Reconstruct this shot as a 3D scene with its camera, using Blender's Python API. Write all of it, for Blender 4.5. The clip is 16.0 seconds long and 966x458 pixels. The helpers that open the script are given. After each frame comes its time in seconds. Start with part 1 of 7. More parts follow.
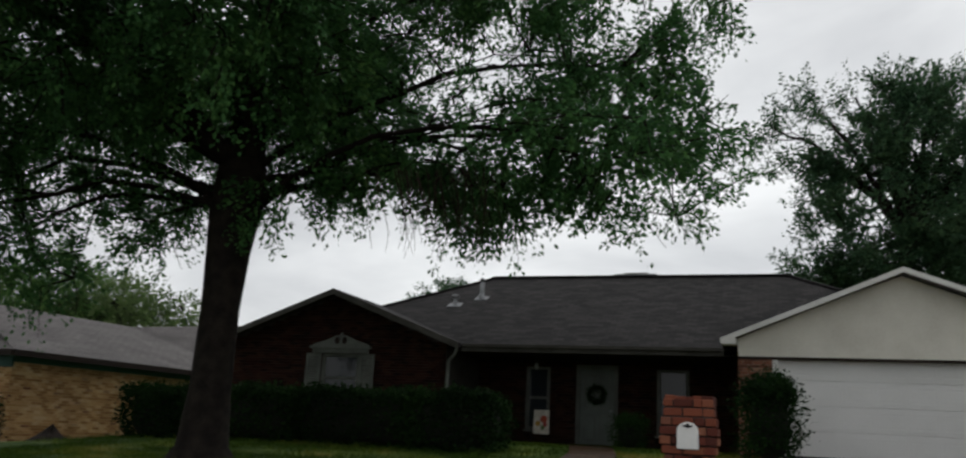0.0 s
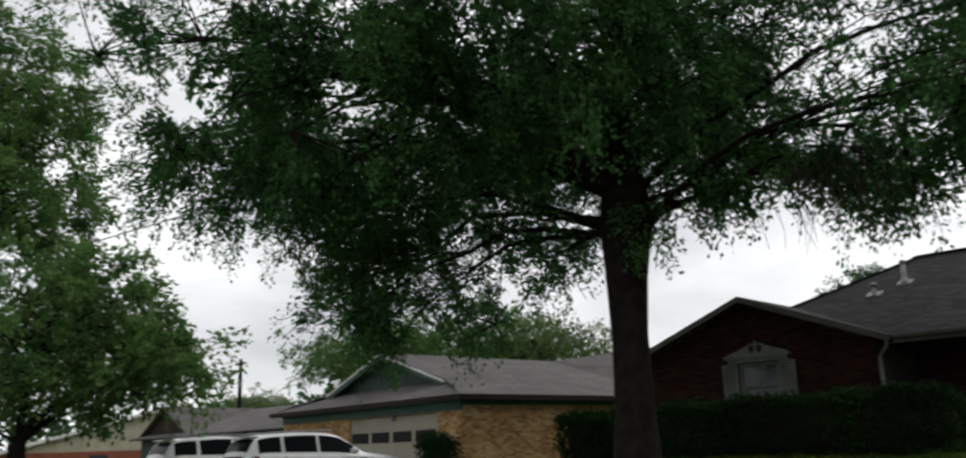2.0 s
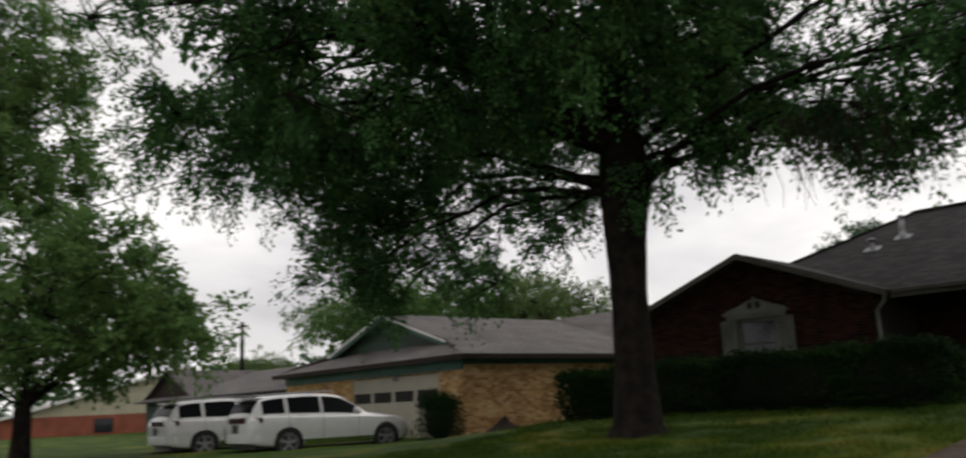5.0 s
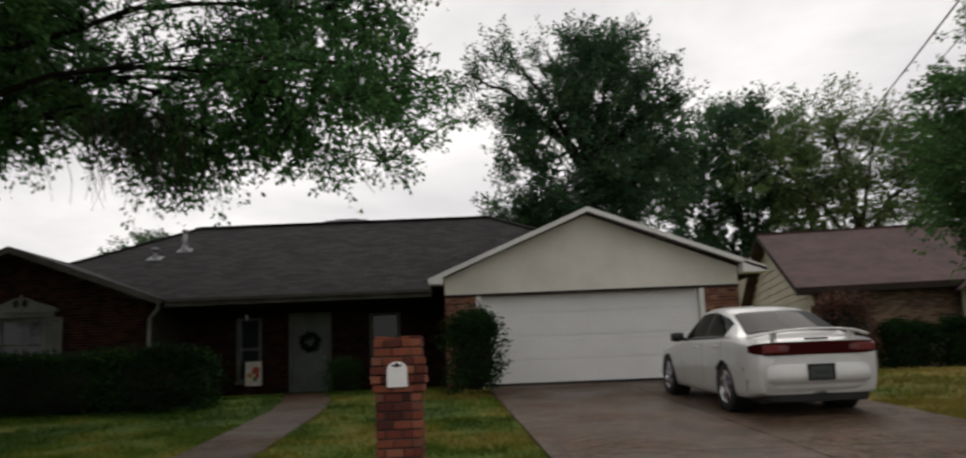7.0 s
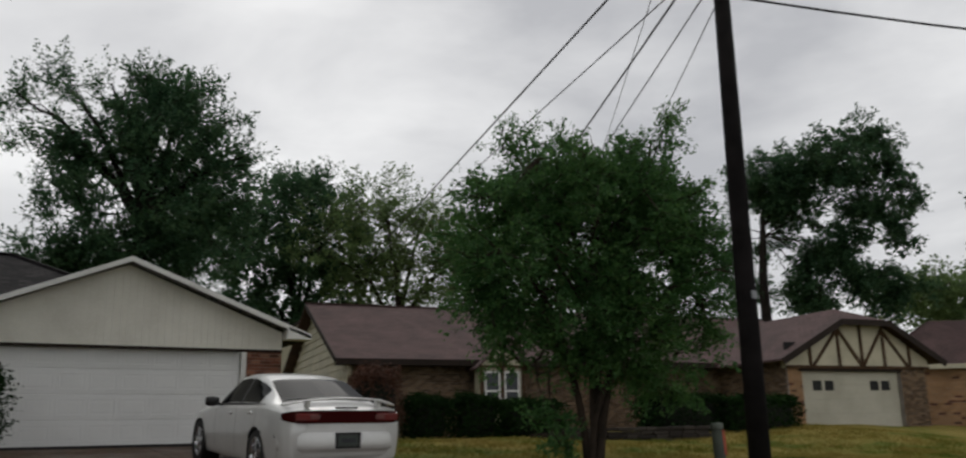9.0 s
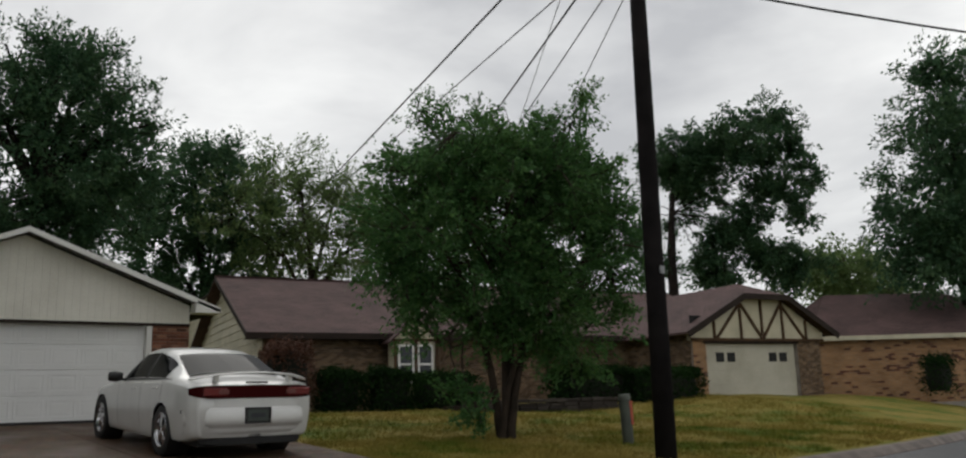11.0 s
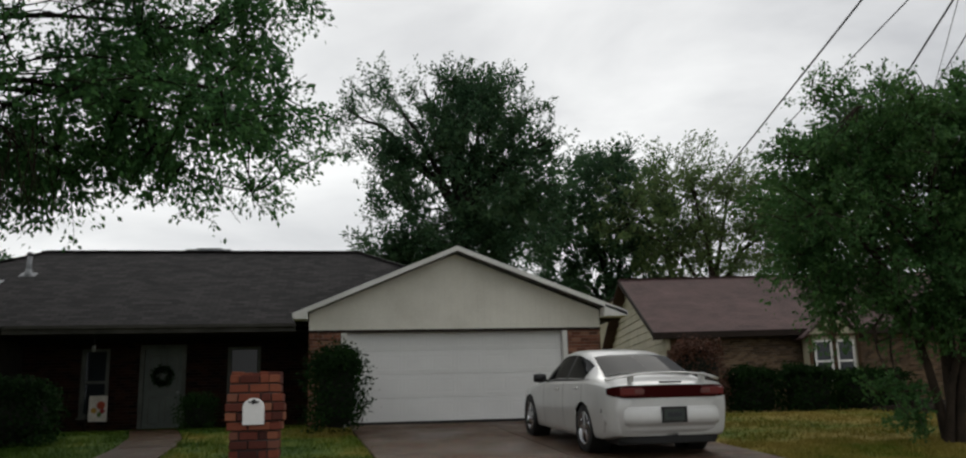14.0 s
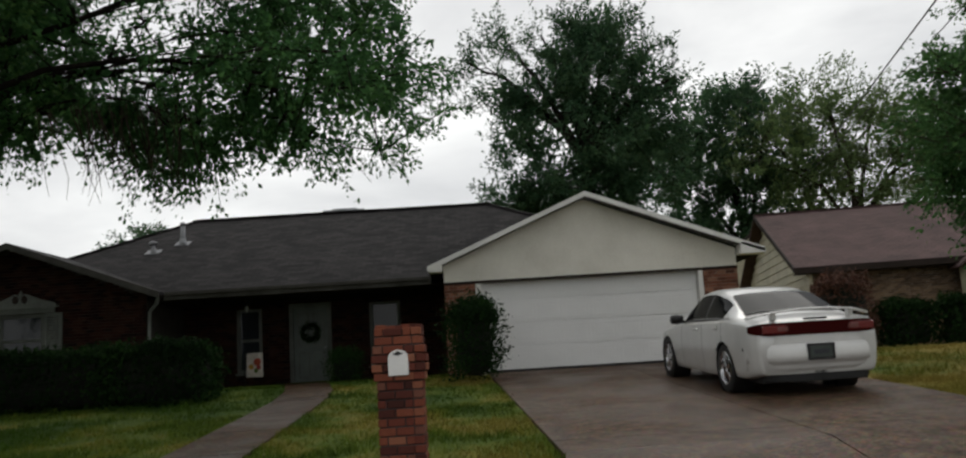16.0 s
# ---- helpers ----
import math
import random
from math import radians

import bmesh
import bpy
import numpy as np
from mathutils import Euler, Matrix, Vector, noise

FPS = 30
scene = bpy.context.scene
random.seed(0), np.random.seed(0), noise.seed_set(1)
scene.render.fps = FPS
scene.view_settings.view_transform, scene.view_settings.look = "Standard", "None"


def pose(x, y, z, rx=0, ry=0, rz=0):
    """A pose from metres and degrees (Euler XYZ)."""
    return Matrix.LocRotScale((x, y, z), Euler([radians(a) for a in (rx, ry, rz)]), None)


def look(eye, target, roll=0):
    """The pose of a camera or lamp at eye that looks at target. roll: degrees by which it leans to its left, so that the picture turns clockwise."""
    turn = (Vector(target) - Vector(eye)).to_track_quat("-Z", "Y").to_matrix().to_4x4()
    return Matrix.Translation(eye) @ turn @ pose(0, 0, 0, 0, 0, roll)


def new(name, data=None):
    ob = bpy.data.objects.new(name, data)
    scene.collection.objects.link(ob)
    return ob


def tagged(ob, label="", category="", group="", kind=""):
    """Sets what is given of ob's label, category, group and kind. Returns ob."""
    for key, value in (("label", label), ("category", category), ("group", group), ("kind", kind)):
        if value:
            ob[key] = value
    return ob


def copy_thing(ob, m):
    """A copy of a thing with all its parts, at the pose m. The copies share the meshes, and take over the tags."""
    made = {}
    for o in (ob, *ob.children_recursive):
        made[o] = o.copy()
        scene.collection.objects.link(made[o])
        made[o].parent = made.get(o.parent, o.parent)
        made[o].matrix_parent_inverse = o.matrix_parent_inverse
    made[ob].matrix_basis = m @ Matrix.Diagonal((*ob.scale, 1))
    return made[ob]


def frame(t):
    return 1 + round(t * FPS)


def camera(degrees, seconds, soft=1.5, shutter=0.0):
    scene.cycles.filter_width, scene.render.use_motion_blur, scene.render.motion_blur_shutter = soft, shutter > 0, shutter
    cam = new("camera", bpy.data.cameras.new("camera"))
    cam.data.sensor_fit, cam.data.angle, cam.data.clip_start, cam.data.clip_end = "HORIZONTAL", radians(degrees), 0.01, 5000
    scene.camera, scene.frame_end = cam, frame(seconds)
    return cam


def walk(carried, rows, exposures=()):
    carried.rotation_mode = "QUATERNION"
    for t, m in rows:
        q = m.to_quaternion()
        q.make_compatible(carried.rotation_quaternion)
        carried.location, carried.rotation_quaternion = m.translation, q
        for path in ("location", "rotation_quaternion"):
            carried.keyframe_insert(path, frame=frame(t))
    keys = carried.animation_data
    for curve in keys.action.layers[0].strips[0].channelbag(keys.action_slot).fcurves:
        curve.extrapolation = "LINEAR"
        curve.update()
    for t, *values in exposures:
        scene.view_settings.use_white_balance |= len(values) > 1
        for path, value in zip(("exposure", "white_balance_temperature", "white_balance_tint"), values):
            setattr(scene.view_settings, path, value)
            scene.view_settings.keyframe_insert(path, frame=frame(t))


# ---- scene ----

# The camera turns on a hand-held arc about one spot, at a seated eye's height over the road.
EYE = 1.15
cam = camera(58.73, 16.0, soft=2.2, shutter=0.3)
ROWS = [
    (0, 18.52, 13.37, -2.93), (0.5, 23.87, 12.83, -1.7), (1, 29.8, 14.47, -0.41), (1.5, 37.21, 13.69, 2.17),
    (2, 45.74, 14.17, 1.77), (2.5, 50.99, 13.75, 1.82), (3, 55.0, 13.34, 2.23), (3.4, 57.6, 12.8, 2.6),
    (4.0, 58.8, 12.2, 2.8), (4.6, 53.5, 11.8, 2.6), (5.1, 43.5, 11.5, 2.5), (5.5, 33.6, 11.47, 2.71),
    (6, 22.83, 11.15, 4.22), (6.5, 10.3, 10.7, 3.02), (7, 0.1, 9.9, 2.28), (7.5, -8.18, 10.77, 1.39),
    (8, -16.75, 11.36, 0.95), (8.5, -24.09, 13.19, 1.38), (9, -29.62, 13.27, 1.09), (9.2, -31.97, 13.62, 0.74),
    (9.8, -36.4, 13.2, 0.9), (10.5, -36.9, 12.2, 1.4), (11.3, -33.7, 11.25, 1.92), (11.5, -32.51, 11.54, 2.04),
    (12, -27.73, 11.54, 2.08), (12.5, -23.57, 10.92, 1.72), (13, -19.34, 11.77, 1.69), (13.5, -12.37, 12.26, 1.2),
    (14, -8.81, 12.12, 1.54), (14.5, -6.73, 11.68, 2.07), (15, -4.16, 11.77, 2.69), (15.5, -1.98, 10.99, 3.32),
    (16, 0.16, 9.02, 3.47),
]
walk(cam, [(t, pose(-0.1 * math.sin(radians(a)), 0.1 * math.cos(radians(a)), EYE, 90 + p, r, a)) for t, a, p, r in ROWS], [(0, -0.06, 6450, 8), (0.6, 0.16, 6500, 7), (1.6, 0.22, 6500, 8), (3.2, 0.28, 6550, 8), (5.3, 0.16, 6800, 12), (7.0, 0.1, 6800, 12), (9.2, -0.13, 6550, 9), (11.3, 0.03, 6600, 8), (13.5, 0.02, 6550, 8), (16, 0.07, 6600, 8)])

# ---- sky and sun ----
world = bpy.data.worlds.new("overcast_sky")
world.use_nodes = True
scene.world = world
wn, wl = world.node_tree.nodes, world.node_tree.links
wn.clear()
w_out = wn.new("ShaderNodeOutputWorld")
w_mix = wn.new("ShaderNodeMixShader")
w_sky = wn.new("ShaderNodeTexSky")
w_sky.sky_type = 'NISHITA'
w_sky.sun_disc = False
w_sky.sun_elevation = radians(50)
w_sky.sun_rotation = radians(17)
w_bg1 = wn.new("ShaderNodeBackground")
w_bg1.inputs[1].default_value = 0.08
w_bg2 = wn.new("ShaderNodeBackground")
w_bg2.inputs[1].default_value = 1.06
w_tc = wn.new("ShaderNodeTexCoord")
w_map = wn.new("ShaderNodeMapping")
w_map.inputs["Scale"].default_value = (1.0, 1.0, 2.6)
w_noise = wn.new("ShaderNodeTexNoise")
w_noise.inputs["Scale"].default_value = 2.3
w_noise.inputs["Detail"].default_value = 6
w_noise.inputs["Roughness"].default_value = 0.52
w_noise.inputs["Distortion"].default_value = 0.35
w_ramp = wn.new("ShaderNodeValToRGB")
w_ramp.color_ramp.elements[0].position = 0.32
w_ramp.color_ramp.elements[0].color = (0.52, 0.525, 0.55, 1)
w_ramp.color_ramp.elements[1].position = 0.66
w_ramp.color_ramp.elements[1].color = (0.97, 0.97, 0.975, 1)
wl.new(w_tc.outputs["Generated"], w_map.inputs["Vector"])
wl.new(w_map.outputs[0], w_noise.inputs["Vector"])
wl.new(w_noise.outputs[0], w_ramp.inputs[0])
wl.new(w_ramp.outputs[0], w_bg2.inputs[0])
wl.new(w_sky.outputs[0], w_bg1.inputs[0])
w_mix.inputs[0].default_value = 0.93
wl.new(w_bg1.outputs[0], w_mix.inputs[1])
wl.new(w_bg2.outputs[0], w_mix.inputs[2])
wl.new(w_mix.outputs[0], w_out.inputs[0])
sun = new("sun", bpy.data.lights.new("sun", 'SUN'))
sun.data.energy, sun.data.angle, sun.data.color = 0.5, radians(30), (1.0, 0.97, 0.93)
sun.matrix_world = look((10, 40, 40), (0, 8, 0))


# ---- materials ----
def link(nt, a, b):
    nt.links.new(a, b)


def base_mat(name):
    m = bpy.data.materials.new(name)
    m.use_nodes = True
    nt = m.node_tree
    return m, nt, nt.nodes["Principled BSDF"]


def mat(name, c1, c2=None, rough=0.8, scale=3.0, fine=60.0, bump=0.15, metal=0.0, spec=0.4, coat=0.0, fine_mix=0.35, depth=0.004):
    """Two-scale mottled surface: broad stains between c1 and c2, fine grain in colour and relief."""
    m, nt, b = base_mat(name)
    c2 = c2 or tuple(x * 0.72 for x in c1)
    geo = nt.nodes.new("ShaderNodeNewGeometry")
    n1 = nt.nodes.new("ShaderNodeTexNoise")
    n1.inputs["Scale"].default_value, n1.inputs["Detail"].default_value = scale, 5
    n2 = nt.nodes.new("ShaderNodeTexNoise")
    n2.inputs["Scale"].default_value, n2.inputs["Detail"].default_value = fine, 3
    for n in (n1, n2):
        link(nt, geo.outputs["Position"], n.inputs["Vector"])
    ramp = nt.nodes.new("ShaderNodeValToRGB")
    ramp.color_ramp.elements[0].position, ramp.color_ramp.elements[1].position = 0.35, 0.65
    ramp.color_ramp.elements[0].color, ramp.color_ramp.elements[1].color = (*c2, 1), (*c1, 1)
    link(nt, n1.outputs[0], ramp.inputs[0])
    mx = nt.nodes.new("ShaderNodeMixRGB")
    mx.blend_type = 'OVERLAY'
    mx.inputs[0].default_value = fine_mix
    link(nt, ramp.outputs[0], mx.inputs[1])
    link(nt, n2.outputs[0], mx.inputs[2])
    link(nt, mx.outputs[0], b.inputs["Base Color"])
    b.inputs["Roughness"].default_value = rough
    b.inputs["Metallic"].default_value = metal
    b.inputs["Specular IOR Level"].default_value = spec
    b.inputs["Coat Weight"].default_value = coat
    if bump:
        bp = nt.nodes.new("ShaderNodeBump")
        bp.inputs["Strength"].default_value, bp.inputs["Distance"].default_value = bump, depth
        link(nt, n2.outputs[0], bp.inputs["Height"])
        link(nt, bp.outputs[0], b.inputs["Normal"])
    return m


def ramp_mat(name, stops, rough=0.85, island=True, fine=90.0, bump=0.4, depth=0.004):
    """Pieces that each take their own tone from the stops."""
    m, nt, b = base_mat(name)
    geo = nt.nodes.new("ShaderNodeNewGeometry")
    if island:
        src = geo.outputs["Random Per Island"]
    else:
        src = nt.nodes.new("ShaderNodeObjectInfo").outputs["Random"]
    ramp = nt.nodes.new("ShaderNodeValToRGB")
    els = ramp.color_ramp.elements
    while len(els) < len(stops):
        els.new(0.5)
    for e, (p, c) in zip(els, stops):
        e.position, e.color = p, (*c, 1)
    link(nt, src, ramp.inputs[0])
    n2 = nt.nodes.new("ShaderNodeTexNoise")
    n2.inputs["Scale"].default_value, n2.inputs["Detail"].default_value = fine, 4
    n1 = nt.nodes.new("ShaderNodeTexNoise")
    n1.inputs["Scale"].default_value, n1.inputs["Detail"].default_value = 1.3, 4
    link(nt, geo.outputs["Position"], n1.inputs["Vector"])
    link(nt, geo.outputs["Position"], n2.inputs["Vector"])
    mx = nt.nodes.new("ShaderNodeMixRGB")
    mx.blend_type = 'OVERLAY'
    mx.inputs[0].default_value = 0.45
    link(nt, ramp.outputs[0], mx.inputs[1])
    link(nt, n2.outputs[0], mx.inputs[2])
    my = nt.nodes.new("ShaderNodeMixRGB")
    my.blend_type = 'OVERLAY'
    my.inputs[0].default_value = 0.5
    link(nt, mx.outputs[0], my.inputs[1])
    link(nt, n1.outputs[0], my.inputs[2])
    link(nt, my.outputs[0], b.inputs["Base Color"])
    b.inputs["Roughness"].default_value = rough
    b.inputs["Specular IOR Level"].default_value = 0.12
    bp = nt.nodes.new("ShaderNodeBump")
    bp.inputs["Strength"].default_value, bp.inputs["Distance"].default_value = bump, depth
    link(nt, n2.outputs[0], bp.inputs["Height"])
    link(nt, bp.outputs[0], b.inputs["Normal"])
    return m


def shingle_mat(name, c1, c2, rough=0.85, spec=0.3):
    """Asphalt shingles: courses of tabs over the slope, each tab a little different, with weather streaks."""
    m, nt, b = base_mat(name)
    uv = nt.nodes.new("ShaderNodeUVMap")
    br = nt.nodes.new("ShaderNodeTexBrick")
    br.inputs["Scale"].default_value = 1.0
    br.inputs["Brick Width"].default_value, br.inputs["Row Height"].default_value = 0.32, 0.16
    br.inputs["Mortar Size"].default_value, br.inputs["Mortar Smooth"].default_value = 0.012, 0.3
    br.inputs["Color1"].default_value, br.inputs["Color2"].default_value = (*c1, 1), (*c2, 1)
    br.inputs["Mortar"].default_value = (*(x * 0.45 for x in c2), 1)
    link(nt, uv.outputs[0], br.inputs["Vector"])
    geo = nt.nodes.new("ShaderNodeNewGeometry")
    n1 = nt.nodes.new("ShaderNodeTexNoise")
    n1.inputs["Scale"].default_value, n1.inputs["Detail"].default_value = 0.9, 6
    n2 = nt.nodes.new("ShaderNodeTexNoise")
    n2.inputs["Scale"].default_value = 45
    link(nt, geo.outputs["Position"], n1.inputs["Vector"])
    link(nt, geo.outputs["Position"], n2.inputs["Vector"])
    a = nt.nodes.new("ShaderNodeMixRGB")
    a.blend_type = 'OVERLAY'
    a.inputs[0].default_value = 0.6
    link(nt, br.outputs["Color"], a.inputs[1])
    link(nt, n1.outputs[0], a.inputs[2])
    c = nt.nodes.new("ShaderNodeMixRGB")
    c.blend_type = 'OVERLAY'
    c.inputs[0].default_value = 0.5
    link(nt, a.outputs[0], c.inputs[1])
    link(nt, n2.outputs[0], c.inputs[2])
    link(nt, c.outputs[0], b.inputs["Base Color"])
    b.inputs["Roughness"].default_value = rough
    b.inputs["Specular IOR Level"].default_value = spec
    bp = nt.nodes.new("ShaderNodeBump")
    bp.inputs["Strength"].default_value, bp.inputs["Distance"].default_value = 0.6, 0.01
    bp.invert = True
    link(nt, br.outputs["Fac"], bp.inputs["Height"])
    link(nt, bp.outputs[0], b.inputs["Normal"])
    return m


def leaf_mat(name, stops, trans=0.3, rough=0.6, sheen=0.12):
    m, nt, b = base_mat(name)
    geo = nt.nodes.new("ShaderNodeNewGeometry")
    ramp = nt.nodes.new("ShaderNodeValToRGB")
    els = ramp.color_ramp.elements
    while len(els) < len(stops):
        els.new(0.5)
    for e, (p, c) in zip(els, stops):
        e.position, e.color = p, (*c, 1)
    n1 = nt.nodes.new("ShaderNodeTexNoise")
    n1.inputs["Scale"].default_value = 0.7
    link(nt, geo.outputs["Position"], n1.inputs["Vector"])
    ad = nt.nodes.new("ShaderNodeMath")
    ad.operation = 'MULTIPLY_ADD'
    ad.inputs[1].default_value = 0.6
    link(nt, geo.outputs["Random Per Island"], ad.inputs[0])
    sc = nt.nodes.new("ShaderNodeMath")
    sc.operation = 'MULTIPLY_ADD'
    sc.inputs[1].default_value, sc.inputs[2].default_value = 1.2, -0.4
    link(nt, n1.outputs[0], sc.inputs[0])
    link(nt, sc.outputs[0], ad.inputs[2])
    link(nt, ad.outputs[0], ramp.inputs[0])
    link(nt, ramp.outputs[0], b.inputs["Base Color"])
    b.inputs["Roughness"].default_value = rough
    b.inputs["Specular IOR Level"].default_value = sheen
    tr = nt.nodes.new("ShaderNodeBsdfTranslucent")
    link(nt, ramp.outputs[0], tr.inputs["Color"])
    mix = nt.nodes.new("ShaderNodeMixShader")
    mix.inputs[0].default_value = trans
    out = nt.nodes["Material Output"]
    link(nt, b.outputs[0], mix.inputs[1])
    link(nt, tr.outputs[0], mix.inputs[2])
    link(nt, mix.outputs[0], out.inputs["Surface"])
    return m


def glass_mat(name, tint=(0.02, 0.025, 0.03), rough=0.03):
    m, nt, b = base_mat(name)
    b.inputs["Base Color"].default_value = (*tint, 1)
    b.inputs["Roughness"].default_value = rough
    b.inputs["Specular IOR Level"].default_value = 0.3
    return m


def concrete_mat(name, pale, brown, dark):
    """Old damp concrete: broad stains, mid-sized blotches, exposed grit, and wet patches that shine."""
    m, nt, b = base_mat(name)
    geo = nt.nodes.new("ShaderNodeNewGeometry")

    def noise_at(scale, detail, low, high):
        n = nt.nodes.new("ShaderNodeTexNoise")
        n.inputs["Scale"].default_value, n.inputs["Detail"].default_value = scale, detail
        link(nt, geo.outputs["Position"], n.inputs["Vector"])
        r = nt.nodes.new("ShaderNodeMapRange")
        r.inputs["From Min"].default_value, r.inputs["From Max"].default_value = low, high
        link(nt, n.outputs[0], r.inputs["Value"])
        return r.outputs[0]

    def blend(fac, a, c, mode='MIX'):
        x = nt.nodes.new("ShaderNodeMixRGB")
        x.blend_type = mode
        for sock, v in zip(x.inputs, (fac, a, c)):
            if isinstance(v, (tuple, float)):
                sock.default_value = v if isinstance(v, float) else (*v, 1)
            else:
                link(nt, v, sock)
        return x.outputs[0]

    broad, mid, grit = noise_at(0.55, 5, 0.36, 0.66), noise_at(5.5, 7, 0.36, 0.68), noise_at(22, 5, 0.3, 0.7)
    pebble = nt.nodes.new("ShaderNodeTexVoronoi")
    pebble.inputs["Scale"].default_value = 26
    link(nt, geo.outputs["Position"], pebble.inputs["Vector"])
    col = blend(mid, blend(broad, brown, pale), dark)
    col = blend(0.75, col, grit, 'OVERLAY')
    col = blend(0.35, col, pebble.outputs["Color"], 'SOFT_LIGHT')
    link(nt, col, b.inputs["Base Color"])
    rough = nt.nodes.new("ShaderNodeMapRange")
    rough.inputs["To Min"].default_value, rough.inputs["To Max"].default_value = 0.3, 0.75
    link(nt, broad, rough.inputs["Value"])
    link(nt, rough.outputs[0], b.inputs["Roughness"])
    b.inputs["Specular IOR Level"].default_value = 0.12
    bp = nt.nodes.new("ShaderNodeBump")
    bp.inputs["Strength"].default_value, bp.inputs["Distance"].default_value = 0.7, 0.008
    link(nt, grit, bp.inputs["Height"])
    link(nt, bp.outputs[0], b.inputs["Normal"])
    return m


def grass_mat(name, stops, position_scale=0.55):
    m, nt, b = base_mat(name)
    geo = nt.nodes.new("ShaderNodeNewGeometry")
    n1 = nt.nodes.new("ShaderNodeTexNoise")
    n1.inputs["Scale"].default_value, n1.inputs["Detail"].default_value, n1.inputs["Roughness"].default_value = position_scale, 7, 0.65
    link(nt, geo.outputs["Position"], n1.inputs["Vector"])
    n2 = nt.nodes.new("ShaderNodeTexNoise")
    n2.inputs["Scale"].default_value, n2.inputs["Detail"].default_value = 28, 3
    link(nt, geo.outputs["Position"], n2.inputs["Vector"])
    ramp = nt.nodes.new("ShaderNodeValToRGB")
    els = ramp.color_ramp.elements
    while len(els) < len(stops):
        els.new(0.5)
    for e, (p, c) in zip(els, stops):
        e.position, e.color = p, (*c, 1)
    # grass grows drier eastward; the darker west also paints in the oak's shade
    sep = nt.nodes.new("ShaderNodeSeparateXYZ")
    link(nt, geo.outputs["Position"], sep.inputs[0])
    dry = nt.nodes.new("ShaderNodeMapRange")
    dry.inputs["From Min"].default_value, dry.inputs["From Max"].default_value = -7.0, 8.0
    dry.inputs["To Min"].default_value, dry.inputs["To Max"].default_value = -0.11, 0.10
    link(nt, sep.outputs["X"], dry.inputs["Value"])
    tot = nt.nodes.new("ShaderNodeMath")
    link(nt, n1.outputs[0], tot.inputs[0])
    link(nt, dry.outputs[0], tot.inputs[1])
    link(nt, tot.outputs[0], ramp.inputs[0])
    mx = nt.nodes.new("ShaderNodeMixRGB")
    mx.blend_type = 'OVERLAY'
    mx.inputs[0].default_value = 0.6
    link(nt, ramp.outputs[0], mx.inputs[1])
    link(nt, n2.outputs[0], mx.inputs[2])
    link(nt, mx.outputs[0], b.inputs["Base Color"])
    b.inputs["Roughness"].default_value = 0.9
    b.inputs["Specular IOR Level"].default_value = 0.15
    bp = nt.nodes.new("ShaderNodeBump")
    bp.inputs["Strength"].default_value, bp.inputs["Distance"].default_value = 0.8, 0.03
    link(nt, n2.outputs[0], bp.inputs["Height"])
    link(nt, bp.outputs[0], b.inputs["Normal"])
    return m


GRASS_STOPS = [(0.38, (0.03, 0.062, 0.005)), (0.48, (0.074, 0.104, 0.011)), (0.56, (0.138, 0.126, 0.021)), (0.68, (0.20, 0.155, 0.037))]
M_GRASS = grass_mat("lawn_grass", GRASS_STOPS)
# pale trim darkened to carry the shade of porch and front wing
M_PORCHTRIM = mat("shade_darkened_pale_trim", (0.15, 0.158, 0.142), (0.10, 0.107, 0.096), rough=0.8, scale=2, fine=30, spec=0.2)
M_FASCIA = mat("grey_trim", (0.10, 0.095, 0.085), (0.06, 0.056, 0.05), rough=0.8, scale=2, fine=30, spec=0.2)
M_BLADE = grass_mat("grass_blades", [(p, tuple(x * 1.15 for x in c)) for p, c in GRASS_STOPS])
M_ROAD = mat("wet_asphalt", (0.075, 0.075, 0.078), (0.05, 0.05, 0.053), rough=0.45, scale=0.8, fine=120, bump=0.5, spec=0.5)
M_CONCRETE = concrete_mat("damp_concrete", (0.118, 0.077, 0.05), (0.084, 0.05, 0.031), (0.042, 0.026, 0.016))
M_PATH = concrete_mat("path_concrete", (0.078, 0.048, 0.026), (0.06, 0.035, 0.018), (0.036, 0.02, 0.01))
M_KERB = mat("kerb_concrete", (0.16, 0.13, 0.11), (0.075, 0.06, 0.05), rough=0.7, scale=2.5, fine=60)
M_ROOF_DARK = shingle_mat("charcoal_shingles", (0.030, 0.027, 0.027), (0.010, 0.009, 0.0095), spec=0.15)
M_ROOF_BROWN = shingle_mat("brown_shingles", (0.095, 0.056, 0.052), (0.07, 0.042, 0.04))
M_ROOF_GREY = shingle_mat("grey_shingles", (0.12, 0.108, 0.105), (0.09, 0.082, 0.08))
M_WHITE = mat("white_paint", (0.74, 0.73, 0.70), (0.64, 0.63, 0.60), rough=0.55, scale=1.2, fine=30, bump=0.05, fine_mix=0.12)
M_SIDING = mat("weathered_white_siding", (0.74, 0.715, 0.635), (0.63, 0.605, 0.53), rough=0.7, scale=1.1, fine=25, bump=0.1, fine_mix=0.2)
M_DOORWHITE = mat("garage_door_paint", (0.77, 0.77, 0.755), (0.69, 0.69, 0.675), rough=0.5, scale=0.7, fine=20, bump=0.04, fine_mix=0.1)
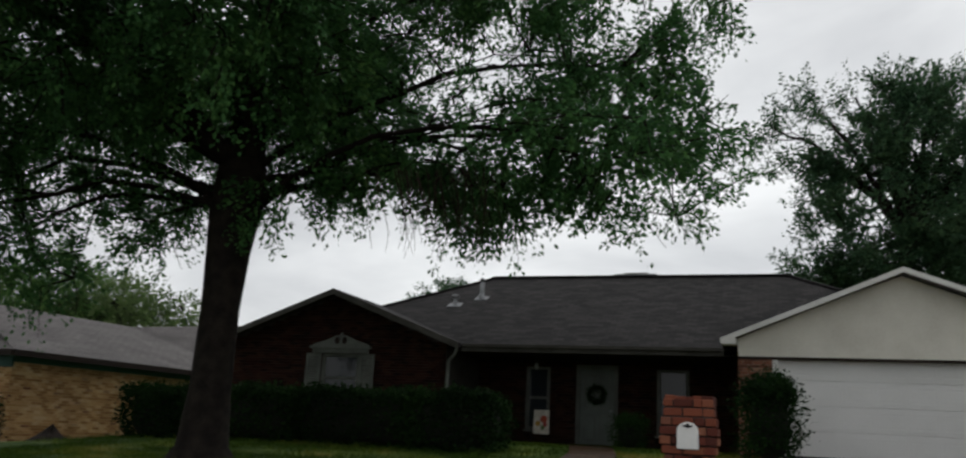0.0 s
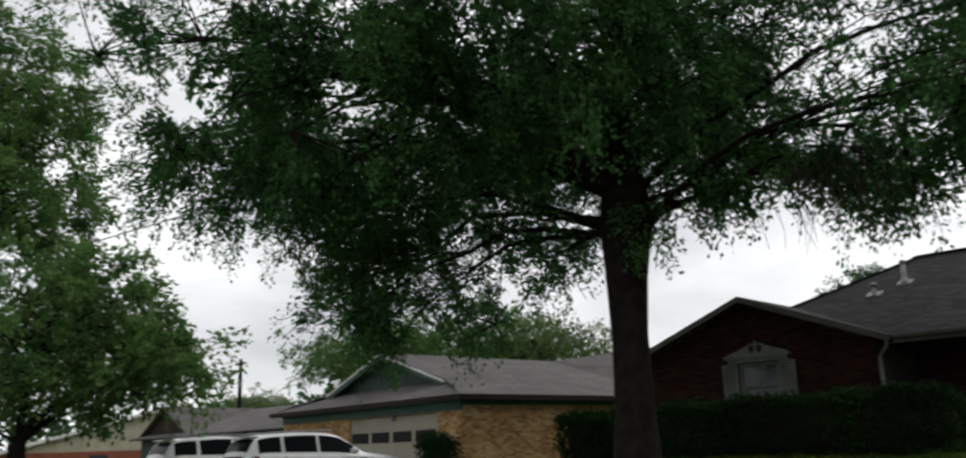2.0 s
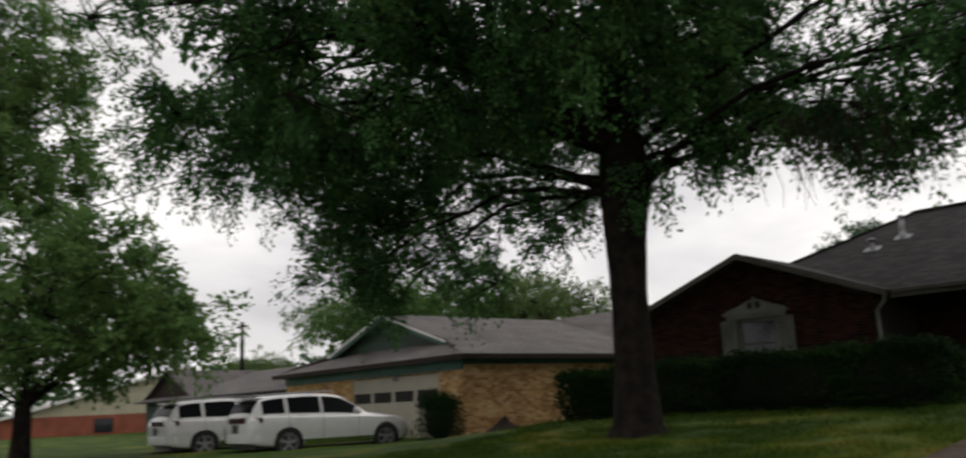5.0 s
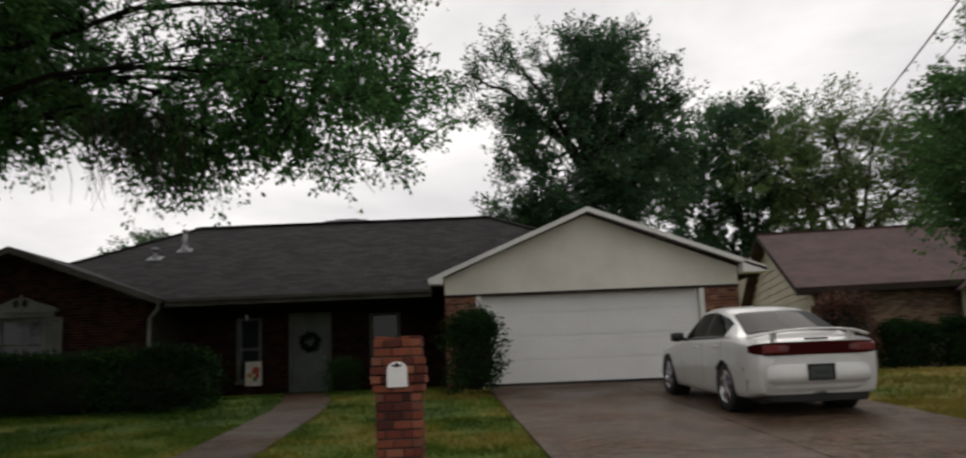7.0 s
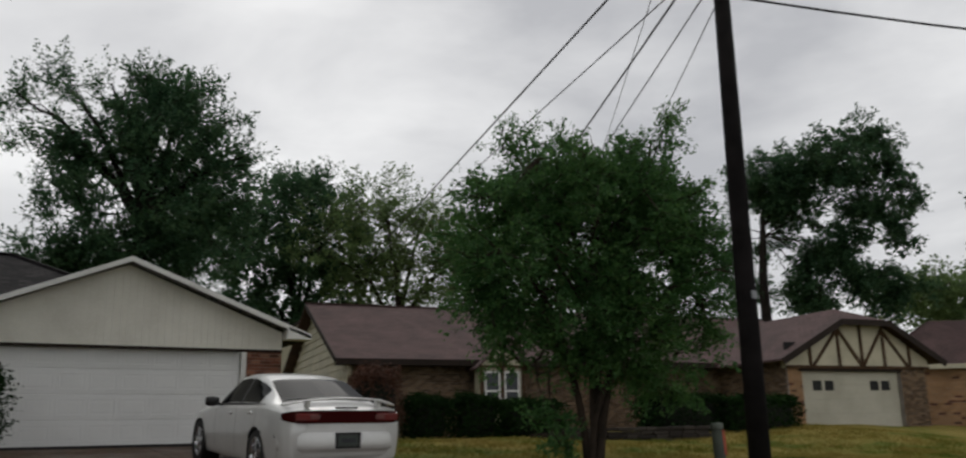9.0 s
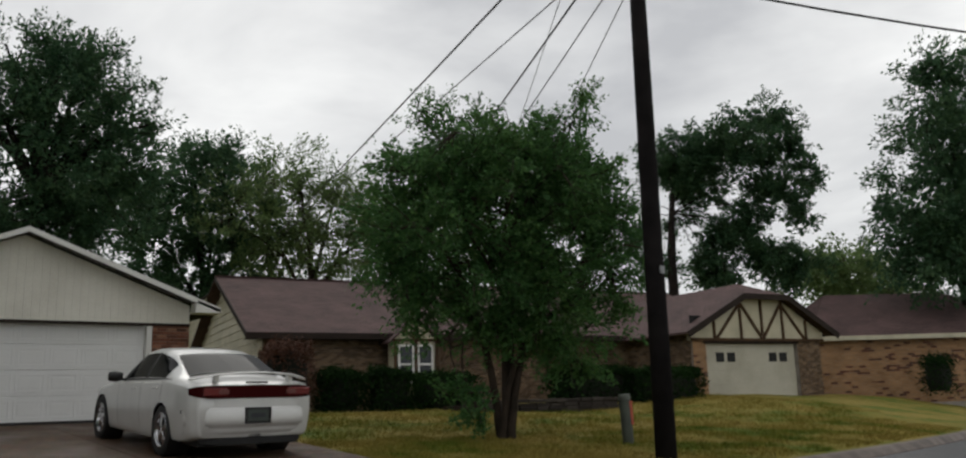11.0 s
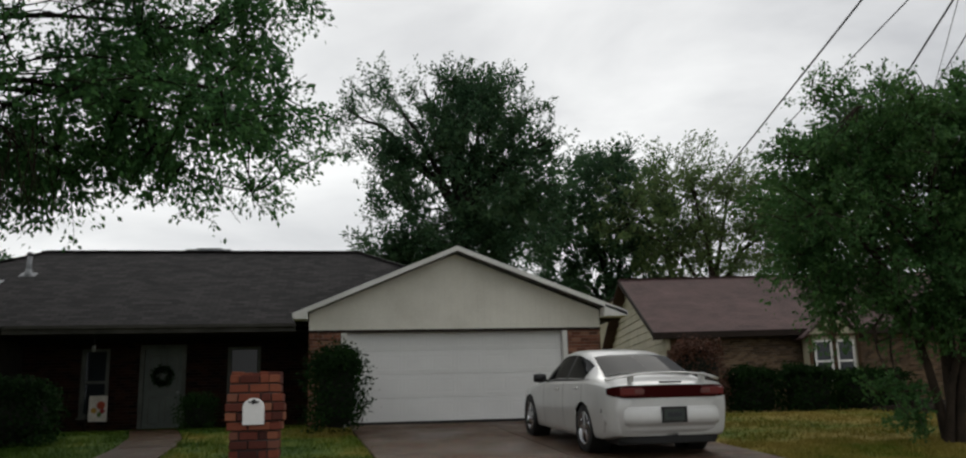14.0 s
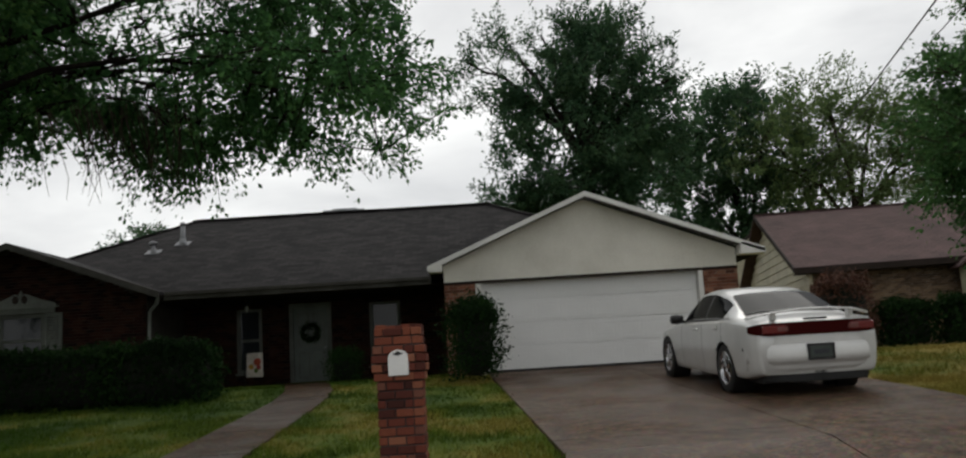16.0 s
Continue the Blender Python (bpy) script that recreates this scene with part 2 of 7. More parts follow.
M_CREAM = mat("cream_siding", (0.50, 0.46, 0.34), (0.40, 0.37, 0.27), rough=0.7, scale=1.5, fine=30, bump=0.08, fine_mix=0.15)
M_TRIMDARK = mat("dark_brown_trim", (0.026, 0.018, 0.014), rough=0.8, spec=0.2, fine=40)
M_TIMBER = mat("brown_timber", (0.075, 0.042, 0.02), (0.045, 0.025, 0.013), rough=0.8, spec=0.2, fine=40)
M_GREENTRIM = mat("green_trim", (0.045, 0.12, 0.095), (0.03, 0.085, 0.07), rough=0.6, fine=30, fine_mix=0.15)
M_DARKGREEN = mat("dark_green_boards", (0.03, 0.055, 0.045), rough=0.7, fine=30)
M_MORTAR = mat("mortar", (0.30, 0.27, 0.24), (0.2, 0.18, 0.16), rough=0.95, fine=80)
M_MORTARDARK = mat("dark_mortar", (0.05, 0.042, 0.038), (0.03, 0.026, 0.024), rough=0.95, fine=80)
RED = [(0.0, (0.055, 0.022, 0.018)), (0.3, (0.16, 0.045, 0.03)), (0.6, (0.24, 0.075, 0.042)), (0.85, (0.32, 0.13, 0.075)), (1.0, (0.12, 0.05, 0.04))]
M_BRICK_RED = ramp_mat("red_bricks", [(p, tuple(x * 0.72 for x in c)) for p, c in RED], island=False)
# RED cut to 0.11, which puts porch and wing shade into the bricks
M_BRICK_REDSHADE = ramp_mat("shade_darkened_bricks", [(p, tuple(x * 0.11 for x in c)) for p, c in RED], island=True)
M_BRICK_TAN = ramp_mat("tan_bricks", [(0.0, (0.30, 0.16, 0.06)), (0.4, (0.46, 0.27, 0.12)), (0.75, (0.56, 0.36, 0.18)), (0.93, (0.62, 0.44, 0.26)), (1.0, (0.20, 0.09, 0.045))])
M_BRICK_BROWN = ramp_mat("brown_bricks", [(0.0, (0.055, 0.036, 0.022)), (0.5, (0.12, 0.08, 0.05)), (1.0, (0.19, 0.13, 0.08))])
M_BRICK_SPOT = ramp_mat("spotted_tan_bricks", [(0.0, (0.08, 0.04, 0.028)), (0.12, (0.11, 0.048, 0.032)), (0.16, (0.25, 0.145, 0.075)), (1.0, (0.33, 0.20, 0.11))])
M_BRICK_FAR = ramp_mat("far_red_bricks", [(0.0, (0.22, 0.07, 0.045)), (1.0, (0.32, 0.11, 0.07))])
M_GLASS = glass_mat("dark_window_glass")
M_BLACK = mat("black_plastic", (0.012, 0.012, 0.012), rough=0.5, bump=0)
# near-black stand-in for unlit space behind openings and panes
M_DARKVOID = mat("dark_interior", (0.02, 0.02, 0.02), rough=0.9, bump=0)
M_METAL = mat("galvanised_metal", (0.30, 0.31, 0.32), (0.2, 0.2, 0.21), rough=0.6, metal=0.3, fine=40, bump=0.03)
M_BARK = mat("oak_bark", (0.026, 0.021, 0.017), (0.012, 0.010, 0.009), rough=1.0, spec=0.1, scale=5, fine=38, bump=1.0, depth=0.03)
M_BARKPALE = mat("smooth_bark", (0.045, 0.034, 0.026), (0.024, 0.019, 0.015), rough=0.95, spec=0.1, scale=4, fine=30, bump=0.4)
M_POLE = mat("creosote_wood", (0.014, 0.012, 0.012), (0.008, 0.007, 0.007), rough=0.95, spec=0.1, scale=3, fine=45, bump=0.6, depth=0.01)
M_OAKLEAF = leaf_mat("oak_leaves", [(0.0, (0.03, 0.078, 0.03)), (0.45, (0.05, 0.13, 0.043)), (0.8, (0.08, 0.185, 0.055)), (1.0, (0.11, 0.22, 0.062))], trans=0.34, sheen=0.05)
M_FARLEAF = leaf_mat("tall_tree_leaves", [(0.0, (0.024, 0.058, 0.03)), (0.5, (0.045, 0.098, 0.046)), (1.0, (0.082, 0.145, 0.06))], trans=0.4)
M_BRIGHTLEAF = leaf_mat("light_leaves", [(0.0, (0.065, 0.11, 0.04)), (0.5, (0.11, 0.17, 0.06)), (1.0, (0.16, 0.22, 0.08))], trans=0.45)
M_MYRTLE = leaf_mat("myrtle_leaves", [(0.0, (0.028, 0.075, 0.025)), (0.5, (0.056, 0.132, 0.04)), (1.0, (0.098, 0.185, 0.052))], trans=0.45)
M_MIDLEAF = leaf_mat("fresh_leaves", [(0.0, (0.05, 0.11, 0.035)), (0.5, (0.095, 0.185, 0.052)), (1.0, (0.15, 0.24, 0.072))], trans=0.5)
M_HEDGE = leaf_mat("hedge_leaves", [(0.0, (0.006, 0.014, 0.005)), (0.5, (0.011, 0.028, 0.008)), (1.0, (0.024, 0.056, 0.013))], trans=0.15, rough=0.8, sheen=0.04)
M_REDSHRUB = leaf_mat("reddish_leaves", [(0.0, (0.045, 0.03, 0.02)), (0.6, (0.11, 0.05, 0.035)), (1.0, (0.16, 0.075, 0.05))], trans=0.2)


# ---- mesh helpers ----
class Geo:
    """Gathers vertices and faces of one mesh."""

    def __init__(self):
        self.v, self.f = [], []

    def poly(self, *pts):
        n = len(self.v)
        self.v += [tuple(p) for p in pts]
        self.f.append(tuple(range(n, n + len(pts))))
        return self

    def box(self, x0, x1, y0, y1, z0, z1):
        n = len(self.v)
        self.v += [(x, y, z) for z in (z0, z1) for x, y in ((x0, y0), (x1, y0), (x1, y1), (x0, y1))]
        self.f += [tuple(n + i for i in q) for q in ((3, 2, 1, 0), (4, 5, 6, 7), (0, 1, 5, 4), (1, 2, 6, 5), (2, 3, 7, 6), (3, 0, 4, 7))]
        return self

    def slab(self, pts, down):
        """A plate: the polygon pts (counter-clockwise from above) and its copy moved by down."""
        n, k = len(self.v), len(pts)
        self.v += [tuple(p) for p in pts] + [tuple(a + b for a, b in zip(p, down)) for p in pts]
        self.f.append(tuple(range(n, n + k)))
        self.f.append(tuple(range(n + 2 * k - 1, n + k - 1, -1)))
        for i in range(k):
            j = (i + 1) % k
            self.f.append((n + j, n + i, n + k + i, n + k + j))
        return self

    def beam(self, a, b, wide, tall, up=(0, 0, 1)):
        a, b = Vector(a), Vector(b)
        d = (b - a).normalized()
        s = d.cross(Vector(up)).normalized()
        t = s.cross(d)
        s, t = s * wide / 2, t * tall / 2
        n = len(self.v)
        for p in (a, b):
            self.v += [tuple(p + s * i + t * j) for i, j in ((-1, -1), (1, -1), (1, 1), (-1, 1))]
        self.f += [tuple(n + i for i in q) for q in ((0, 1, 2, 3), (7, 6, 5, 4), (0, 4, 5, 1), (1, 5, 6, 2), (2, 6, 7, 3), (3, 7, 4, 0))]
        return self

    def tube(self, pts, radii, k=8, cap=True):
        pts = [Vector(p) for p in pts]
        if isinstance(radii, (int, float)):
            radii = [radii] * len(pts)
        n = len(self.v)
        d0 = (pts[1] - pts[0]).normalized()
        ref = Vector((1, 0, 0)) if abs(d0.x) < 0.8 else Vector((0, 1, 0))
        for i, p in enumerate(pts):
            d = (pts[min(i + 1, len(pts) - 1)] - pts[max(i - 1, 0)]).normalized()
            s = d.cross(ref).normalized()
            t = d.cross(s)
            for j in range(k):
                a = 2 * math.pi * j / k
                self.v.append(tuple(p + (s * math.cos(a) + t * math.sin(a)) * radii[i]))
        for i in range(len(pts) - 1):
            for j in range(k):
                self.f.append((n + i * k + j, n + i * k + (j + 1) % k, n + (i + 1) * k + (j + 1) % k, n + (i + 1) * k + j))
        if cap:
            self.f.append(tuple(n + j for j in range(k - 1, -1, -1)))
            self.f.append(tuple(n + (len(pts) - 1) * k + j for j in range(k)))
        return self

    def lathe(self, prof, k=16, centre=(0, 0, 0), axis="z"):
        """Turns a profile of (radius, height) about an axis."""
        n = len(self.v)
        for r, h in prof:
            for j in range(k):
                a = 2 * math.pi * j / k
                c, s = r * math.cos(a), r * math.sin(a)
                p = (c, s, h) if axis == "z" else (h, c, s) if axis == "x" else (c, h, s)
                self.v.append(tuple(p[i] + centre[i] for i in range(3)))
        for i in range(len(prof) - 1):
            for j in range(k):
                self.f.append((n + i * k + j, n + i * k + (j + 1) % k, n + (i + 1) * k + (j + 1) % k, n + (i + 1) * k + j))
        return self


def plain_mesh(name, geo, material, smooth=False, uv=False, recalc=True):
    me = bpy.data.meshes.new(name)
    me.from_pydata(geo.v, [], geo.f)
    if recalc:
        bm = bmesh.new()
        bm.from_mesh(me)
        bmesh.ops.recalc_face_normals(bm, faces=bm.faces)
        bm.to_mesh(me)
        bm.free()
    if uv:
        lay = me.uv_layers.new(name="UVMap")
        for p in me.polygons:
            n = p.normal
            t = Vector((0, 0, 1)).cross(n)
            t = t.normalized() if t.length > 0.05 else Vector((1, 0, 0))
            b = n.cross(t)
            for li in p.loop_indices:
                co = me.vertices[me.loops[li].vertex_index].co
                lay.data[li].uv = (co.dot(t), co.dot(b))
    if smooth:
        me.polygons.foreach_set("use_smooth", [True] * len(me.polygons))
    me.materials.append(material)
    me.update()
    return me


def part(name, geo, material, parent=None, label="", smooth=False, uv=False, bevel=0.0, recalc=True):
    """One mesh object under a thing, in the thing's own coordinates."""
    ob = new(name, plain_mesh(name, geo, material, smooth, uv, recalc))
    if parent is not None:
        ob.parent = parent
    if label:
        tagged(ob, label)
    if bevel:
        md = ob.modifiers.new("bevel", 'BEVEL')
        md.width, md.segments, md.limit_method = bevel, 2, 'ANGLE'
    return ob


def thing(name, m, label, category, group="", kind=""):
    ob = new(name)
    ob.empty_display_size = 0.2
    ob.matrix_basis = m
    return tagged(ob, label, category, group, kind)


def array_mesh(name, verts, quads, material, smooth=False):
    """A mesh from arrays of vertices and four- or three-cornered faces."""
    me = bpy.data.meshes.new(name)
    nf, k = quads.shape
    me.vertices.add(len(verts))
    me.vertices.foreach_set("co", np.ascontiguousarray(verts, dtype=np.float32).ravel())
    me.loops.add(nf * k)
    me.loops.foreach_set("vertex_index", np.ascontiguousarray(quads, dtype=np.int32).ravel())
    me.polygons.add(nf)
    me.polygons.foreach_set("loop_start", np.arange(0, nf * k, k, dtype=np.int32))
    if smooth:
        me.polygons.foreach_set("use_smooth", np.ones(nf, dtype=bool))
    me.update(calc_edges=True)
    me.materials.append(material)
    return me


# ---- the lie of the land ----
def kerb_y(x):
    return 7.6 + 0.0063 * np.maximum(x, 0.0) ** 2


def step01(t):
    t = np.clip(t, 0, 1)
    return t * t * (3 - 2 * t)


def land(x, y):
    """Height of the yards behind the kerb: up towards the houses, lower towards the west."""
    x, y = np.asarray(x, float), np.asarray(y, float)
    s = y - kerb_y(x)
    up = 0.15 + 0.065 * np.clip(s, 0, 12) + 0.013 * np.clip(s - 12, 0, 14)
    low = 0.15 + 0.006 * np.clip(s, 0, 20)
    up = up + 0.43 * step01((x - 16) / 9.0) * step01(s / 6.0)
    k = step01((x + 19.5) / 7.0)
    return low + (up - low) * k


def land1(x, y):
    return float(land(x, y))


# ---- ground, road, kerb, drive, path ----
def grid_ob(name, xs, ss, height, material, label, category, kind="structure", parent=None, smooth=True):
    """A sheet over columns x and rows s (distance behind the kerb line)."""
    X, S = np.meshgrid(xs, ss)
    Y = kerb_y(X) + S
    Z = height(X, Y, S)
    v = np.stack([X, Y, Z], -1).reshape(-1, 3)
    nx, ny = len(xs), len(ss)
    i = (np.arange(ny - 1)[:, None] * nx + np.arange(nx - 1)[None, :]).ravel()
    ob = new(name, array_mesh(name, v, np.stack([i, i + 1, i + nx + 1, i + nx], -1), material, smooth))
    if parent is not None:
        ob.parent = parent
    elif label:
        tagged(ob, label, category, kind=kind)
    return ob


XS = np.unique(np.concatenate([np.linspace(-600, -60, 12), np.linspace(-60, 60, 161), np.linspace(60, 600, 12)]))
SS = np.concatenate([[-400, -120, -40, -9.6, -9.3, -4, -0.2, -0.02, 0.12], np.linspace(0.3, 14, 55), np.linspace(14.6, 60, 30), [100, 200, 400, 800]])
rg = np.random.default_rng(3)


def ground_height(X, Y, S):
    bumpy = 0.012 * np.sin(X * 2.1 + Y) + 0.01 * np.sin(Y * 2.7 - X * 1.3)
    back = np.where(S < -9.4, 0.12, -0.05)
    z = land(X, Y) + bumpy * (S > 0.4)
    cut = (X > -0.4) & (X < 7.0) & (S < 1.4)
    z = np.where(cut, np.minimum(z, 0.0 + 0.13 * np.clip(S, 0, 2)), z)
    return np.where(S < 0.1, back, z)


grid_ob("ground", XS, SS, ground_height, M_GRASS, "patchy green and straw-coloured lawn rising from the street", "lawn")
grid_ob("road", np.linspace(-200, 200, 161), np.array([-9.2, -5, -0.16]), lambda X, Y, S: X * 0 + 0.02 * (S > -8) * (S < -2), M_ROAD, "wet grey asphalt street", "road")


def kerb_strip(name, x0, x1, offset, tall, label):
    xs = np.linspace(x0, x1, max(3, int((x1 - x0) / 1.5)))
    g = Geo()
    prof = [(-0.16, -0.04), (-0.15, 0.02), (-0.04, tall - 0.02), (0.0, tall), (0.16, tall), (0.18, -0.04)]
    for x in xs:
        y = float(kerb_y(x)) + offset
        g.v += [(x, y + a * (1 if offset == 0 else -1), z) for a, z in prof]
    k = len(prof)
    for i in range(len(xs) - 1):
        for j in range(k - 1):
            g.f.append((i * k + j, (i + 1) * k + j, (i + 1) * k + j + 1, i * k + j + 1))
    ob = part(name, g, M_KERB)
    return tagged(ob, label, "kerb", kind="structure")


kerb_strip("kerb", -200, -0.4, 0, 0.15, "stained concrete kerb along the lawn")
kerb_strip("kerb", 7.0, 200, 0, 0.15, "stained concrete kerb along the lawn")
kerb_strip("kerb", -0.4, 7.0, 0, 0.045, "dropped concrete kerb at the driveway")
kerb_strip("kerb", -200, 200, -9.35, 0.15, "stained concrete kerb across the street")

# driveway in slabs with open joints
driveway = thing("driveway", pose(3, 13.5, 0.5), "damp brown-grey concrete driveway up to the garage", "driveway", kind="structure")
driveway.matrix_basis = Matrix.Identity(4)
for x0, x1 in ((0.0, 1.0), (1.0, 2.0)):
    for s0, s1 in ((0.06, 1.9), (1.9, 4.9), (4.9, 8.4), (8.4, 12.2)):
        g = Geo()
        n = 9
        for a in np.linspace(0, 1, n):
            for b in np.linspace(0, 1, n):
                s = s0 + 0.008 + (s1 - s0 - 0.016) * b
                flare = 0.5 * max(0.0, 1 - s / 0.9) ** 2
                lo, hi = 0.78 - 0.72 * min(1, s / 12) - flare, 6.05 + flare
                mid = 0.5 * (lo + hi)
                f0, f1 = (lo, mid - 0.008) if x0 == 0 else (mid + 0.008, hi)
                x = f0 + (f1 - f0) * a
                y = 7.62 + s
                z = land1(x, y) + 0.035 if s > 1.2 else 0.045 + (land1(x, 8.82) - 0.01) * max(0, s - 0.06) / 1.14
                g.v.append((x, y, z))
        for i in range(n - 1):
            for j in range(n - 1):
                g.f.append((i * n + j, (i + 1) * n + j, (i + 1) * n + j + 1, i * n + j + 1))
        rim = [i * n for i in range(n)] + [(n - 1) * n + j for j in range(1, n)] + [i * n + n - 1 for i in range(n - 2, -1, -1)] + [j for j in range(n - 2, 0, -1)]
        low = len(g.v)
        g.v += [(g.v[i][0], g.v[i][1], g.v[i][2] - 0.12) for i in rim]
        for i in range(len(rim)):
            j = (i + 1) % len(rim)
            g.f.append((rim[i], rim[j], low + j, low + i))
        part("slab", g, M_CONCRETE, driveway)

footpath = thing("footpath", Matrix.Identity(4), "narrow reddish concrete path across the lawn to the front door", "footpath", kind="structure")
PATH = [(-3.15, 8.0), (-3.22, 10.0), (-3.28, 12.0), (-3.34, 14.0), (-3.42, 16.0), (-3.65, 18.0), (-4.1, 20.0), (-4.4, 21.0)]
for (xa, ya), (xb, yb) in zip(PATH, PATH[1:]):
    g = Geo()
    pts = [(xa - 0.5, ya + 0.01), (xa + 0.5, ya + 0.01), (xb + 0.5, yb - 0.01), (xb - 0.5, yb - 0.01)]
    g.slab([(x, y, land1(x, y) + 0.03) for x, y in pts], (0, 0, -0.1))
    part("slab", g, M_PATH, footpath)


# ---- building helpers ----
def wall_boxes(g, x0, x1, y0, y1, z0, z1, holes=()):
    """A wall along x with openings (a, b, low, high)."""
    x = x0
    for a, b, lo, hi in sorted(holes):
        if a > x:
            g.box(x, a, y0, y1, z0, z1)
        if lo > z0:
            g.box(a, b, y0, y1, z0, lo)
        if hi < z1:
            g.box(a, b, y0, y1, hi, z1)
        x = b
    if x < x1:
        g.box(x, x1, y0, y1, z0, z1)
    return g


def brick_cells(width, height, holes=(), long=0.2, tall=0.065, joint=0.01):
    """Running bond over a face: yields the rectangles of the bricks."""
    row, z = 0, 0.0
    while z + 0.03 < height:
        zt = min(z + tall, height)
        x = -0.5 * (long + joint) if row % 2 else 0.0
        while x < width:
            a, b = max(0.0, x), min(width, x + long)
            mid, zm = 0.5 * (a + b), 0.5 * (z + zt)
            for p, q, lo, hi in holes:
                if lo < zm < hi:
                    if a < p < b:
                        b = p
                    elif a < q < b:
                        a = q
                    elif p <= a and b <= q:
                        b = a
            if b - a > 0.03:
                yield a, b, z, zt
            x += long + joint
        z += tall + joint
        row += 1


def brick_face(name, origin, along, width, height, material, parent, holes=(), proud=0.012, seed=1, long=0.2, tall=0.065):
    """Bricks standing proud of a mortar wall, joined into one mesh."""
    rnd = random.Random(seed)
    o, u = Vector(origin), Vector(along).normalized()
    n = Vector((u.y, -u.x, 0))
    g = Geo()
    for a, b, z0, z1 in brick_cells(width, height, holes, long, tall):
        d = proud + rnd.uniform(-0.004, 0.005)
        k = len(g.v)
        for dep in (-0.01, d):
            for x, z in ((a, z0), (b, z0), (b, z1), (a, z1)):
                g.v.append(tuple(o + u * x + n * dep + Vector((0, 0, z))))
        g.f += [tuple(k + i for i in q) for q in ((4, 5, 6, 7), (0, 1, 5, 4), (1, 2, 6, 5), (2, 3, 7, 6), (3, 0, 4, 7))]
    ob = part(name, g, material, parent, recalc=False)
    return tagged(ob, kind="stuff")


def sash_window(parent, x0, x1, z0, z1, y, trim, label="", grid=(1, 2), wide=0.06, face=-1):
    """A window in a wall along x whose outside looks to -y: frame, panes, sill."""
    win = part("window", frame_ring(x0, x1, z0, z1, y - 0.05, y + 0.06, wide), trim, parent, label, bevel=0.006)
    nx, nz = grid
    for i in range(nx):
        for j in range(nz):
            a, b = x0 + wide + (x1 - x0 - 2 * wide) * i / nx, x0 + wide + (x1 - x0 - 2 * wide) * (i + 1) / nx
            c, d = z0 + wide + (z1 - z0 - 2 * wide) * j / nz, z0 + wide + (z1 - z0 - 2 * wide) * (j + 1) / nz
            yy = y + (0.0 if j == 0 else -0.02)
            part("sash", frame_ring(a, b, c, d, yy, yy + 0.04, 0.035), trim, win)
            part("pane", Geo().box(a + 0.03, b - 0.03, yy + 0.015, yy + 0.022, c + 0.03, d - 0.03), M_GLASS, win)
    part("sill", Geo().box(x0 - 0.04, x1 + 0.04, y - 0.11, y + 0.03, z0 - 0.05, z0), trim, win)
    return win


def frame_ring(x0, x1, z0, z1, y0, y1, w):
    g = Geo()
    g.box(x0, x0 + w, y0, y1, z0, z1).box(x1 - w, x1, y0, y1, z0, z1)
    g.box(x0 + w, x1 - w, y0, y1, z0, z0 + w).box(x0 + w, x1 - w, y0, y1, z1 - w, z1)
    return g


# ---- the house in the middle ----
house = thing("house", Matrix.Identity(4), "dark brick ranch house with charcoal roof and white garage gable", "house")
FLOOR, EAVE = 0.95, 3.37
# main block walls
g = Geo()
door_hole, win_hole, win2_hole = (-4.95, -3.87, 0.0, 3.0), (-6.3, -5.65, 1.3, 2.95), (-2.9, -2.1, 1.3, 2.95)
# the porch wall and all that is set in it lie in a recess, scaled about the eye of the street
RECESS = Matrix.Translation((0, 0, -1.15 * 0.06)) @ Matrix.Scale(1.06, 4)


def recessed(ob):
    ob.matrix_basis = RECESS
    return ob


recessed(part("porch_wall", wall_boxes(Geo(), -8.1, -0.7, 22.2, 22.4, 0.4, 3.3, [door_hole, win_hole, win2_hole]), M_MORTARDARK, house, "dark brick porch wall, shade added to its colour"))
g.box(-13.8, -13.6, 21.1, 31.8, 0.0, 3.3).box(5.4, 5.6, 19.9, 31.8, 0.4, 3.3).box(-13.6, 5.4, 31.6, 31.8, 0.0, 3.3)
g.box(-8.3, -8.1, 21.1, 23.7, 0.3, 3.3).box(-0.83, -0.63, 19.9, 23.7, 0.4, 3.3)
part("wall", g, M_MORTARDARK, house, "dark brick walls, shade added to their colour")
recessed(brick_face("brick_facing", (-8.1, 22.2, 0.9), (1, 0, 0), 7.27, 2.2, M_BRICK_REDSHADE, house,
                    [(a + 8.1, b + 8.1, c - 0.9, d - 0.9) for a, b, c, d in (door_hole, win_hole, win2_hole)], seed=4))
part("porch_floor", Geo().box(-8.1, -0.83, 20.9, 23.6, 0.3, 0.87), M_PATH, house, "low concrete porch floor")
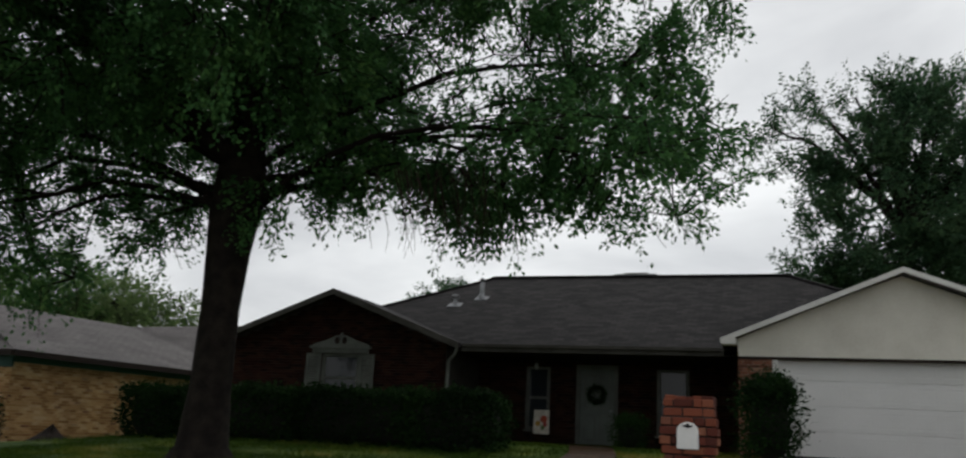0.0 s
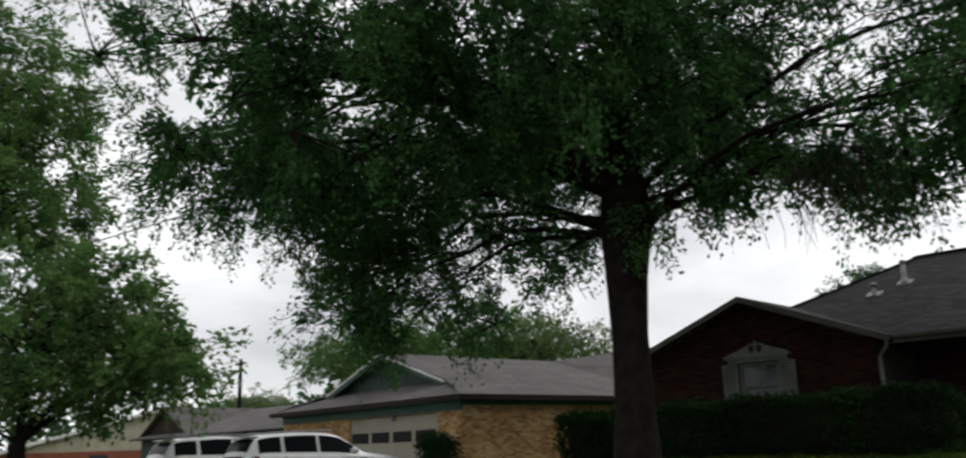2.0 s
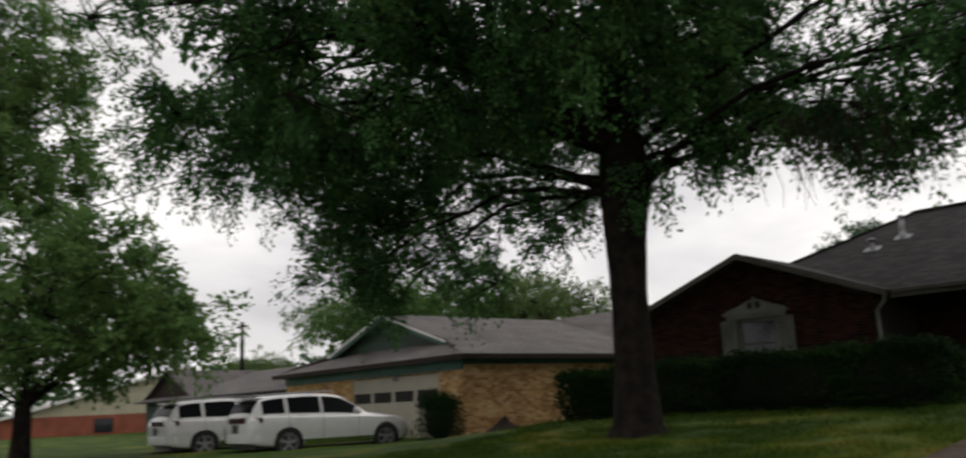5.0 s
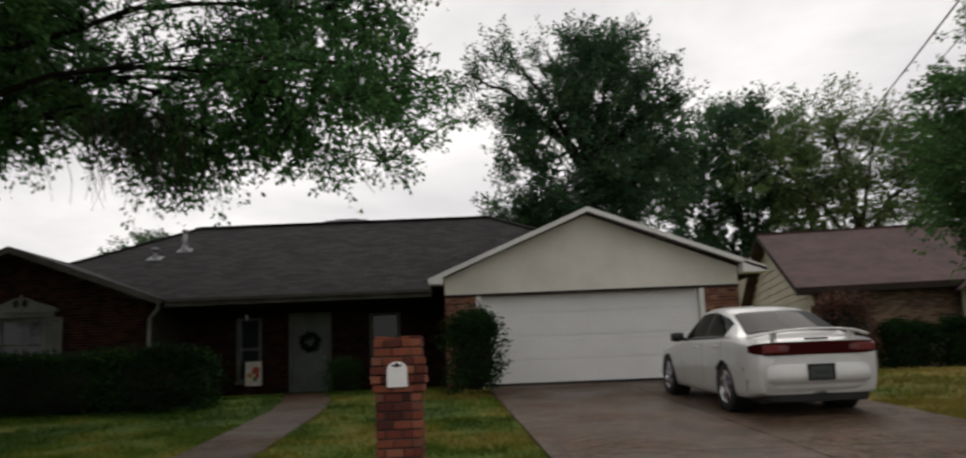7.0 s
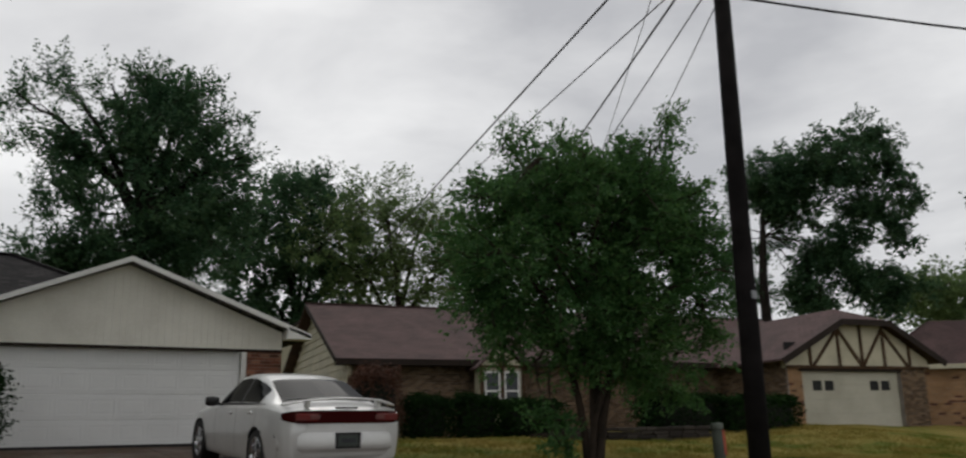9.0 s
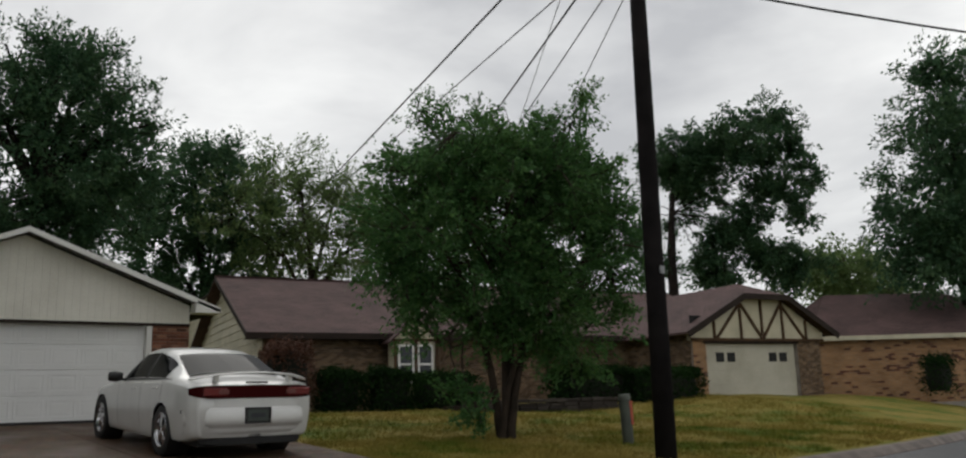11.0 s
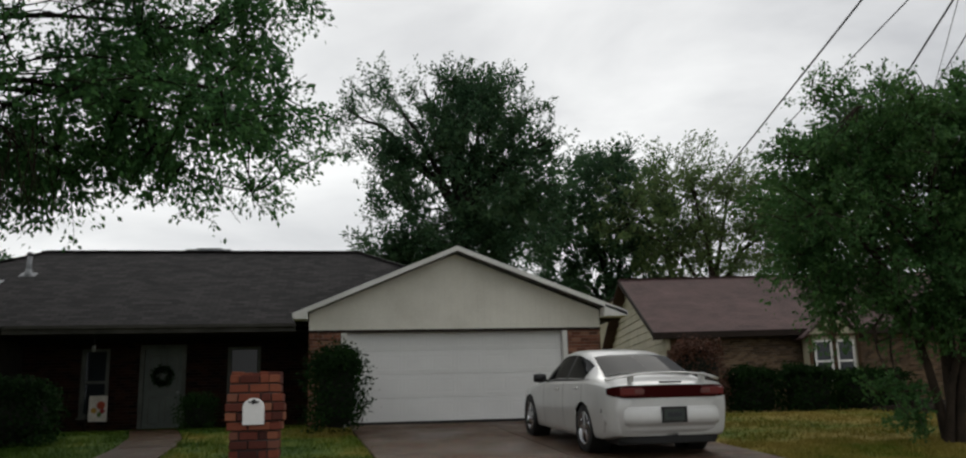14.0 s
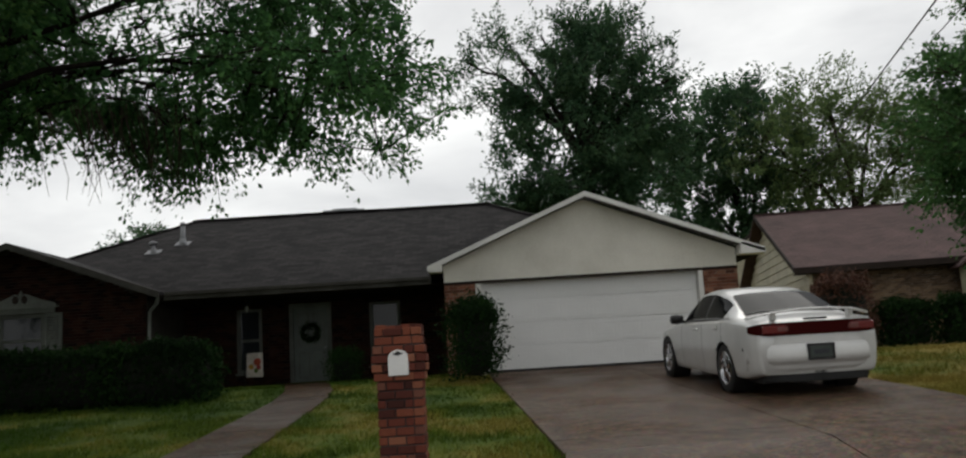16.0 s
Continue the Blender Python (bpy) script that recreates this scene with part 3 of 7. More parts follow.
# front wing
g = Geo()
wing_hole = (-11.68, -10.57, 1.75, 3.03)
wall_boxes(g, -14.6, -8.1, 20.9, 21.1, 0.0, 3.38, [wing_hole])
g.slab([(-14.6, 20.9, 3.38), (-14.6, 21.1, 3.38), (-8.1, 21.1, 3.38), (-8.1, 20.9, 3.38)], (0, 0, 0.001))
g.poly((-14.9, 20.9, 3.38), (-7.8, 20.9, 3.38), (-11.37, 20.9, 4.66)).poly((-14.9, 21.1, 3.38), (-7.8, 21.1, 3.38), (-11.37, 21.1, 4.66))
g.box(-14.6, -14.4, 21.1, 24.0, 0.0, 3.38)
part("wing_wall", g, M_MORTARDARK, house, "dark brick gable wall, shade added to its colour")
# these facing bricks carry the wing's shade in their colour
brick_face("brick_facing", (-14.6, 20.9, 0.7), (1, 0, 0), 6.5, 2.68, M_BRICK_REDSHADE, house, [(2.92, 4.03, 1.05, 2.33)], seed=5)
# gable bricks, course by course up to the rake
gb = Geo()
rnd = random.Random(9)
for row in range(16):
    z = 3.38 + row * 0.075
    half = 3.2 * (1 - (z + 0.065 - 3.38) / 1.26)
    x = -11.37 - half + (0.1 if row % 2 else 0)
    while x + 0.2 < -11.37 + half:
        gb.box(x, x + 0.2, 20.885 + rnd.uniform(-0.004, 0.004), 20.92, z, z + 0.065)
        x += 0.21
tagged(part("brick_facing", gb, M_BRICK_REDSHADE, house, recalc=False), kind="stuff")
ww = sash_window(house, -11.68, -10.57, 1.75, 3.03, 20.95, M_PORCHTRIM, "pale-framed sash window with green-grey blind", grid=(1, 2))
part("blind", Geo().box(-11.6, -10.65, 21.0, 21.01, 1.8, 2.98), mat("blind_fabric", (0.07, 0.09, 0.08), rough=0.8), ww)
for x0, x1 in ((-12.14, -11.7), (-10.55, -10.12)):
    sh = part("shutter", frame_ring(x0, x1, 1.75, 3.03, 20.83, 20.875, 0.06), M_PORCHTRIM, house, "pale louvred shutter, shade in its colour")
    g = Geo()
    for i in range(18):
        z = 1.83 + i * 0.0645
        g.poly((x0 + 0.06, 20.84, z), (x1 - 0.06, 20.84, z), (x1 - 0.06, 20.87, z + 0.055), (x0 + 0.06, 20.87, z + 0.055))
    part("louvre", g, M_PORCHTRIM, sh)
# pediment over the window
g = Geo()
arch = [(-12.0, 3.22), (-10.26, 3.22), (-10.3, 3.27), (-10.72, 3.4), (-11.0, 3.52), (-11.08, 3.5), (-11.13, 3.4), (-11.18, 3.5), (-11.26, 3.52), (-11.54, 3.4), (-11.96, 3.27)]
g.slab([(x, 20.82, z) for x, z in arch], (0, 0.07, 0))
ped = part("pediment", g, M_PORCHTRIM, house, "pale broken pediment over the window, shade in its colour", bevel=0.01)
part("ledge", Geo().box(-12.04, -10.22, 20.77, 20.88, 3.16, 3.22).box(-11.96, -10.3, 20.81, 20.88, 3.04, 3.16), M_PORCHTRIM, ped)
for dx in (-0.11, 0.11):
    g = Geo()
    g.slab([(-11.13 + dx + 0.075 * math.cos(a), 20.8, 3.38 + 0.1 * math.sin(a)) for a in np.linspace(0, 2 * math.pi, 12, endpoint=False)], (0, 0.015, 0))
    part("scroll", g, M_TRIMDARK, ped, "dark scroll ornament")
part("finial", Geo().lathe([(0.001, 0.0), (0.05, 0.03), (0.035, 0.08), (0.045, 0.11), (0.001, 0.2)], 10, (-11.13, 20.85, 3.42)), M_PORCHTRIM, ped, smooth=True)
# roofs
RS = 0.5
ridge_z = EAVE + RS * 5.5


def roof_plate(name, pts, label="", material=M_ROOF_DARK, parent=None, thick=0.07):
    return part(name, Geo().slab(pts, (0, 0, -thick)), material, parent or house, label, uv=True)


A, B, C, D = (-14.2, 21.0, EAVE), (5.84, 21.0, EAVE), (5.84, 32.0, EAVE), (-14.2, 32.0, EAVE)
P, Q = (-8.7, 26.5, ridge_z), (0.34, 26.5, ridge_z)
roof_plate("roof", [A, B, Q, P], "charcoal asphalt shingle hip roof")
roof_plate("roof", [B, C, Q])
roof_plate("roof", [C, D, P, Q])
roof_plate("roof", [D, A, P])
g = Geo()
for a, b in ((P, Q), (A, P), (B, Q), (C, Q), (D, P)):
    g.beam((a[0], a[1], a[2] + 0.012), (b[0], b[1], b[2] + 0.012), 0.26, 0.03)
part("ridge_cap", g, M_ROOF_DARK, house, uv=True)
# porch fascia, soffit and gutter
part("fascia", Geo().box(-7.7, -1.2, 20.93, 20.97, EAVE - 0.2, EAVE - 0.01), M_FASCIA, house, "grey-painted fascia board")
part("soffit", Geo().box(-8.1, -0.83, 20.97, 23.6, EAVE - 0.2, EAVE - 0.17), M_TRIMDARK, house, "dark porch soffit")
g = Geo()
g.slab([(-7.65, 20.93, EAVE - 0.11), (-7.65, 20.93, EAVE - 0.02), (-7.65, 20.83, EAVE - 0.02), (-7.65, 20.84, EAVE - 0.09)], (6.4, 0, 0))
part("gutter", g, M_FASCIA, house, "grey metal gutter")
# wing roof
wx, wz, wt = -11.37, 4.76, 3.36
for sgn in (-1, 1):
    ex = wx + sgn * 3.68
    roof_plate("roof", [(ex, 20.6, wt), (wx, 20.6, wz), (wx, 24.2, wz), (ex, 24.2, wt)][::sgn])
    g = Geo()
    g.slab([(ex, 20.57, wt - 0.16), (wx, 20.57, wz - 0.16), (wx, 20.57, wz + 0.0), (ex, 20.57, wt + 0.0)][::sgn], (0, 0.035, 0))
    part("bargeboard", g, M_FASCIA, house, "grey-painted bargeboard")
    g = Geo()
    g.slab([(ex, 20.6, wt - 0.1), (wx, 20.6, wz - 0.1), (wx, 20.9, wz - 0.1), (ex, 20.9, wt - 0.1)][::sgn], (0, 0, -0.02))
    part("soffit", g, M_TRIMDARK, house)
part("downspout", Geo().tube([(-7.78, 20.75, 3.25), (-7.82, 20.8, 3.1), (-8.02, 20.86, 2.9), (-8.02, 20.86, 0.8)], 0.045, 8), M_PORCHTRIM, house, "pale metal downspout")
# garage front: brick piers, header, gable siding, door
GX0, GX1 = -0.83, 5.86
for a, b in ((GX0, -0.12), (5.06, GX1)):
    part("pier_core", Geo().box(a, b, 19.64, 19.85, 0.5, 3.08), M_MORTAR, house)
gw0, gw1, gzt = GX0, GX1, 4.79
edge = lambda x: 3.41 + (gzt - 3.41) * (1 - abs(x - 2.48) / 3.5)
xs = np.arange(gw0, gw1 + 0.001, (gw1 - gw0) / 44)
gable = part("gable_siding", Geo().slab([(gw0, 19.6, 3.06), (gw1, 19.6, 3.06), (gw1, 19.6, edge(gw1)), (2.48, 19.6, gzt), (gw0, 19.6, edge(gw0))], (0, 0.05, 0)), M_SIDING, house, "weathered white vertical-board gable siding")
for xa, xb in zip(xs, xs[1:]):
    a, b = xa + 0.0035, xb - 0.0035
    pts = [(a, 19.59, 3.05), (b, 19.59, 3.05), (b, 19.59, edge(b)), (a, 19.59, edge(a))]
    part("board", Geo().slab(pts, (0, 0.02, 0)), M_SIDING, gable)
part("drip_board", Geo().box(gw0, gw1, 19.56, 19.62, 2.99, 3.05), M_TRIMDARK, house, "thin dark drip board")
for sgn, ex in ((-1, -1.17), (1, 6.42)):
    roof_plate("roof", [(ex, 19.25, 3.36), (2.48, 19.25, 4.88), (2.48, 24.6, 4.88), (ex, 24.6, 3.36)][::sgn])
    g = Geo()
    g.slab([(ex, 19.2, 3.29), (2.48, 19.2, 4.8), (2.48, 19.2, 4.91), (ex, 19.2, 3.4)][::sgn], (0, 0.045, 0))
    part("bargeboard", g, M_WHITE, house, "white painted bargeboard")
    g = Geo()
    g.slab([(ex, 19.245, 3.31), (2.48, 19.245, 4.83), (2.48, 19.58, 4.83), (ex, 19.58, 3.31)][::sgn], (0, 0, -0.02))
    part("soffit", g, M_WHITE, house)
g = Geo()
g.slab([(6.44, 19.2, 3.27), (6.44, 19.2, 3.37), (5.9, 19.2, 3.56), (5.86, 19.2, 3.27)], (0, 0.4, 0))
part("eave_return", g, M_WHITE, house, "white boxed eave return", bevel=0.01)
g = Geo()
g.slab([(-1.15, 19.21, 3.27), (-0.85, 19.21, 3.27), (-0.85, 19.21, 3.46), (-1.15, 19.21, 3.36)], (0, 0.4, 0))
part("eave_return", g, M_WHITE, house, bevel=0.01)
# overhead door
gdoor = part("garage_door", Geo().box(0.0, 4.95, 19.78, 19.82, 0.99, 3.1), M_DOORWHITE, house, "white panelled double overhead garage door, closed")
for r in range(4):
    z0 = 1.0 + r * 0.525
    panel = part("door_section", Geo().box(0.01, 4.94, 19.755, 19.785, z0 + 0.006, z0 + 0.519), M_DOORWHITE, gdoor, bevel=0.006)
    for c in range(8):
        x0 = 0.09 + c * 0.602
        g = frame_ring(x0, x0 + 0.54, z0 + 0.08, z0 + 0.445, 19.749, 19.757, 0.03)
        g.box(x0 + 0.07, x0 + 0.47, 19.751, 19.757, z0 + 0.15, z0 + 0.375)
        part("raised_panel", g, M_DOORWHITE, panel, bevel=0.003)
part("door_seal", Geo().box(0.0, 4.95, 19.73, 19.82, 0.92, 1.02), M_BLACK, gdoor, "black rubber seal")
for a, b in ((-0.12, 0.0), (4.95, 5.06)):
    part("door_jamb", Geo().box(a, b, 19.57, 19.84, 0.92, 3.04), M_WHITE, house, "white door jamb", bevel=0.008)
# near-black sheets close the door opening, their colour standing for an unlit garage
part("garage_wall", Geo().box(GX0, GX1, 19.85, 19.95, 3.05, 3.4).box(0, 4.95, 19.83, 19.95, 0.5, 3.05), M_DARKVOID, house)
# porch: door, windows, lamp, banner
# the pale door's colour is lowered to hold the porch shade
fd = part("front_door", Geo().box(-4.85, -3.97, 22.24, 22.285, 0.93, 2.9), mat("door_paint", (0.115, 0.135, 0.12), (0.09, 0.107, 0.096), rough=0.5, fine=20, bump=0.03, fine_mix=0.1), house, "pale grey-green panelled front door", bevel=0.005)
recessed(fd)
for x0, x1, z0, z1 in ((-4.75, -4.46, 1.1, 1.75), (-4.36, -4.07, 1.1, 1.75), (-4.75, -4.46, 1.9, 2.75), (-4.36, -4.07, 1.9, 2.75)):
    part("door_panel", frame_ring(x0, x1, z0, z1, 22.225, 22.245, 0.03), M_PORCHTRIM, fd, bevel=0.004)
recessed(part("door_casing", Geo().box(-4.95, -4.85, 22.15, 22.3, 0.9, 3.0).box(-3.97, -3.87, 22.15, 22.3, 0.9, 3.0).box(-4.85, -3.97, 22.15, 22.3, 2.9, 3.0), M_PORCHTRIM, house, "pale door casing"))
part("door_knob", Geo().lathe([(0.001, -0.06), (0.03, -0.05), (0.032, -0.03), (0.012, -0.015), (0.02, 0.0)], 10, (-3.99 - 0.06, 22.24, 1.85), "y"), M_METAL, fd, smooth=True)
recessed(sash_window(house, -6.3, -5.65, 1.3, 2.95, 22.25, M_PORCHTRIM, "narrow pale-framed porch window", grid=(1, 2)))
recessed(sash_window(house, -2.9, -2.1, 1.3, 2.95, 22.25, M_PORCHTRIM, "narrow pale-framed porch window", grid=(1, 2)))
# thin near-black sheets give the rooms behind the windows shade by colour
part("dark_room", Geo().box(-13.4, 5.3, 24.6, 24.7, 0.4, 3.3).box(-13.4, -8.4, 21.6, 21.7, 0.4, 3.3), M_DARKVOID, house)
# roof fittings
vent = part("roof_vent", Geo().box(-4.65, -3.6, 26.55, 27.1, 5.85, 6.2), M_METAL, house, "low metal ridge ventilator")
part("vent_cap", Geo().slab([(-4.78, 26.42, 6.2), (-3.47, 26.42, 6.2), (-3.47, 27.22, 6.2), (-4.78, 27.22, 6.2)], (0, 0, -0.05)).slab([(-4.5, 26.6, 6.27), (-3.75, 26.6, 6.27), (-3.75, 27.05, 6.27), (-4.5, 27.05, 6.27)], (0, 0, -0.07)), M_METAL, vent, bevel=0.01)


def flue(x, y, r, tall, cone):
    z = EAVE + RS * (y - 21.0)
    f = part("flue", Geo().tube([(x, y, z - 0.05), (x, y, z + tall)], r, 12), M_METAL, house, "galvanised metal roof flue", smooth=True)
    part("flashing", Geo().slab([(x - 0.2, y - 0.14, z - 0.05), (x + 0.2, y - 0.14, z - 0.05), (x + 0.2, y + 0.14, z + 0.09), (x - 0.2, y + 0.14, z + 0.09)], (0, 0, -0.02)), M_METAL, f)
    part("flue_skirt", Geo().lathe([(r * 1.9, 0.0), (r * 1.15, 0.16)], 12, (x, y, z)), M_METAL, f, smooth=True)
    part("flue_cap", Geo().lathe([(0.001, tall + 0.09), (r * cone, tall + 0.05), (r * cone, tall - 0.02), (0.001, tall - 0.02)], 12, (x, y, z)), M_METAL, f, smooth=True)


flue(-8.45, 24.47, 0.065, 0.55, 1.35)
flue(-9.08, 23.9, 0.045, 0.24, 2.4)


# ---- brown-roofed timbered house to the right ----
rhouse = thing("house", pose(10.5, 26.0, 0, 0, 0, -8), "brown-roofed brick house with half-timbered gables", "house")
RZ = 3.5
g = Geo()
bay_hole = (3.95, 5.35, 1.6, 3.2)
wall_boxes(g, -0.5, 14.2, 0.5, 0.7, 0.6, RZ, [bay_hole])
g.box(-0.5, -0.3, 0.7, 10.9, 0.6, 3.0).box(14.0, 14.2, -3.0, 0.5, 0.6, RZ).box(20.15, 20.35, -3.0, 9, 0.6, RZ).box(-0.3, 20, 10.7, 10.9, 0.6, RZ)
part("wall", g, M_MORTAR, rhouse, "brown brick walls")
brick_face("brick_facing", (-0.5, 0.5, 0.9), (1, 0, 0), 14.6, 2.55, M_BRICK_BROWN, rhouse, [(4.45, 5.85, 0.7, 2.3)], seed=21)
brick_face("brick_facing", (14.0, -3.25, 0.7), (1, 0, 0), 0.6, 2.4, M_BRICK_SPOT, rhouse, seed=22)
brick_face("brick_facing", (19.15, -3.25, 0.7), (1, 0, 0), 1.2, 2.4, M_BRICK_BROWN, rhouse, seed=23)
brick_face("brick_facing", (14.0, 0.5, 0.7), (0, -1, 0), 3.7, 2.6, M_BRICK_BROWN, rhouse, seed=24)
part("pier", Geo().box(14.0, 14.6, -3.25, -3.0, 0.4, 3.1), M_MORTAR, rhouse)
part("pier", Geo().box(19.15, 20.35, -3.25, -3.0, 0.4, 3.1), M_MORTAR, rhouse)
# lap siding on the west gable end
gsid = part("gable_end", Geo().slab([(-0.5, 0.3, 2.95), (-0.5, 11.1, 2.95), (-0.5, 11.1, 3.4), (-0.5, 5.7, 5.9), (-0.5, 0.3, 3.45)], (0.12, 0, 0)), M_CREAM, rhouse, "cream lap-sided gable end")
for i in range(10):
    z0, z1 = 2.95 + i * 0.28, 2.95 + (i + 1) * 0.28
    lim = lambda z: (0.15, 11.2) if z < 3.45 else (0.3 + (z - 3.45) / 0.45, 11.1 - (z - 3.45) / 0.45)
    a, b = lim(z0), lim(z1)
    if a[1] - a[0] > 0.6 and b[1] > b[0]:
        part("lap_board", Geo().slab([(-0.55, a[0], z0), (-0.55, a[1], z0), (-0.515, b[1], z1), (-0.515, b[0], z1)], (0.03, 0, 0)), M_CREAM, gsid)
# thin boarded wall added to fill the gap behind the gable end
rear = part("rear_wing", Geo().box(-0.5, -0.38, 7.2, 17.0, 0.6, 5.75), M_CREAM, rhouse, "cream lap-sided screen added behind the gable end")
for i in range(19):
    z0 = 0.7 + i * 0.265
    y0 = 11.2 if z0 < 3.4 else 11.1 - (z0 - 3.45) / 0.45
    part("lap_board", Geo().slab([(-0.55, y0, z0), (-0.55, 17.0, z0), (-0.515, 17.0, z0 + 0.265), (-0.515, y0, z0 + 0.265)], (0.03, 0, 0)), M_CREAM, rear)
part("coping", Geo().box(-0.62, -0.3, 7.2, 17.1, 5.75, 5.82), M_TRIMDARK, rear)
for i in range(9):
    z0 = 0.55 + i * 0.267
    part("lap_board", Geo().slab([(-0.55, 0.3, z0), (-0.55, 11.2, z0), (-0.515, 11.2, z0 + 0.267), (-0.515, 0.3, z0 + 0.267)], (0.03, 0, 0)), M_CREAM, gsid)
rp = lambda name, pts, label="": roof_plate(name, pts, label, M_ROOF_BROWN, rhouse)
rp("roof", [(-0.95, 0, RZ), (20.5, 0, RZ), (20.5, 5.7, 6.05), (-0.95, 5.7, 6.05)], "brown asphalt shingle roof")
rp("roof", [(20.5, 11.4, RZ), (-0.95, 11.4, RZ), (-0.95, 5.7, 6.05), (20.5, 5.7, 6.05)])
g = Geo()
g.slab([(-0.97, -0.02, RZ - 0.18), (-0.97, -0.02, RZ), (-0.97, 5.7, 6.05), (-0.97, 5.7, 5.87)], (0.04, 0, 0))
part("bargeboard", g, M_TRIMDARK, rhouse, "dark bargeboard")
part("fascia", Geo().box(-0.95, 13.4, -0.03, 0.01, RZ - 0.2, RZ - 0.01), M_TRIMDARK, rhouse, "dark fascia board")
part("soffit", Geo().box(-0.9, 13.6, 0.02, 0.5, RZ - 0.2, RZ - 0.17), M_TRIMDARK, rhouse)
part("ridge_cap", Geo().beam((-0.95, 5.7, 6.06), (20.5, 5.7, 6.06), 0.26, 0.03), M_ROOF_BROWN, rhouse, uv=True)
# bay window with its own small gable
bay = part("bay", Geo().box(3.85, 3.98, 0.15, 0.6, 1.3, 3.25).box(5.32, 5.45, 0.15, 0.6, 1.3, 3.25).box(3.98, 5.32, 0.15, 0.6, 1.3, 1.75).box(3.98, 5.32, 0.15, 0.6, 3.12, 3.25), M_CREAM, rhouse, "half-timbered bay window with small gable")
part("bay_gable", Geo().slab([(3.85, 0.13, 3.25), (5.45, 0.13, 3.25), (4.65, 0.13, 3.92)], (0, 0.5, 0)), M_CREAM, bay)
for a, b in (((3.83, 0.1, 3.25), (5.47, 0.1, 3.25)), ((4.65, 0.1, 3.25), (4.65, 0.1, 3.85)), ((4.65, 0.1, 3.3), (4.15, 0.1, 3.62)), ((4.65, 0.1, 3.3), (5.15, 0.1, 3.62)), ((3.9, 0.1, 1.6), (3.9, 0.1, 3.25)), ((5.4, 0.1, 1.6), (5.4, 0.1, 3.25)), ((4.65, 0.1, 1.6), (4.65, 0.1, 3.2))):
    part("timber", Geo().beam(a, b, 0.09, 0.05, (0, 1, 0)), M_TIMBER, bay)
for sgn in (-1, 1):
    part("bay_roof", Geo().slab([(4.65 + sgn * 1.0, 0.0, 3.2), (4.65, 0.0, 4.02), (4.65, 1.6, 4.02), (4.65 + sgn * 1.0, 1.6, 3.2)][::sgn], (0, 0, -0.06)), M_ROOF_BROWN, bay, uv=True)
for x0, x1 in ((4.02, 4.58), (4.72, 5.28)):
    w = part("window", frame_ring(x0, x1, 1.8, 3.1, 0.1, 0.2, 0.06), M_WHITE, rhouse, "white double-hung window")
    part("meeting_rail", Geo().box(x0 + 0.06, x1 - 0.06, 0.11, 0.18, 2.42, 2.48), M_WHITE, w)
    part("pane", Geo().box(x0 + 0.06, x1 - 0.06, 0.15, 0.16, 1.86, 2.42), M_GLASS, w)
    part("pane", Geo().box(x0 + 0.06, x1 - 0.06, 0.14, 0.15, 2.48, 3.04), M_GLASS, w)
# one near-black sheet, coloured as the shade inside the room
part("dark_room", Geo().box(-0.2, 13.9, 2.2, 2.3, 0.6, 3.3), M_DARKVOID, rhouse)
for ob in [bay] + [o for o in rhouse.children if o.name.startswith("window")]:
    ob.location.x -= 0.05
    ob.location.y -= 0.45
# timbered garage front with clipped gable
tz, t0, t1 = 3.08, 13.9, 20.5
V0 = -3.3
gpts = [(t0, tz), (t1, tz), (t1, 3.4), (18.4, 4.62), (16.3, 4.62), (t0, 3.4)]
tg = part("timber_gable", Geo().slab([(x, V0, z) for x, z in gpts], (0, 0.2, 0)), M_CREAM, rhouse, "cream gable with dark timbers")
for a, b in (((13.9, 3.12), (20.5, 3.12)), ((15.0, 3.1), (15.0, 3.9)), ((16.3, 3.1), (16.3, 4.6)), ((17.35, 3.1), (17.35, 4.6)), ((18.4, 3.1), (18.4, 4.6)), ((19.6, 3.1), (19.6, 3.9)), ((15.1, 3.15), (16.25, 4.4)), ((16.35, 4.45), (17.3, 3.2)), ((18.35, 4.45), (17.4, 3.2)), ((19.5, 3.15), (18.45, 4.4))):
    part("timber", Geo().beam((a[0], V0 - 0.03, a[1]), (b[0], V0 - 0.03, b[1]), 0.1, 0.05, (0, 1, 0)), M_TIMBER, tg)
ghz = 3.36
rp("roof", [(13.5, -3.65, ghz), (16.25, -3.65, 4.78), (17.3, -2.3, 5.35), (17.3, 5.0, 5.35), (13.5, 5.0, ghz)])
rp("roof", [(21.0, -3.65, ghz), (21.0, 5.0, ghz), (17.3, 5.0, 5.35), (17.3, -2.3, 5.35), (18.45, -3.65, 4.78)])
rp("roof", [(16.25, -3.65, 4.78), (18.45, -3.65, 4.78), (17.3, -2.3, 5.35)])
for a, b in (((13.5, ghz), (16.25, 4.78)), ((16.25, 4.78), (18.45, 4.78)), ((18.45, 4.78), (21.0, ghz))):
    part("bargeboard", Geo().beam((a[0], -3.68, a[1] - 0.1), (b[0], -3.68, b[1] - 0.1), 0.05, 0.22, (0, 0, 1)), M_TRIMDARK, rhouse)
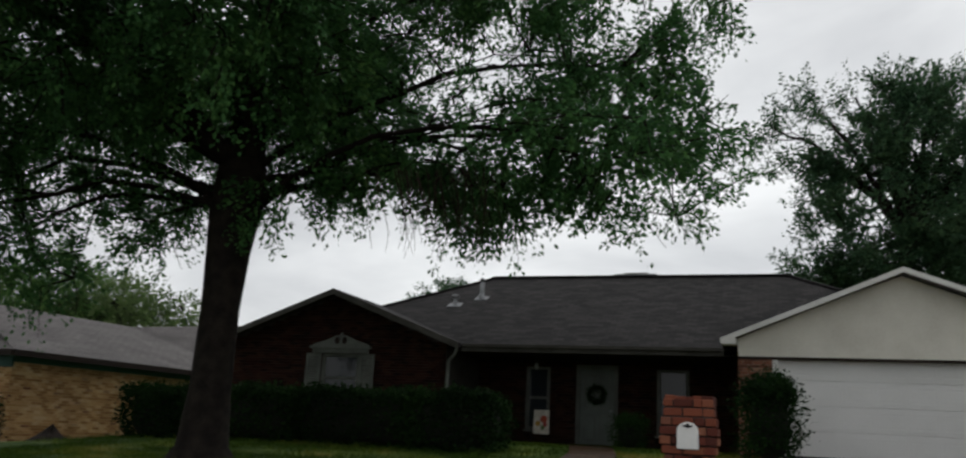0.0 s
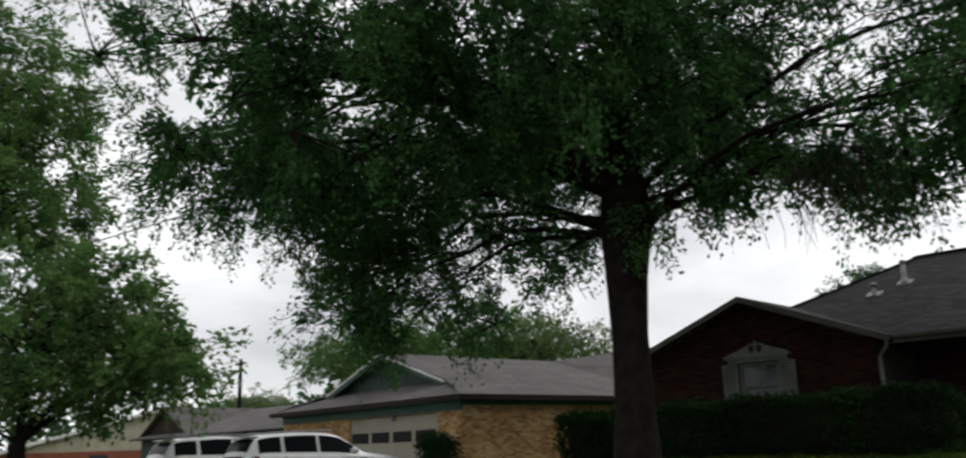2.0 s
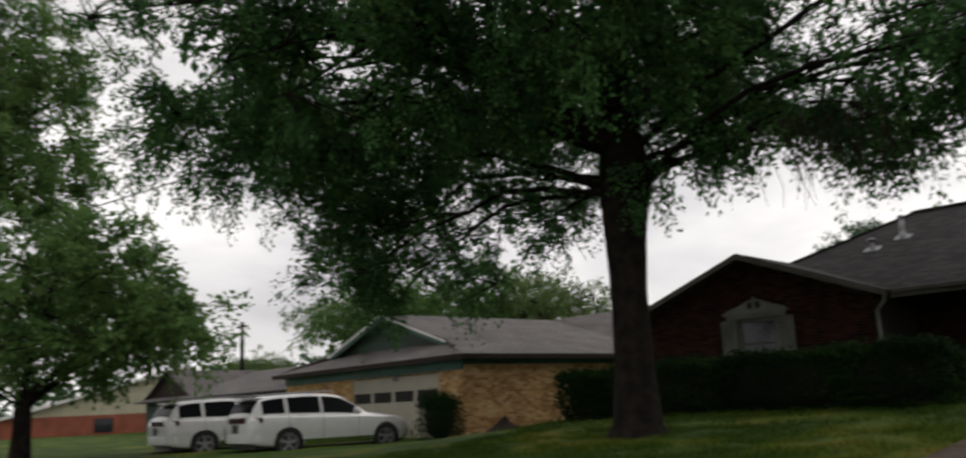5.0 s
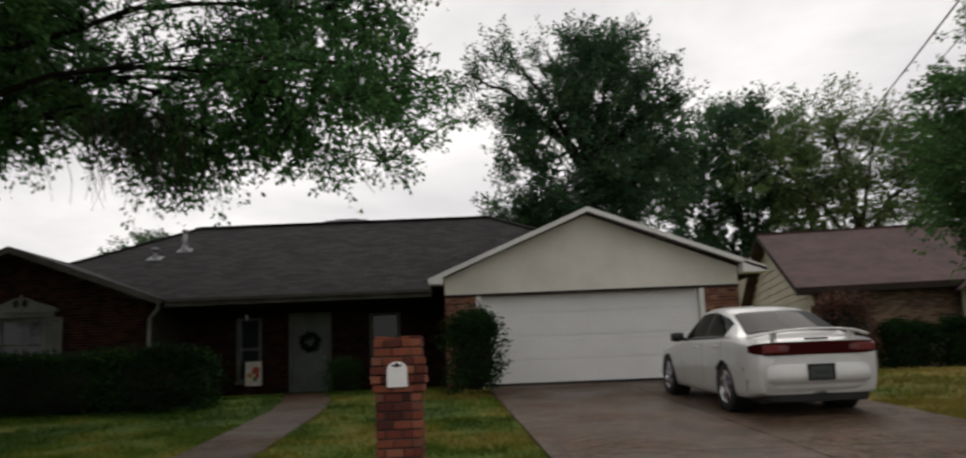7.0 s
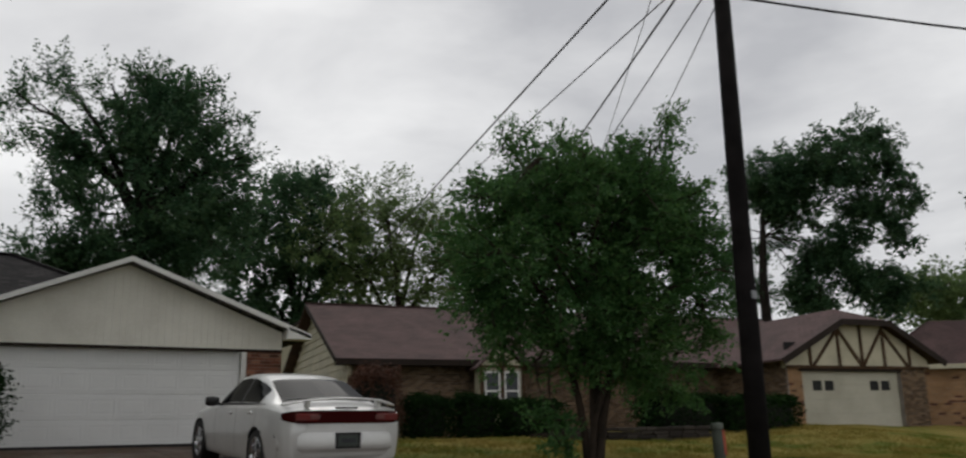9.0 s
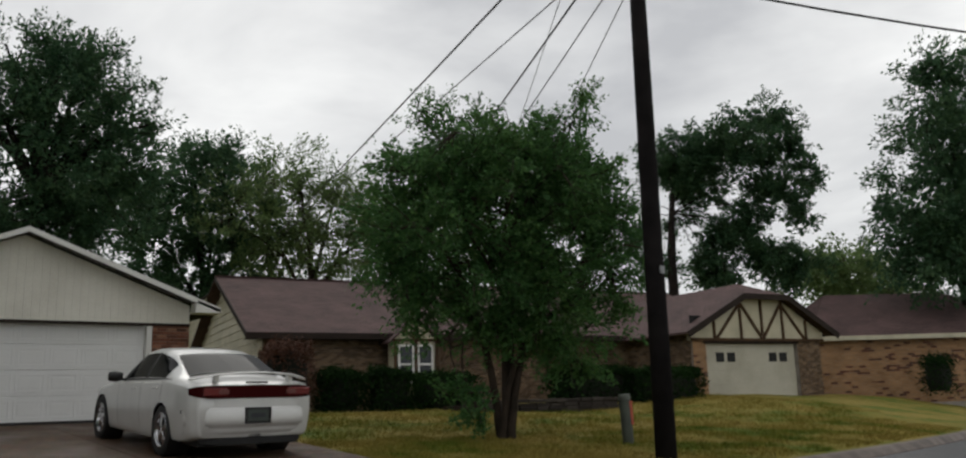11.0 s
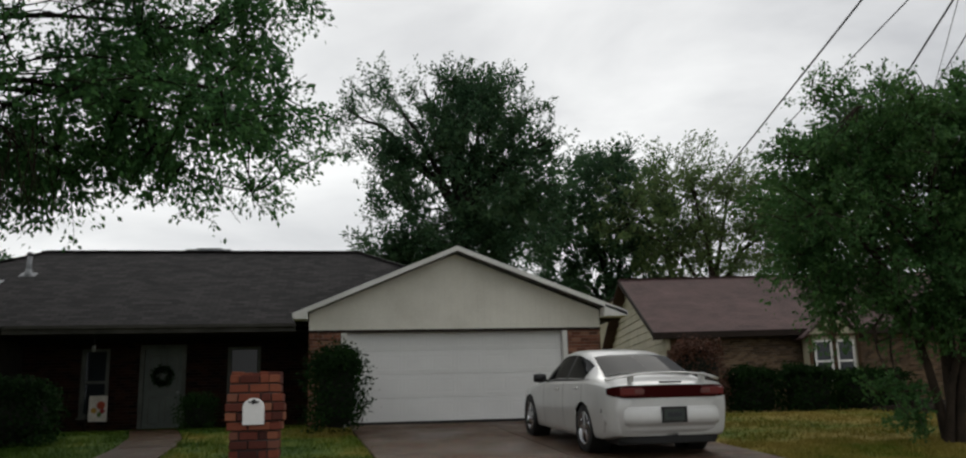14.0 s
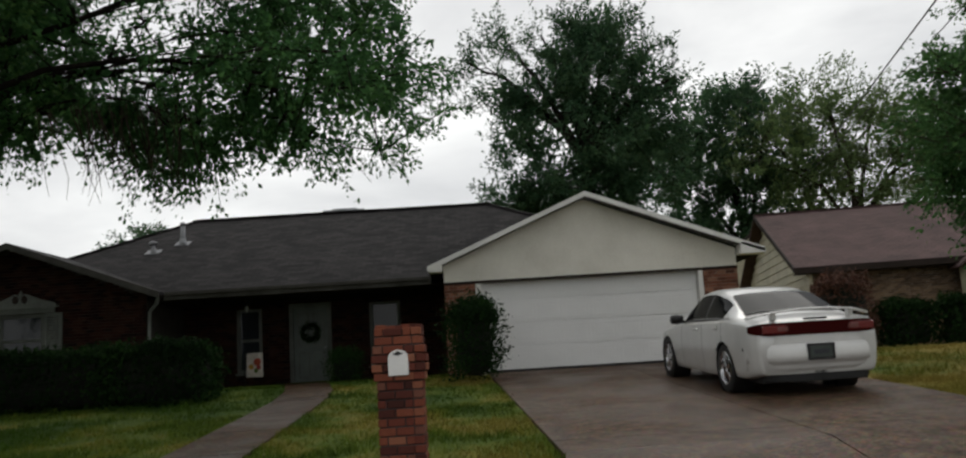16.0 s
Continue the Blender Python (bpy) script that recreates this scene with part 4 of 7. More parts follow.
rg_door = part("garage_door", Geo().box(14.6, 19.1, -3.12, -3.06, 0.85, 3.05), mat("old_door_paint", (0.44, 0.42, 0.34), (0.36, 0.34, 0.27), rough=0.6, scale=1.2, fine=20, bump=0.05, fine_mix=0.15), rhouse, "cream overhead garage door with four small panes")
for i in range(4):
    part("door_section", Geo().box(14.62, 19.08, -3.14, -3.115, 1.0 + i * 0.508, 1.5 + i * 0.508), rg_door.data.materials[0], rg_door, bevel=0.004)
for x0 in (15.15, 15.68, 17.75, 18.28):
    part("pane", Geo().box(x0, x0 + 0.38, -3.155, -3.135, 2.32, 2.66), M_DARKVOID, rg_door, "dark pane")
part("door_surround", Geo().box(14.5, 19.2, -3.3, -3.0, 2.98, 3.1), M_TRIMDARK, rhouse, "dark beam over the door")
# near-black sheet behind the door, coloured as the garage's inner shade
part("back_wall", Geo().box(14.2, 20.2, -3.0, -2.95, 0.4, 4.0), M_DARKVOID, rhouse)

# ---- brick house at the far corner ----
fhouse = thing("house", pose(33.3, 22.1, 0, 0, 0, -34), "brick house with brown hip roof at the corner", "house")
part("wall", Geo().box(0, 11, 0, 8, 0.3, 3.4), M_MORTAR, fhouse)
brick_face("brick_facing", (0, 0, 0.6), (1, 0, 0), 8.5, 2.8, M_BRICK_SPOT, fhouse, seed=31, long=0.28, tall=0.085)
for pts in ([(-0.4, -0.4, 3.45), (11.4, -0.4, 3.45), (8, 4, 5.7), (2.2, 4, 5.7)], [(11.4, 8.4, 3.45), (-0.4, 8.4, 3.45), (2.2, 4, 5.7), (8, 4, 5.7)], [(-0.4, 8.4, 3.45), (-0.4, -0.4, 3.45), (2.2, 4, 5.7)], [(11.4, -0.4, 3.45), (11.4, 8.4, 3.45), (8, 4, 5.7)]):
    part("roof", Geo().slab(pts, (0, 0, -0.07)), M_ROOF_BROWN, fhouse, uv=True)
part("fascia", Geo().box(-0.4, 11.4, -0.44, -0.4, 3.27, 3.46), M_CREAM, fhouse, "pale fascia board")

# ---- tan brick house to the left ----
lhouse = thing("house", pose(-18.5, 17.1, 0, 0, 0, -6), "tan brick house with green trim and grey shingle roof", "house")
LE = 2.62
g = Geo()
wall_boxes(g, -12.3, -0.5, 0.5, 0.7, -0.3, LE, [(-7.1, -1.75, -0.3, 2.17)])
g.box(-0.7, -0.5, 0.7, 16, -0.3, LE).box(-12.3, -0.7, 15.8, 16, -0.3, LE).box(-12.3, -12.1, 0.7, 15.8, -0.3, LE)
part("wall", g, M_BRICK_TAN, lhouse, "tan brick walls")
brick_face("brick_facing", (-0.5, 0.5, 0.0), (0, 1, 0), 13.5, LE - 0.25, M_BRICK_TAN, lhouse, seed=33)
brick_face("brick_facing", (-12.3, 0.5, 0.0), (1, 0, 0), 11.8, LE - 0.25, M_BRICK_TAN, lhouse, [(5.2, 10.55, -1, 2.17)], seed=34)
lp = lambda pts, label="": roof_plate("roof", pts, label, M_ROOF_GREY, lhouse)
lz, lr = 3.2, 4.45
lp([(-12.5, 0, LE), (0.1, 0, LE), (-2.5, 1.5, lz), (-10.0, 1.5, lz)], "weathered grey asphalt shingle roof")
lp([(0.1, 0, LE), (0.1, 9.5, LE), (-6.2, 9.5, lr), (-6.2, 1.2, lr), (-2.3, 1.2, lz + 0.05)])
lp([(-12.5, 9.5, LE), (-12.5, 0, LE), (-10.1, 1.2, lz + 0.05), (-6.2, 1.2, lr), (-6.2, 9.5, lr)])
lp([(0.1, 9.5, LE), (6.0, 16.5, LE), (-4.0, 13.5, 5.0), (-6.2, 9.5, lr)])
lp([(6.0, 16.5, LE), (6.0, 24, LE), (-4.0, 20.0, 5.0), (-4.0, 13.5, 5.0)])
lp([(-6.2, 9.5, lr), (-4.0, 13.5, 5.0), (-12.5, 16.5, LE), (-12.5, 9.5, LE)])
part("gable_board_panel", Geo().slab([(-9.7, 1.55, lz), (-2.7, 1.55, lz), (-6.2, 1.55, lr - 0.1)], (0, 0.08, 0)), M_DARKGREEN, lhouse, "dark green boarded gable")
for a, b in (((-10.1, lz), (-6.2, lr)), ((-6.2, lr), (-2.3, lz))):
    part("bargeboard", Geo().beam((a[0], 1.18, a[1] - 0.05), (b[0], 1.18, b[1] - 0.03), 0.05, 0.07), M_WHITE, lhouse, "pale bargeboard")
    part("bargeboard", Geo().beam((a[0], 1.22, a[1] - 0.16), (b[0], 1.22, b[1] - 0.16), 0.05, 0.1), M_GREENTRIM, lhouse)
part("fascia", Geo().box(-12.5, 0.1, -0.05, -0.01, LE - 0.16, LE - 0.0), M_TRIMDARK, lhouse, "dark gutter edge")
part("fascia", Geo().box(0.1, 0.14, 0, 9.5, LE - 0.16, LE - 0.0), M_TRIMDARK, lhouse)
part("frieze", Geo().box(-12.3, -0.45, 0.42, 0.48, LE - 0.42, LE - 0.1).box(-0.48, -0.43, 0.5, 9.5, LE - 0.28, LE - 0.1), M_GREENTRIM, lhouse, "green painted frieze board")
part("soffit", Geo().box(-12.4, 0.05, 0.0, 0.45, LE - 0.14, LE - 0.11), M_GREENTRIM, lhouse, "green painted soffit")
lg = part("garage_door", Geo().box(-7.1, -1.75, 0.58, 0.64, -0.1, 2.15), mat("cream_door_paint", (0.46, 0.42, 0.34), (0.38, 0.35, 0.28), rough=0.6, scale=1.0, fine=20, bump=0.04, fine_mix=0.1), lhouse, "cream garage door with a row of dark panes")
for i in range(4):
    part("door_section", Geo().box(-7.08, -1.77, 0.555, 0.585, -0.05 + i * 0.55, 0.49 + i * 0.55), lg.data.materials[0], lg, bevel=0.006)
for i in range(4):
    part("pane", Geo().box(-6.98 + i * 1.32, -5.9 + i * 1.32, 0.535, 0.56, 1.34, 1.68), M_DARKVOID, lg, "dark pane")
part("eave_lamp", Geo().lathe([(0.001, 2.0), (0.09, 2.02), (0.11, 2.12), (0.05, 2.2)], 10, (-4.1, 0.38, 0.0)), M_METAL, lhouse, smooth=True)

# ---- further houses along the left side of the street ----
h2 = thing("house", pose(-36.3, 23.1, 0, 0, 0, 0), "dark green boarded house with grey roof", "house")
part("wall", Geo().box(-19, 0, 0.6, 9, -0.3, 2.2), M_DARKGREEN, h2)
for pts in ([(-19.6, 0, 2.2), (0.6, 0, 2.35), (-2, 6, 4.0), (-15, 6, 3.9)], [(0.6, 0, 2.35), (0.6, 12, 2.3), (-2, 6, 4.0)], [(-19.6, 12, 2.2), (-19.6, 0, 2.2), (-15, 6, 3.9)], [(0.6, 12, 2.3), (-19.6, 12, 2.2), (-15, 6, 3.9), (-2, 6, 4.0)]):
    part("roof", Geo().slab(pts, (0, 0, -0.08)), M_ROOF_GREY, h2, uv=True)
part("gable_board_panel", Geo().slab([(-18.6, 0.8, 2.5), (-13.0, 0.8, 2.5), (-16.0, 0.8, 3.95)], (0, 0.1, 0)), M_TRIMDARK, h2, "dark boarded gable")
part("roof", Geo().slab([(-19.2, 0.5, 2.35), (-16.0, 0.5, 4.05), (-15.0, 6, 4.0), (-19.4, 6, 2.4)], (0, 0, -0.08)), M_ROOF_GREY, h2, uv=True)
part("roof", Geo().slab([(-16.0, 0.5, 4.05), (-12.6, 0.5, 2.35), (-12.6, 6, 2.6), (-15.0, 6, 4.0)], (0, 0, -0.08)), M_ROOF_GREY, h2, uv=True)
h3 = thing("house", pose(-61.0, 27.5, 0, 0, 0, 62), "red brick house with cream boarded gable", "house")
part("wall", Geo().box(-11, 3, 0, 10, -0.3, 1.6), M_BRICK_FAR, h3, "red brick wall")
part("gable_board_panel", Geo().slab([(-9.5, 0, 1.6), (3, 0, 1.6), (3, 0, 3.4), (1.5, 0, 4.7), (-9.5, 0, 1.75)], (0, 0.15, 0)), M_CREAM, h3, "cream boarded gable")
part("roof", Geo().slab([(-10.5, -0.4, 1.6), (1.5, -0.4, 4.85), (1.5, 10, 4.85), (-10.5, 10, 1.6)], (0, 0, -0.15)), M_ROOF_GREY, h3, uv=True)
part("bargeboard", Geo().beam((-10.5, -0.42, 1.55), (1.5, -0.42, 4.78), 0.06, 0.22), M_WHITE, h3)
part("window", frame_ring(-4.6, -3.4, 0.4, 1.35, -0.06, 0.02, 0.08).box(-4.52, -3.48, -0.02, 0.0, 0.48, 1.27), M_GLASS, h3)


# ---- trees and shrubs ----
def leaf_cloud(name, pts, size, material, rng, parent=None, flat=0.0, label="", axes=None):
    """Many small folded leaves at the given points, along the axes of their twigs where these are given; size may differ from leaf to leaf."""
    n = len(pts)
    a = rng.normal(size=(n, 3))
    a[:, 2] = a[:, 2] * (1 - flat) - 0.25
    if axes is not None:
        a = a * 0.62 + axes
    a /= np.linalg.norm(a, axis=1)[:, None]
    b = rng.normal(size=(n, 3))
    s = np.cross(a, b)
    s /= np.linalg.norm(s, axis=1)[:, None] + 1e-9
    nn = np.cross(a, s)
    L = (size * rng.uniform(0.65, 1.35, n))[:, None]
    w = L * 0.28
    v = np.stack([pts, pts + a * L * 0.55 + s * w + nn * L * 0.1, pts + a * L, pts + a * L * 0.55 - s * w + nn * L * 0.1], 1).reshape(-1, 3)
    q = np.arange(4 * n).reshape(n, 4)
    ob = new(name, array_mesh(name, v, q, material))
    if parent is not None:
        ob.parent = parent
    if label:
        tagged(ob, label)
    return ob


def tubes(segs, k=5):
    """Tapered limbs: a list of (points, radii)."""
    g = Geo()
    for pts, rad in segs:
        g.tube(pts, rad, k if rad[0] < 0.06 else max(k, 9), cap=False)
    return g


def curve_pts(a, b, sag, n=6, wob=0.0, rng=None):
    a, b = np.array(a, float), np.array(b, float)
    out = []
    for t in np.linspace(0, 1, n):
        p = a + (b - a) * t
        p[2] += sag * math.sin(math.pi * t)
        if wob and 0 < t < 1:
            p += rng.normal(size=3) * wob
        out.append(p)
    return out


def tree(name, at, trunk, lobes, clumps, per, leaf, bark, leafmat, label, seed, clump_r=0.5, hollow=0.45, gap=0.0, gapf=0.55, gapmin=0.5, group="", stems=0, droop=0.3, fill=26, slim=0.5):
    """trunk: list of (dx, dy, dz, radius) from the base; lobes: ellipsoids (cx, cy, cz, rx, ry, rz) about the base, filled with leafy sprays that
    fan out from their twigs and hang (droop > 0) or rise (droop < 0); fill: larger inner leaves that close the heart of each lobe."""
    rng = np.random.default_rng(seed)
    x, y = at
    ob = thing(name, pose(x, y, land1(x, y) - 0.05), label, "tree", group)
    tp = [np.array(t[:3], float) for t in trunk]
    segs = [(tp, [t[3] for t in trunk])]
    vol = np.array([l[3] * l[4] * l[5] for l in lobes]) ** 0.8
    counts = np.maximum(4, (clumps * vol / vol.sum()).astype(int))
    nodes, ends, heart, outward = [tp[-1], tp[-2]], [], [], []
    limbs = []
    for li, (l, c) in enumerate(zip(lobes, counts)):
        mid, half = np.array(l[:3], float), np.array(l[3:6], float)
        d = rng.normal(size=(c, 3))
        d /= np.linalg.norm(d, axis=1)[:, None]
        r = rng.uniform(0, 1, c) ** hollow
        p = mid + d * r[:, None] * half * rng.uniform(0.9, 1.14, (c, 1))
        if gap and l[3] > gapmin:
            keep = np.array([noise.noise(Vector(q) * gapf + Vector((seed, 0, 0))) > -gap for q in p])
            p, d = p[keep], d[keep]
        first = math.ceil(len(tp) * 0.55)
        base = max([i for i in range(first, len(tp)) if tp[i][2] < l[2] - 0.9] or [first])
        start = tp[base]
        r0 = max(0.035, trunk[base][3] * (slim if l[2] > start[2] + 2.0 else slim * 0.4))
        if stems and li < stems:
            start = tp[0] + np.array([0.12 * math.cos(li * 2.4), 0.12 * math.sin(li * 2.4), 0.05])
            r0 = max(0.045, trunk[0][3] * 0.7)
        elif stems:
            near = min(limbs, key=lambda b: np.linalg.norm(b[4] - mid))
            start, r0 = near[3], 0.03
        limb = curve_pts(start, mid, 0.12 * np.linalg.norm(mid - start), 8, 0.06, rng)
        if stems and li < stems:
            for i, q in enumerate(limb):
                q[:2] = start[:2] + (mid[:2] - start[:2]) * (i / 7) ** 1.5
        limbs.append(limb)
        segs.append((limb, list(np.linspace(r0, r0 * 0.3, 8))))
        nodes += limb[2:]
        for q in p[rng.permutation(len(p))[:max(2, len(p) // 9)]]:
            k0 = limb[rng.integers(3, 7)]
            sub = curve_pts(k0, q, 0.1 * np.linalg.norm(q - k0), 5, 0.05, rng)
            segs.append((sub, list(np.linspace(r0 * 0.28, r0 * 0.07, 5))))
            nodes += sub[1:]
        ends.append(p)
        outward.append(d)
        if l[3] > 1.2:
            m = int(fill * (l[3] * l[5]) * (0.105 / leaf) ** 0.5)
            h = rng.normal(size=(m, 3))
            h /= np.linalg.norm(h, axis=1)[:, None]
            heart.append(mid + h * half * 0.62 * (rng.uniform(0, 1, m) ** 0.4)[:, None])
    ends, outward = np.concatenate(ends), np.concatenate(outward)
    nd = np.array(nodes)
    pts, axes = [], []
    for q, out in zip(ends, outward):
        d = np.linalg.norm(nd - q, axis=1)
        k0 = nd[int(np.argmin(d))]
        ax = (q - k0) / (np.linalg.norm(q - k0) + 0.2) + out * 0.7 + rng.normal(size=3) * 0.3
        ax[2] -= droop * 0.5
        ax /= np.linalg.norm(ax) + 1e-6
        long = clump_r * rng.uniform(1.6, 3.2)
        tip = q + ax * long * 0.6 - np.array([0, 0, droop * long * 0.36])
        segs.append(([k0, q - ax * long * 0.3, tip], [0.02, 0.011, 0.004]))
        nl = int(per * rng.uniform(0.6, 1.4))
        fan = ax + rng.normal(size=(4, 3)) * 0.38
        fan /= np.linalg.norm(fan, axis=1)[:, None]
        f = fan[rng.integers(0, 4, nl)]
        t = rng.uniform(0, 1, nl)[:, None]
        fork = q - ax * long * 0.4
        side = np.clip(rng.normal(size=(nl, 3)), -1.6, 1.6) * clump_r * 0.3 * (1.15 - 0.6 * t)
        sp = fork + f * t * long + side
        sp[:, 2] -= (droop * long * t * t)[:, 0]
        f = f.copy()
        f[:, 2] -= droop * t[:, 0]
        pts.append(sp)
        axes.append(f)
    size = [np.full(sum(len(p) for p in pts), leaf)]
    if heart:
        heart = np.concatenate(heart)
        pts.append(heart)
        axes.append(rng.normal(size=heart.shape))
        size.append(np.full(len(heart), leaf * 2.6))
    trunk_g = Geo()
    trunk_g.tube(*segs[0], 14, cap=False)
    part("trunk", trunk_g, bark, ob, smooth=True, recalc=False)
    tagged(part("branch_work", tubes(segs[1:]), bark, ob, smooth=True, recalc=False), kind="stuff")
    leaf_cloud("crown", np.concatenate(pts), np.concatenate(size), leafmat, rng, ob, axes=np.concatenate(axes))
    return ob


def on(az, d):
    return d * math.sin(radians(az)), d * math.cos(radians(az))


# four high lobes stand above the view, added to shade lawn and hedge
tree("oak_tree", (-9.25, 12.75), [(0, 0, 0, 0.62), (0.0, 0, 0.25, 0.44), (0.02, 0, 1.2, 0.35), (0.03, 0, 2.6, 0.325), (0.05, 0, 3.6, 0.38), (0.1, 0, 4.4, 0.46), (0.15, 0, 5.0, 0.44), (0.05, 0.1, 6.6, 0.25), (-0.1, 0.3, 8.2, 0.18)],
     [(0, 0.5, 9.5, 4.5, 4.5, 4.0), (-4.6, -1.5, 6.9, 3.4, 3.2, 1.9), (-5.6, 1.6, 6.6, 2.8, 2.8, 1.8), (4.6, 1.0, 5.6, 3.0, 3.0, 0.9), (6.7, 1.5, 5.5, 2.4, 2.6, 1.2),
      (2.0, -2.6, 7.0, 2.0, 2.3, 1.9), (-1.5, -3.6, 7.2, 3.4, 2.6, 2.6), (-3.0, 3.5, 8.0, 3.2, 2.8, 1.7), (0.5, 4.0, 7.6, 2.1, 2.4, 2.0), (0.2, -0.5, 6.6, 3.0, 3.0, 1.8),
      (-4.6, -0.8, 3.7, 1.9, 1.6, 1.1), (-6.9, 0.0, 4.9, 1.6, 1.8, 1.2), (4.8, 1.6, 4.75, 2.5, 2.2, 0.8), (2.4, 1.5, 5.0, 2.1, 2.0, 0.8), (-2.2, 1.5, 4.9, 0.8, 0.8, 0.5),
      (-3.5, -5.2, 7.2, 3.2, 2.8, 2.2), (0.8, -5.0, 7.8, 2.4, 2.4, 1.6), (-7.0, -2.6, 6.6, 2.3, 2.4, 2.2), (-5.8, -5.0, 6.2, 2.0, 2.2, 1.5), (6.8, -0.6, 5.0, 1.6, 1.6, 0.9), (6.9, 0.3, 6.6, 1.8, 1.6, 1.0), (5.0, 0.6, 8.4, 2.2, 1.9, 1.2), (7.2, 0.3, 8.4, 1.9, 1.8, 1.2), (-1.3, -0.4, 4.1, 0.9, 0.9, 0.7), (0.9, -0.2, 4.3, 0.6, 0.6, 0.5), (1.5, -7.0, 9.6, 3.0, 2.6, 1.6), (-4.0, -7.6, 9.4, 3.2, 2.6, 1.6), (5.2, -4.0, 10.2, 2.8, 2.6, 1.6), (4.0, 3.0, 11.0, 2.8, 2.6, 1.6), (-5.4, -1.8, 3.5, 1.8, 1.4, 1.0), (-3.4, 0.2, 5.0, 0.9, 0.9, 0.6), (-6.4, -1.5, 5.4, 2.0, 1.9, 1.2)],
     6000, 98, 0.095, M_BARK, M_OAKLEAF, "large spreading oak with dark furrowed trunk and dense green crown", 11, 0.31, gap=0.07, gapf=0.62, gapmin=1.5, droop=0.34, fill=26, slim=0.36)
twigs = thing("hanging_twigs", pose(-5.2, 12.2, 4.9), "bare dead twigs hanging from a limb of the oak", "twigs")
rnd = random.Random(23)
g = Geo()
for i in range(46):
    x0, y0 = rnd.uniform(-1.0, 1.0), rnd.uniform(-0.4, 0.4)
    long, lean = rnd.uniform(0.6, 1.25), rnd.uniform(-0.1, 0.5)
    g.tube([(x0, y0, 0.25), (x0 + lean * 0.5, y0, 0.05 - long * 0.3), (x0 + lean * 0.9, y0 + rnd.uniform(-0.1, 0.1), -long * 0.7), (x0 + lean + rnd.uniform(-0.1, 0.1), y0, -long)], [0.008, 0.006, 0.005, 0.003], 4)
tagged(part("twig", g, M_BARKPALE, twigs, recalc=False), kind="stuff")
tree("crape_myrtle", (9.85, 13.2), [(0, 0, 0, 0.12), (0.02, 0, 0.3, 0.09), (0.05, 0, 0.7, 0.075), (0.1, 0.05, 1.4, 0.06)],
     [(0.3, 0, 3.0, 1.7, 1.5, 0.9), (-1.5, -0.3, 3.5, 1.5, 1.5, 1.1), (1.7, -0.2, 3.6, 1.4, 1.5, 1.3), (0.2, 0, 4.7, 2.5, 2.1, 1.2), (0.6, -0.5, 2.3, 1.1, 1.0, 0.7),
      (-1.7, 0, 4.6, 1.2, 1.2, 1.0), (1.9, 0, 4.8, 1.1, 1.1, 1.0), (1.1, -0.2, 5.5, 1.4, 1.2, 0.7), (-0.8, 0, 5.4, 1.2, 1.1, 0.7), (-1.9, -0.2, 2.5, 0.9, 0.8, 0.6), (2.0, 0, 2.3, 1.1, 0.9, 0.8), (1.6, -0.3, 1.5, 0.8, 0.6, 0.4), (-0.5, -0.4, 2.1, 0.8, 0.7, 0.5),
      (-1.6, -0.6, 0.85, 0.4, 0.35, 0.2), (-1.0, -0.6, 0.5, 0.2, 0.2, 0.12), (-1.7, 0.2, 6.0, 0.3, 0.3, 0.45), (-1.2, 0.2, 6.3, 0.3, 0.3, 0.45), (-0.4, 0.2, 6.2, 0.35, 0.35, 0.4), (1.8, -0.3, 6.4, 0.25, 0.25, 0.4), (2.1, -0.3, 7.0, 0.16, 0.16, 0.3), (1.4, 0.0, 6.4, 0.16, 0.16, 0.35), (-2.6, 0, 3.2, 0.5, 0.5, 0.4), (2.4, -0.2, 4.4, 0.8, 0.8, 0.9), (0.6, -0.1, 5.7, 1.0, 1.0, 0.5)],
     1250, 105, 0.082, M_BARKPALE, M_MYRTLE, "multi-stemmed crape myrtle with dense dark green crown on the lawn", 12, 0.27, gap=0.17, gapf=0.9, gapmin=0.7, stems=5, droop=0.15, fill=40)
x, y = on(7.2, 35.2)
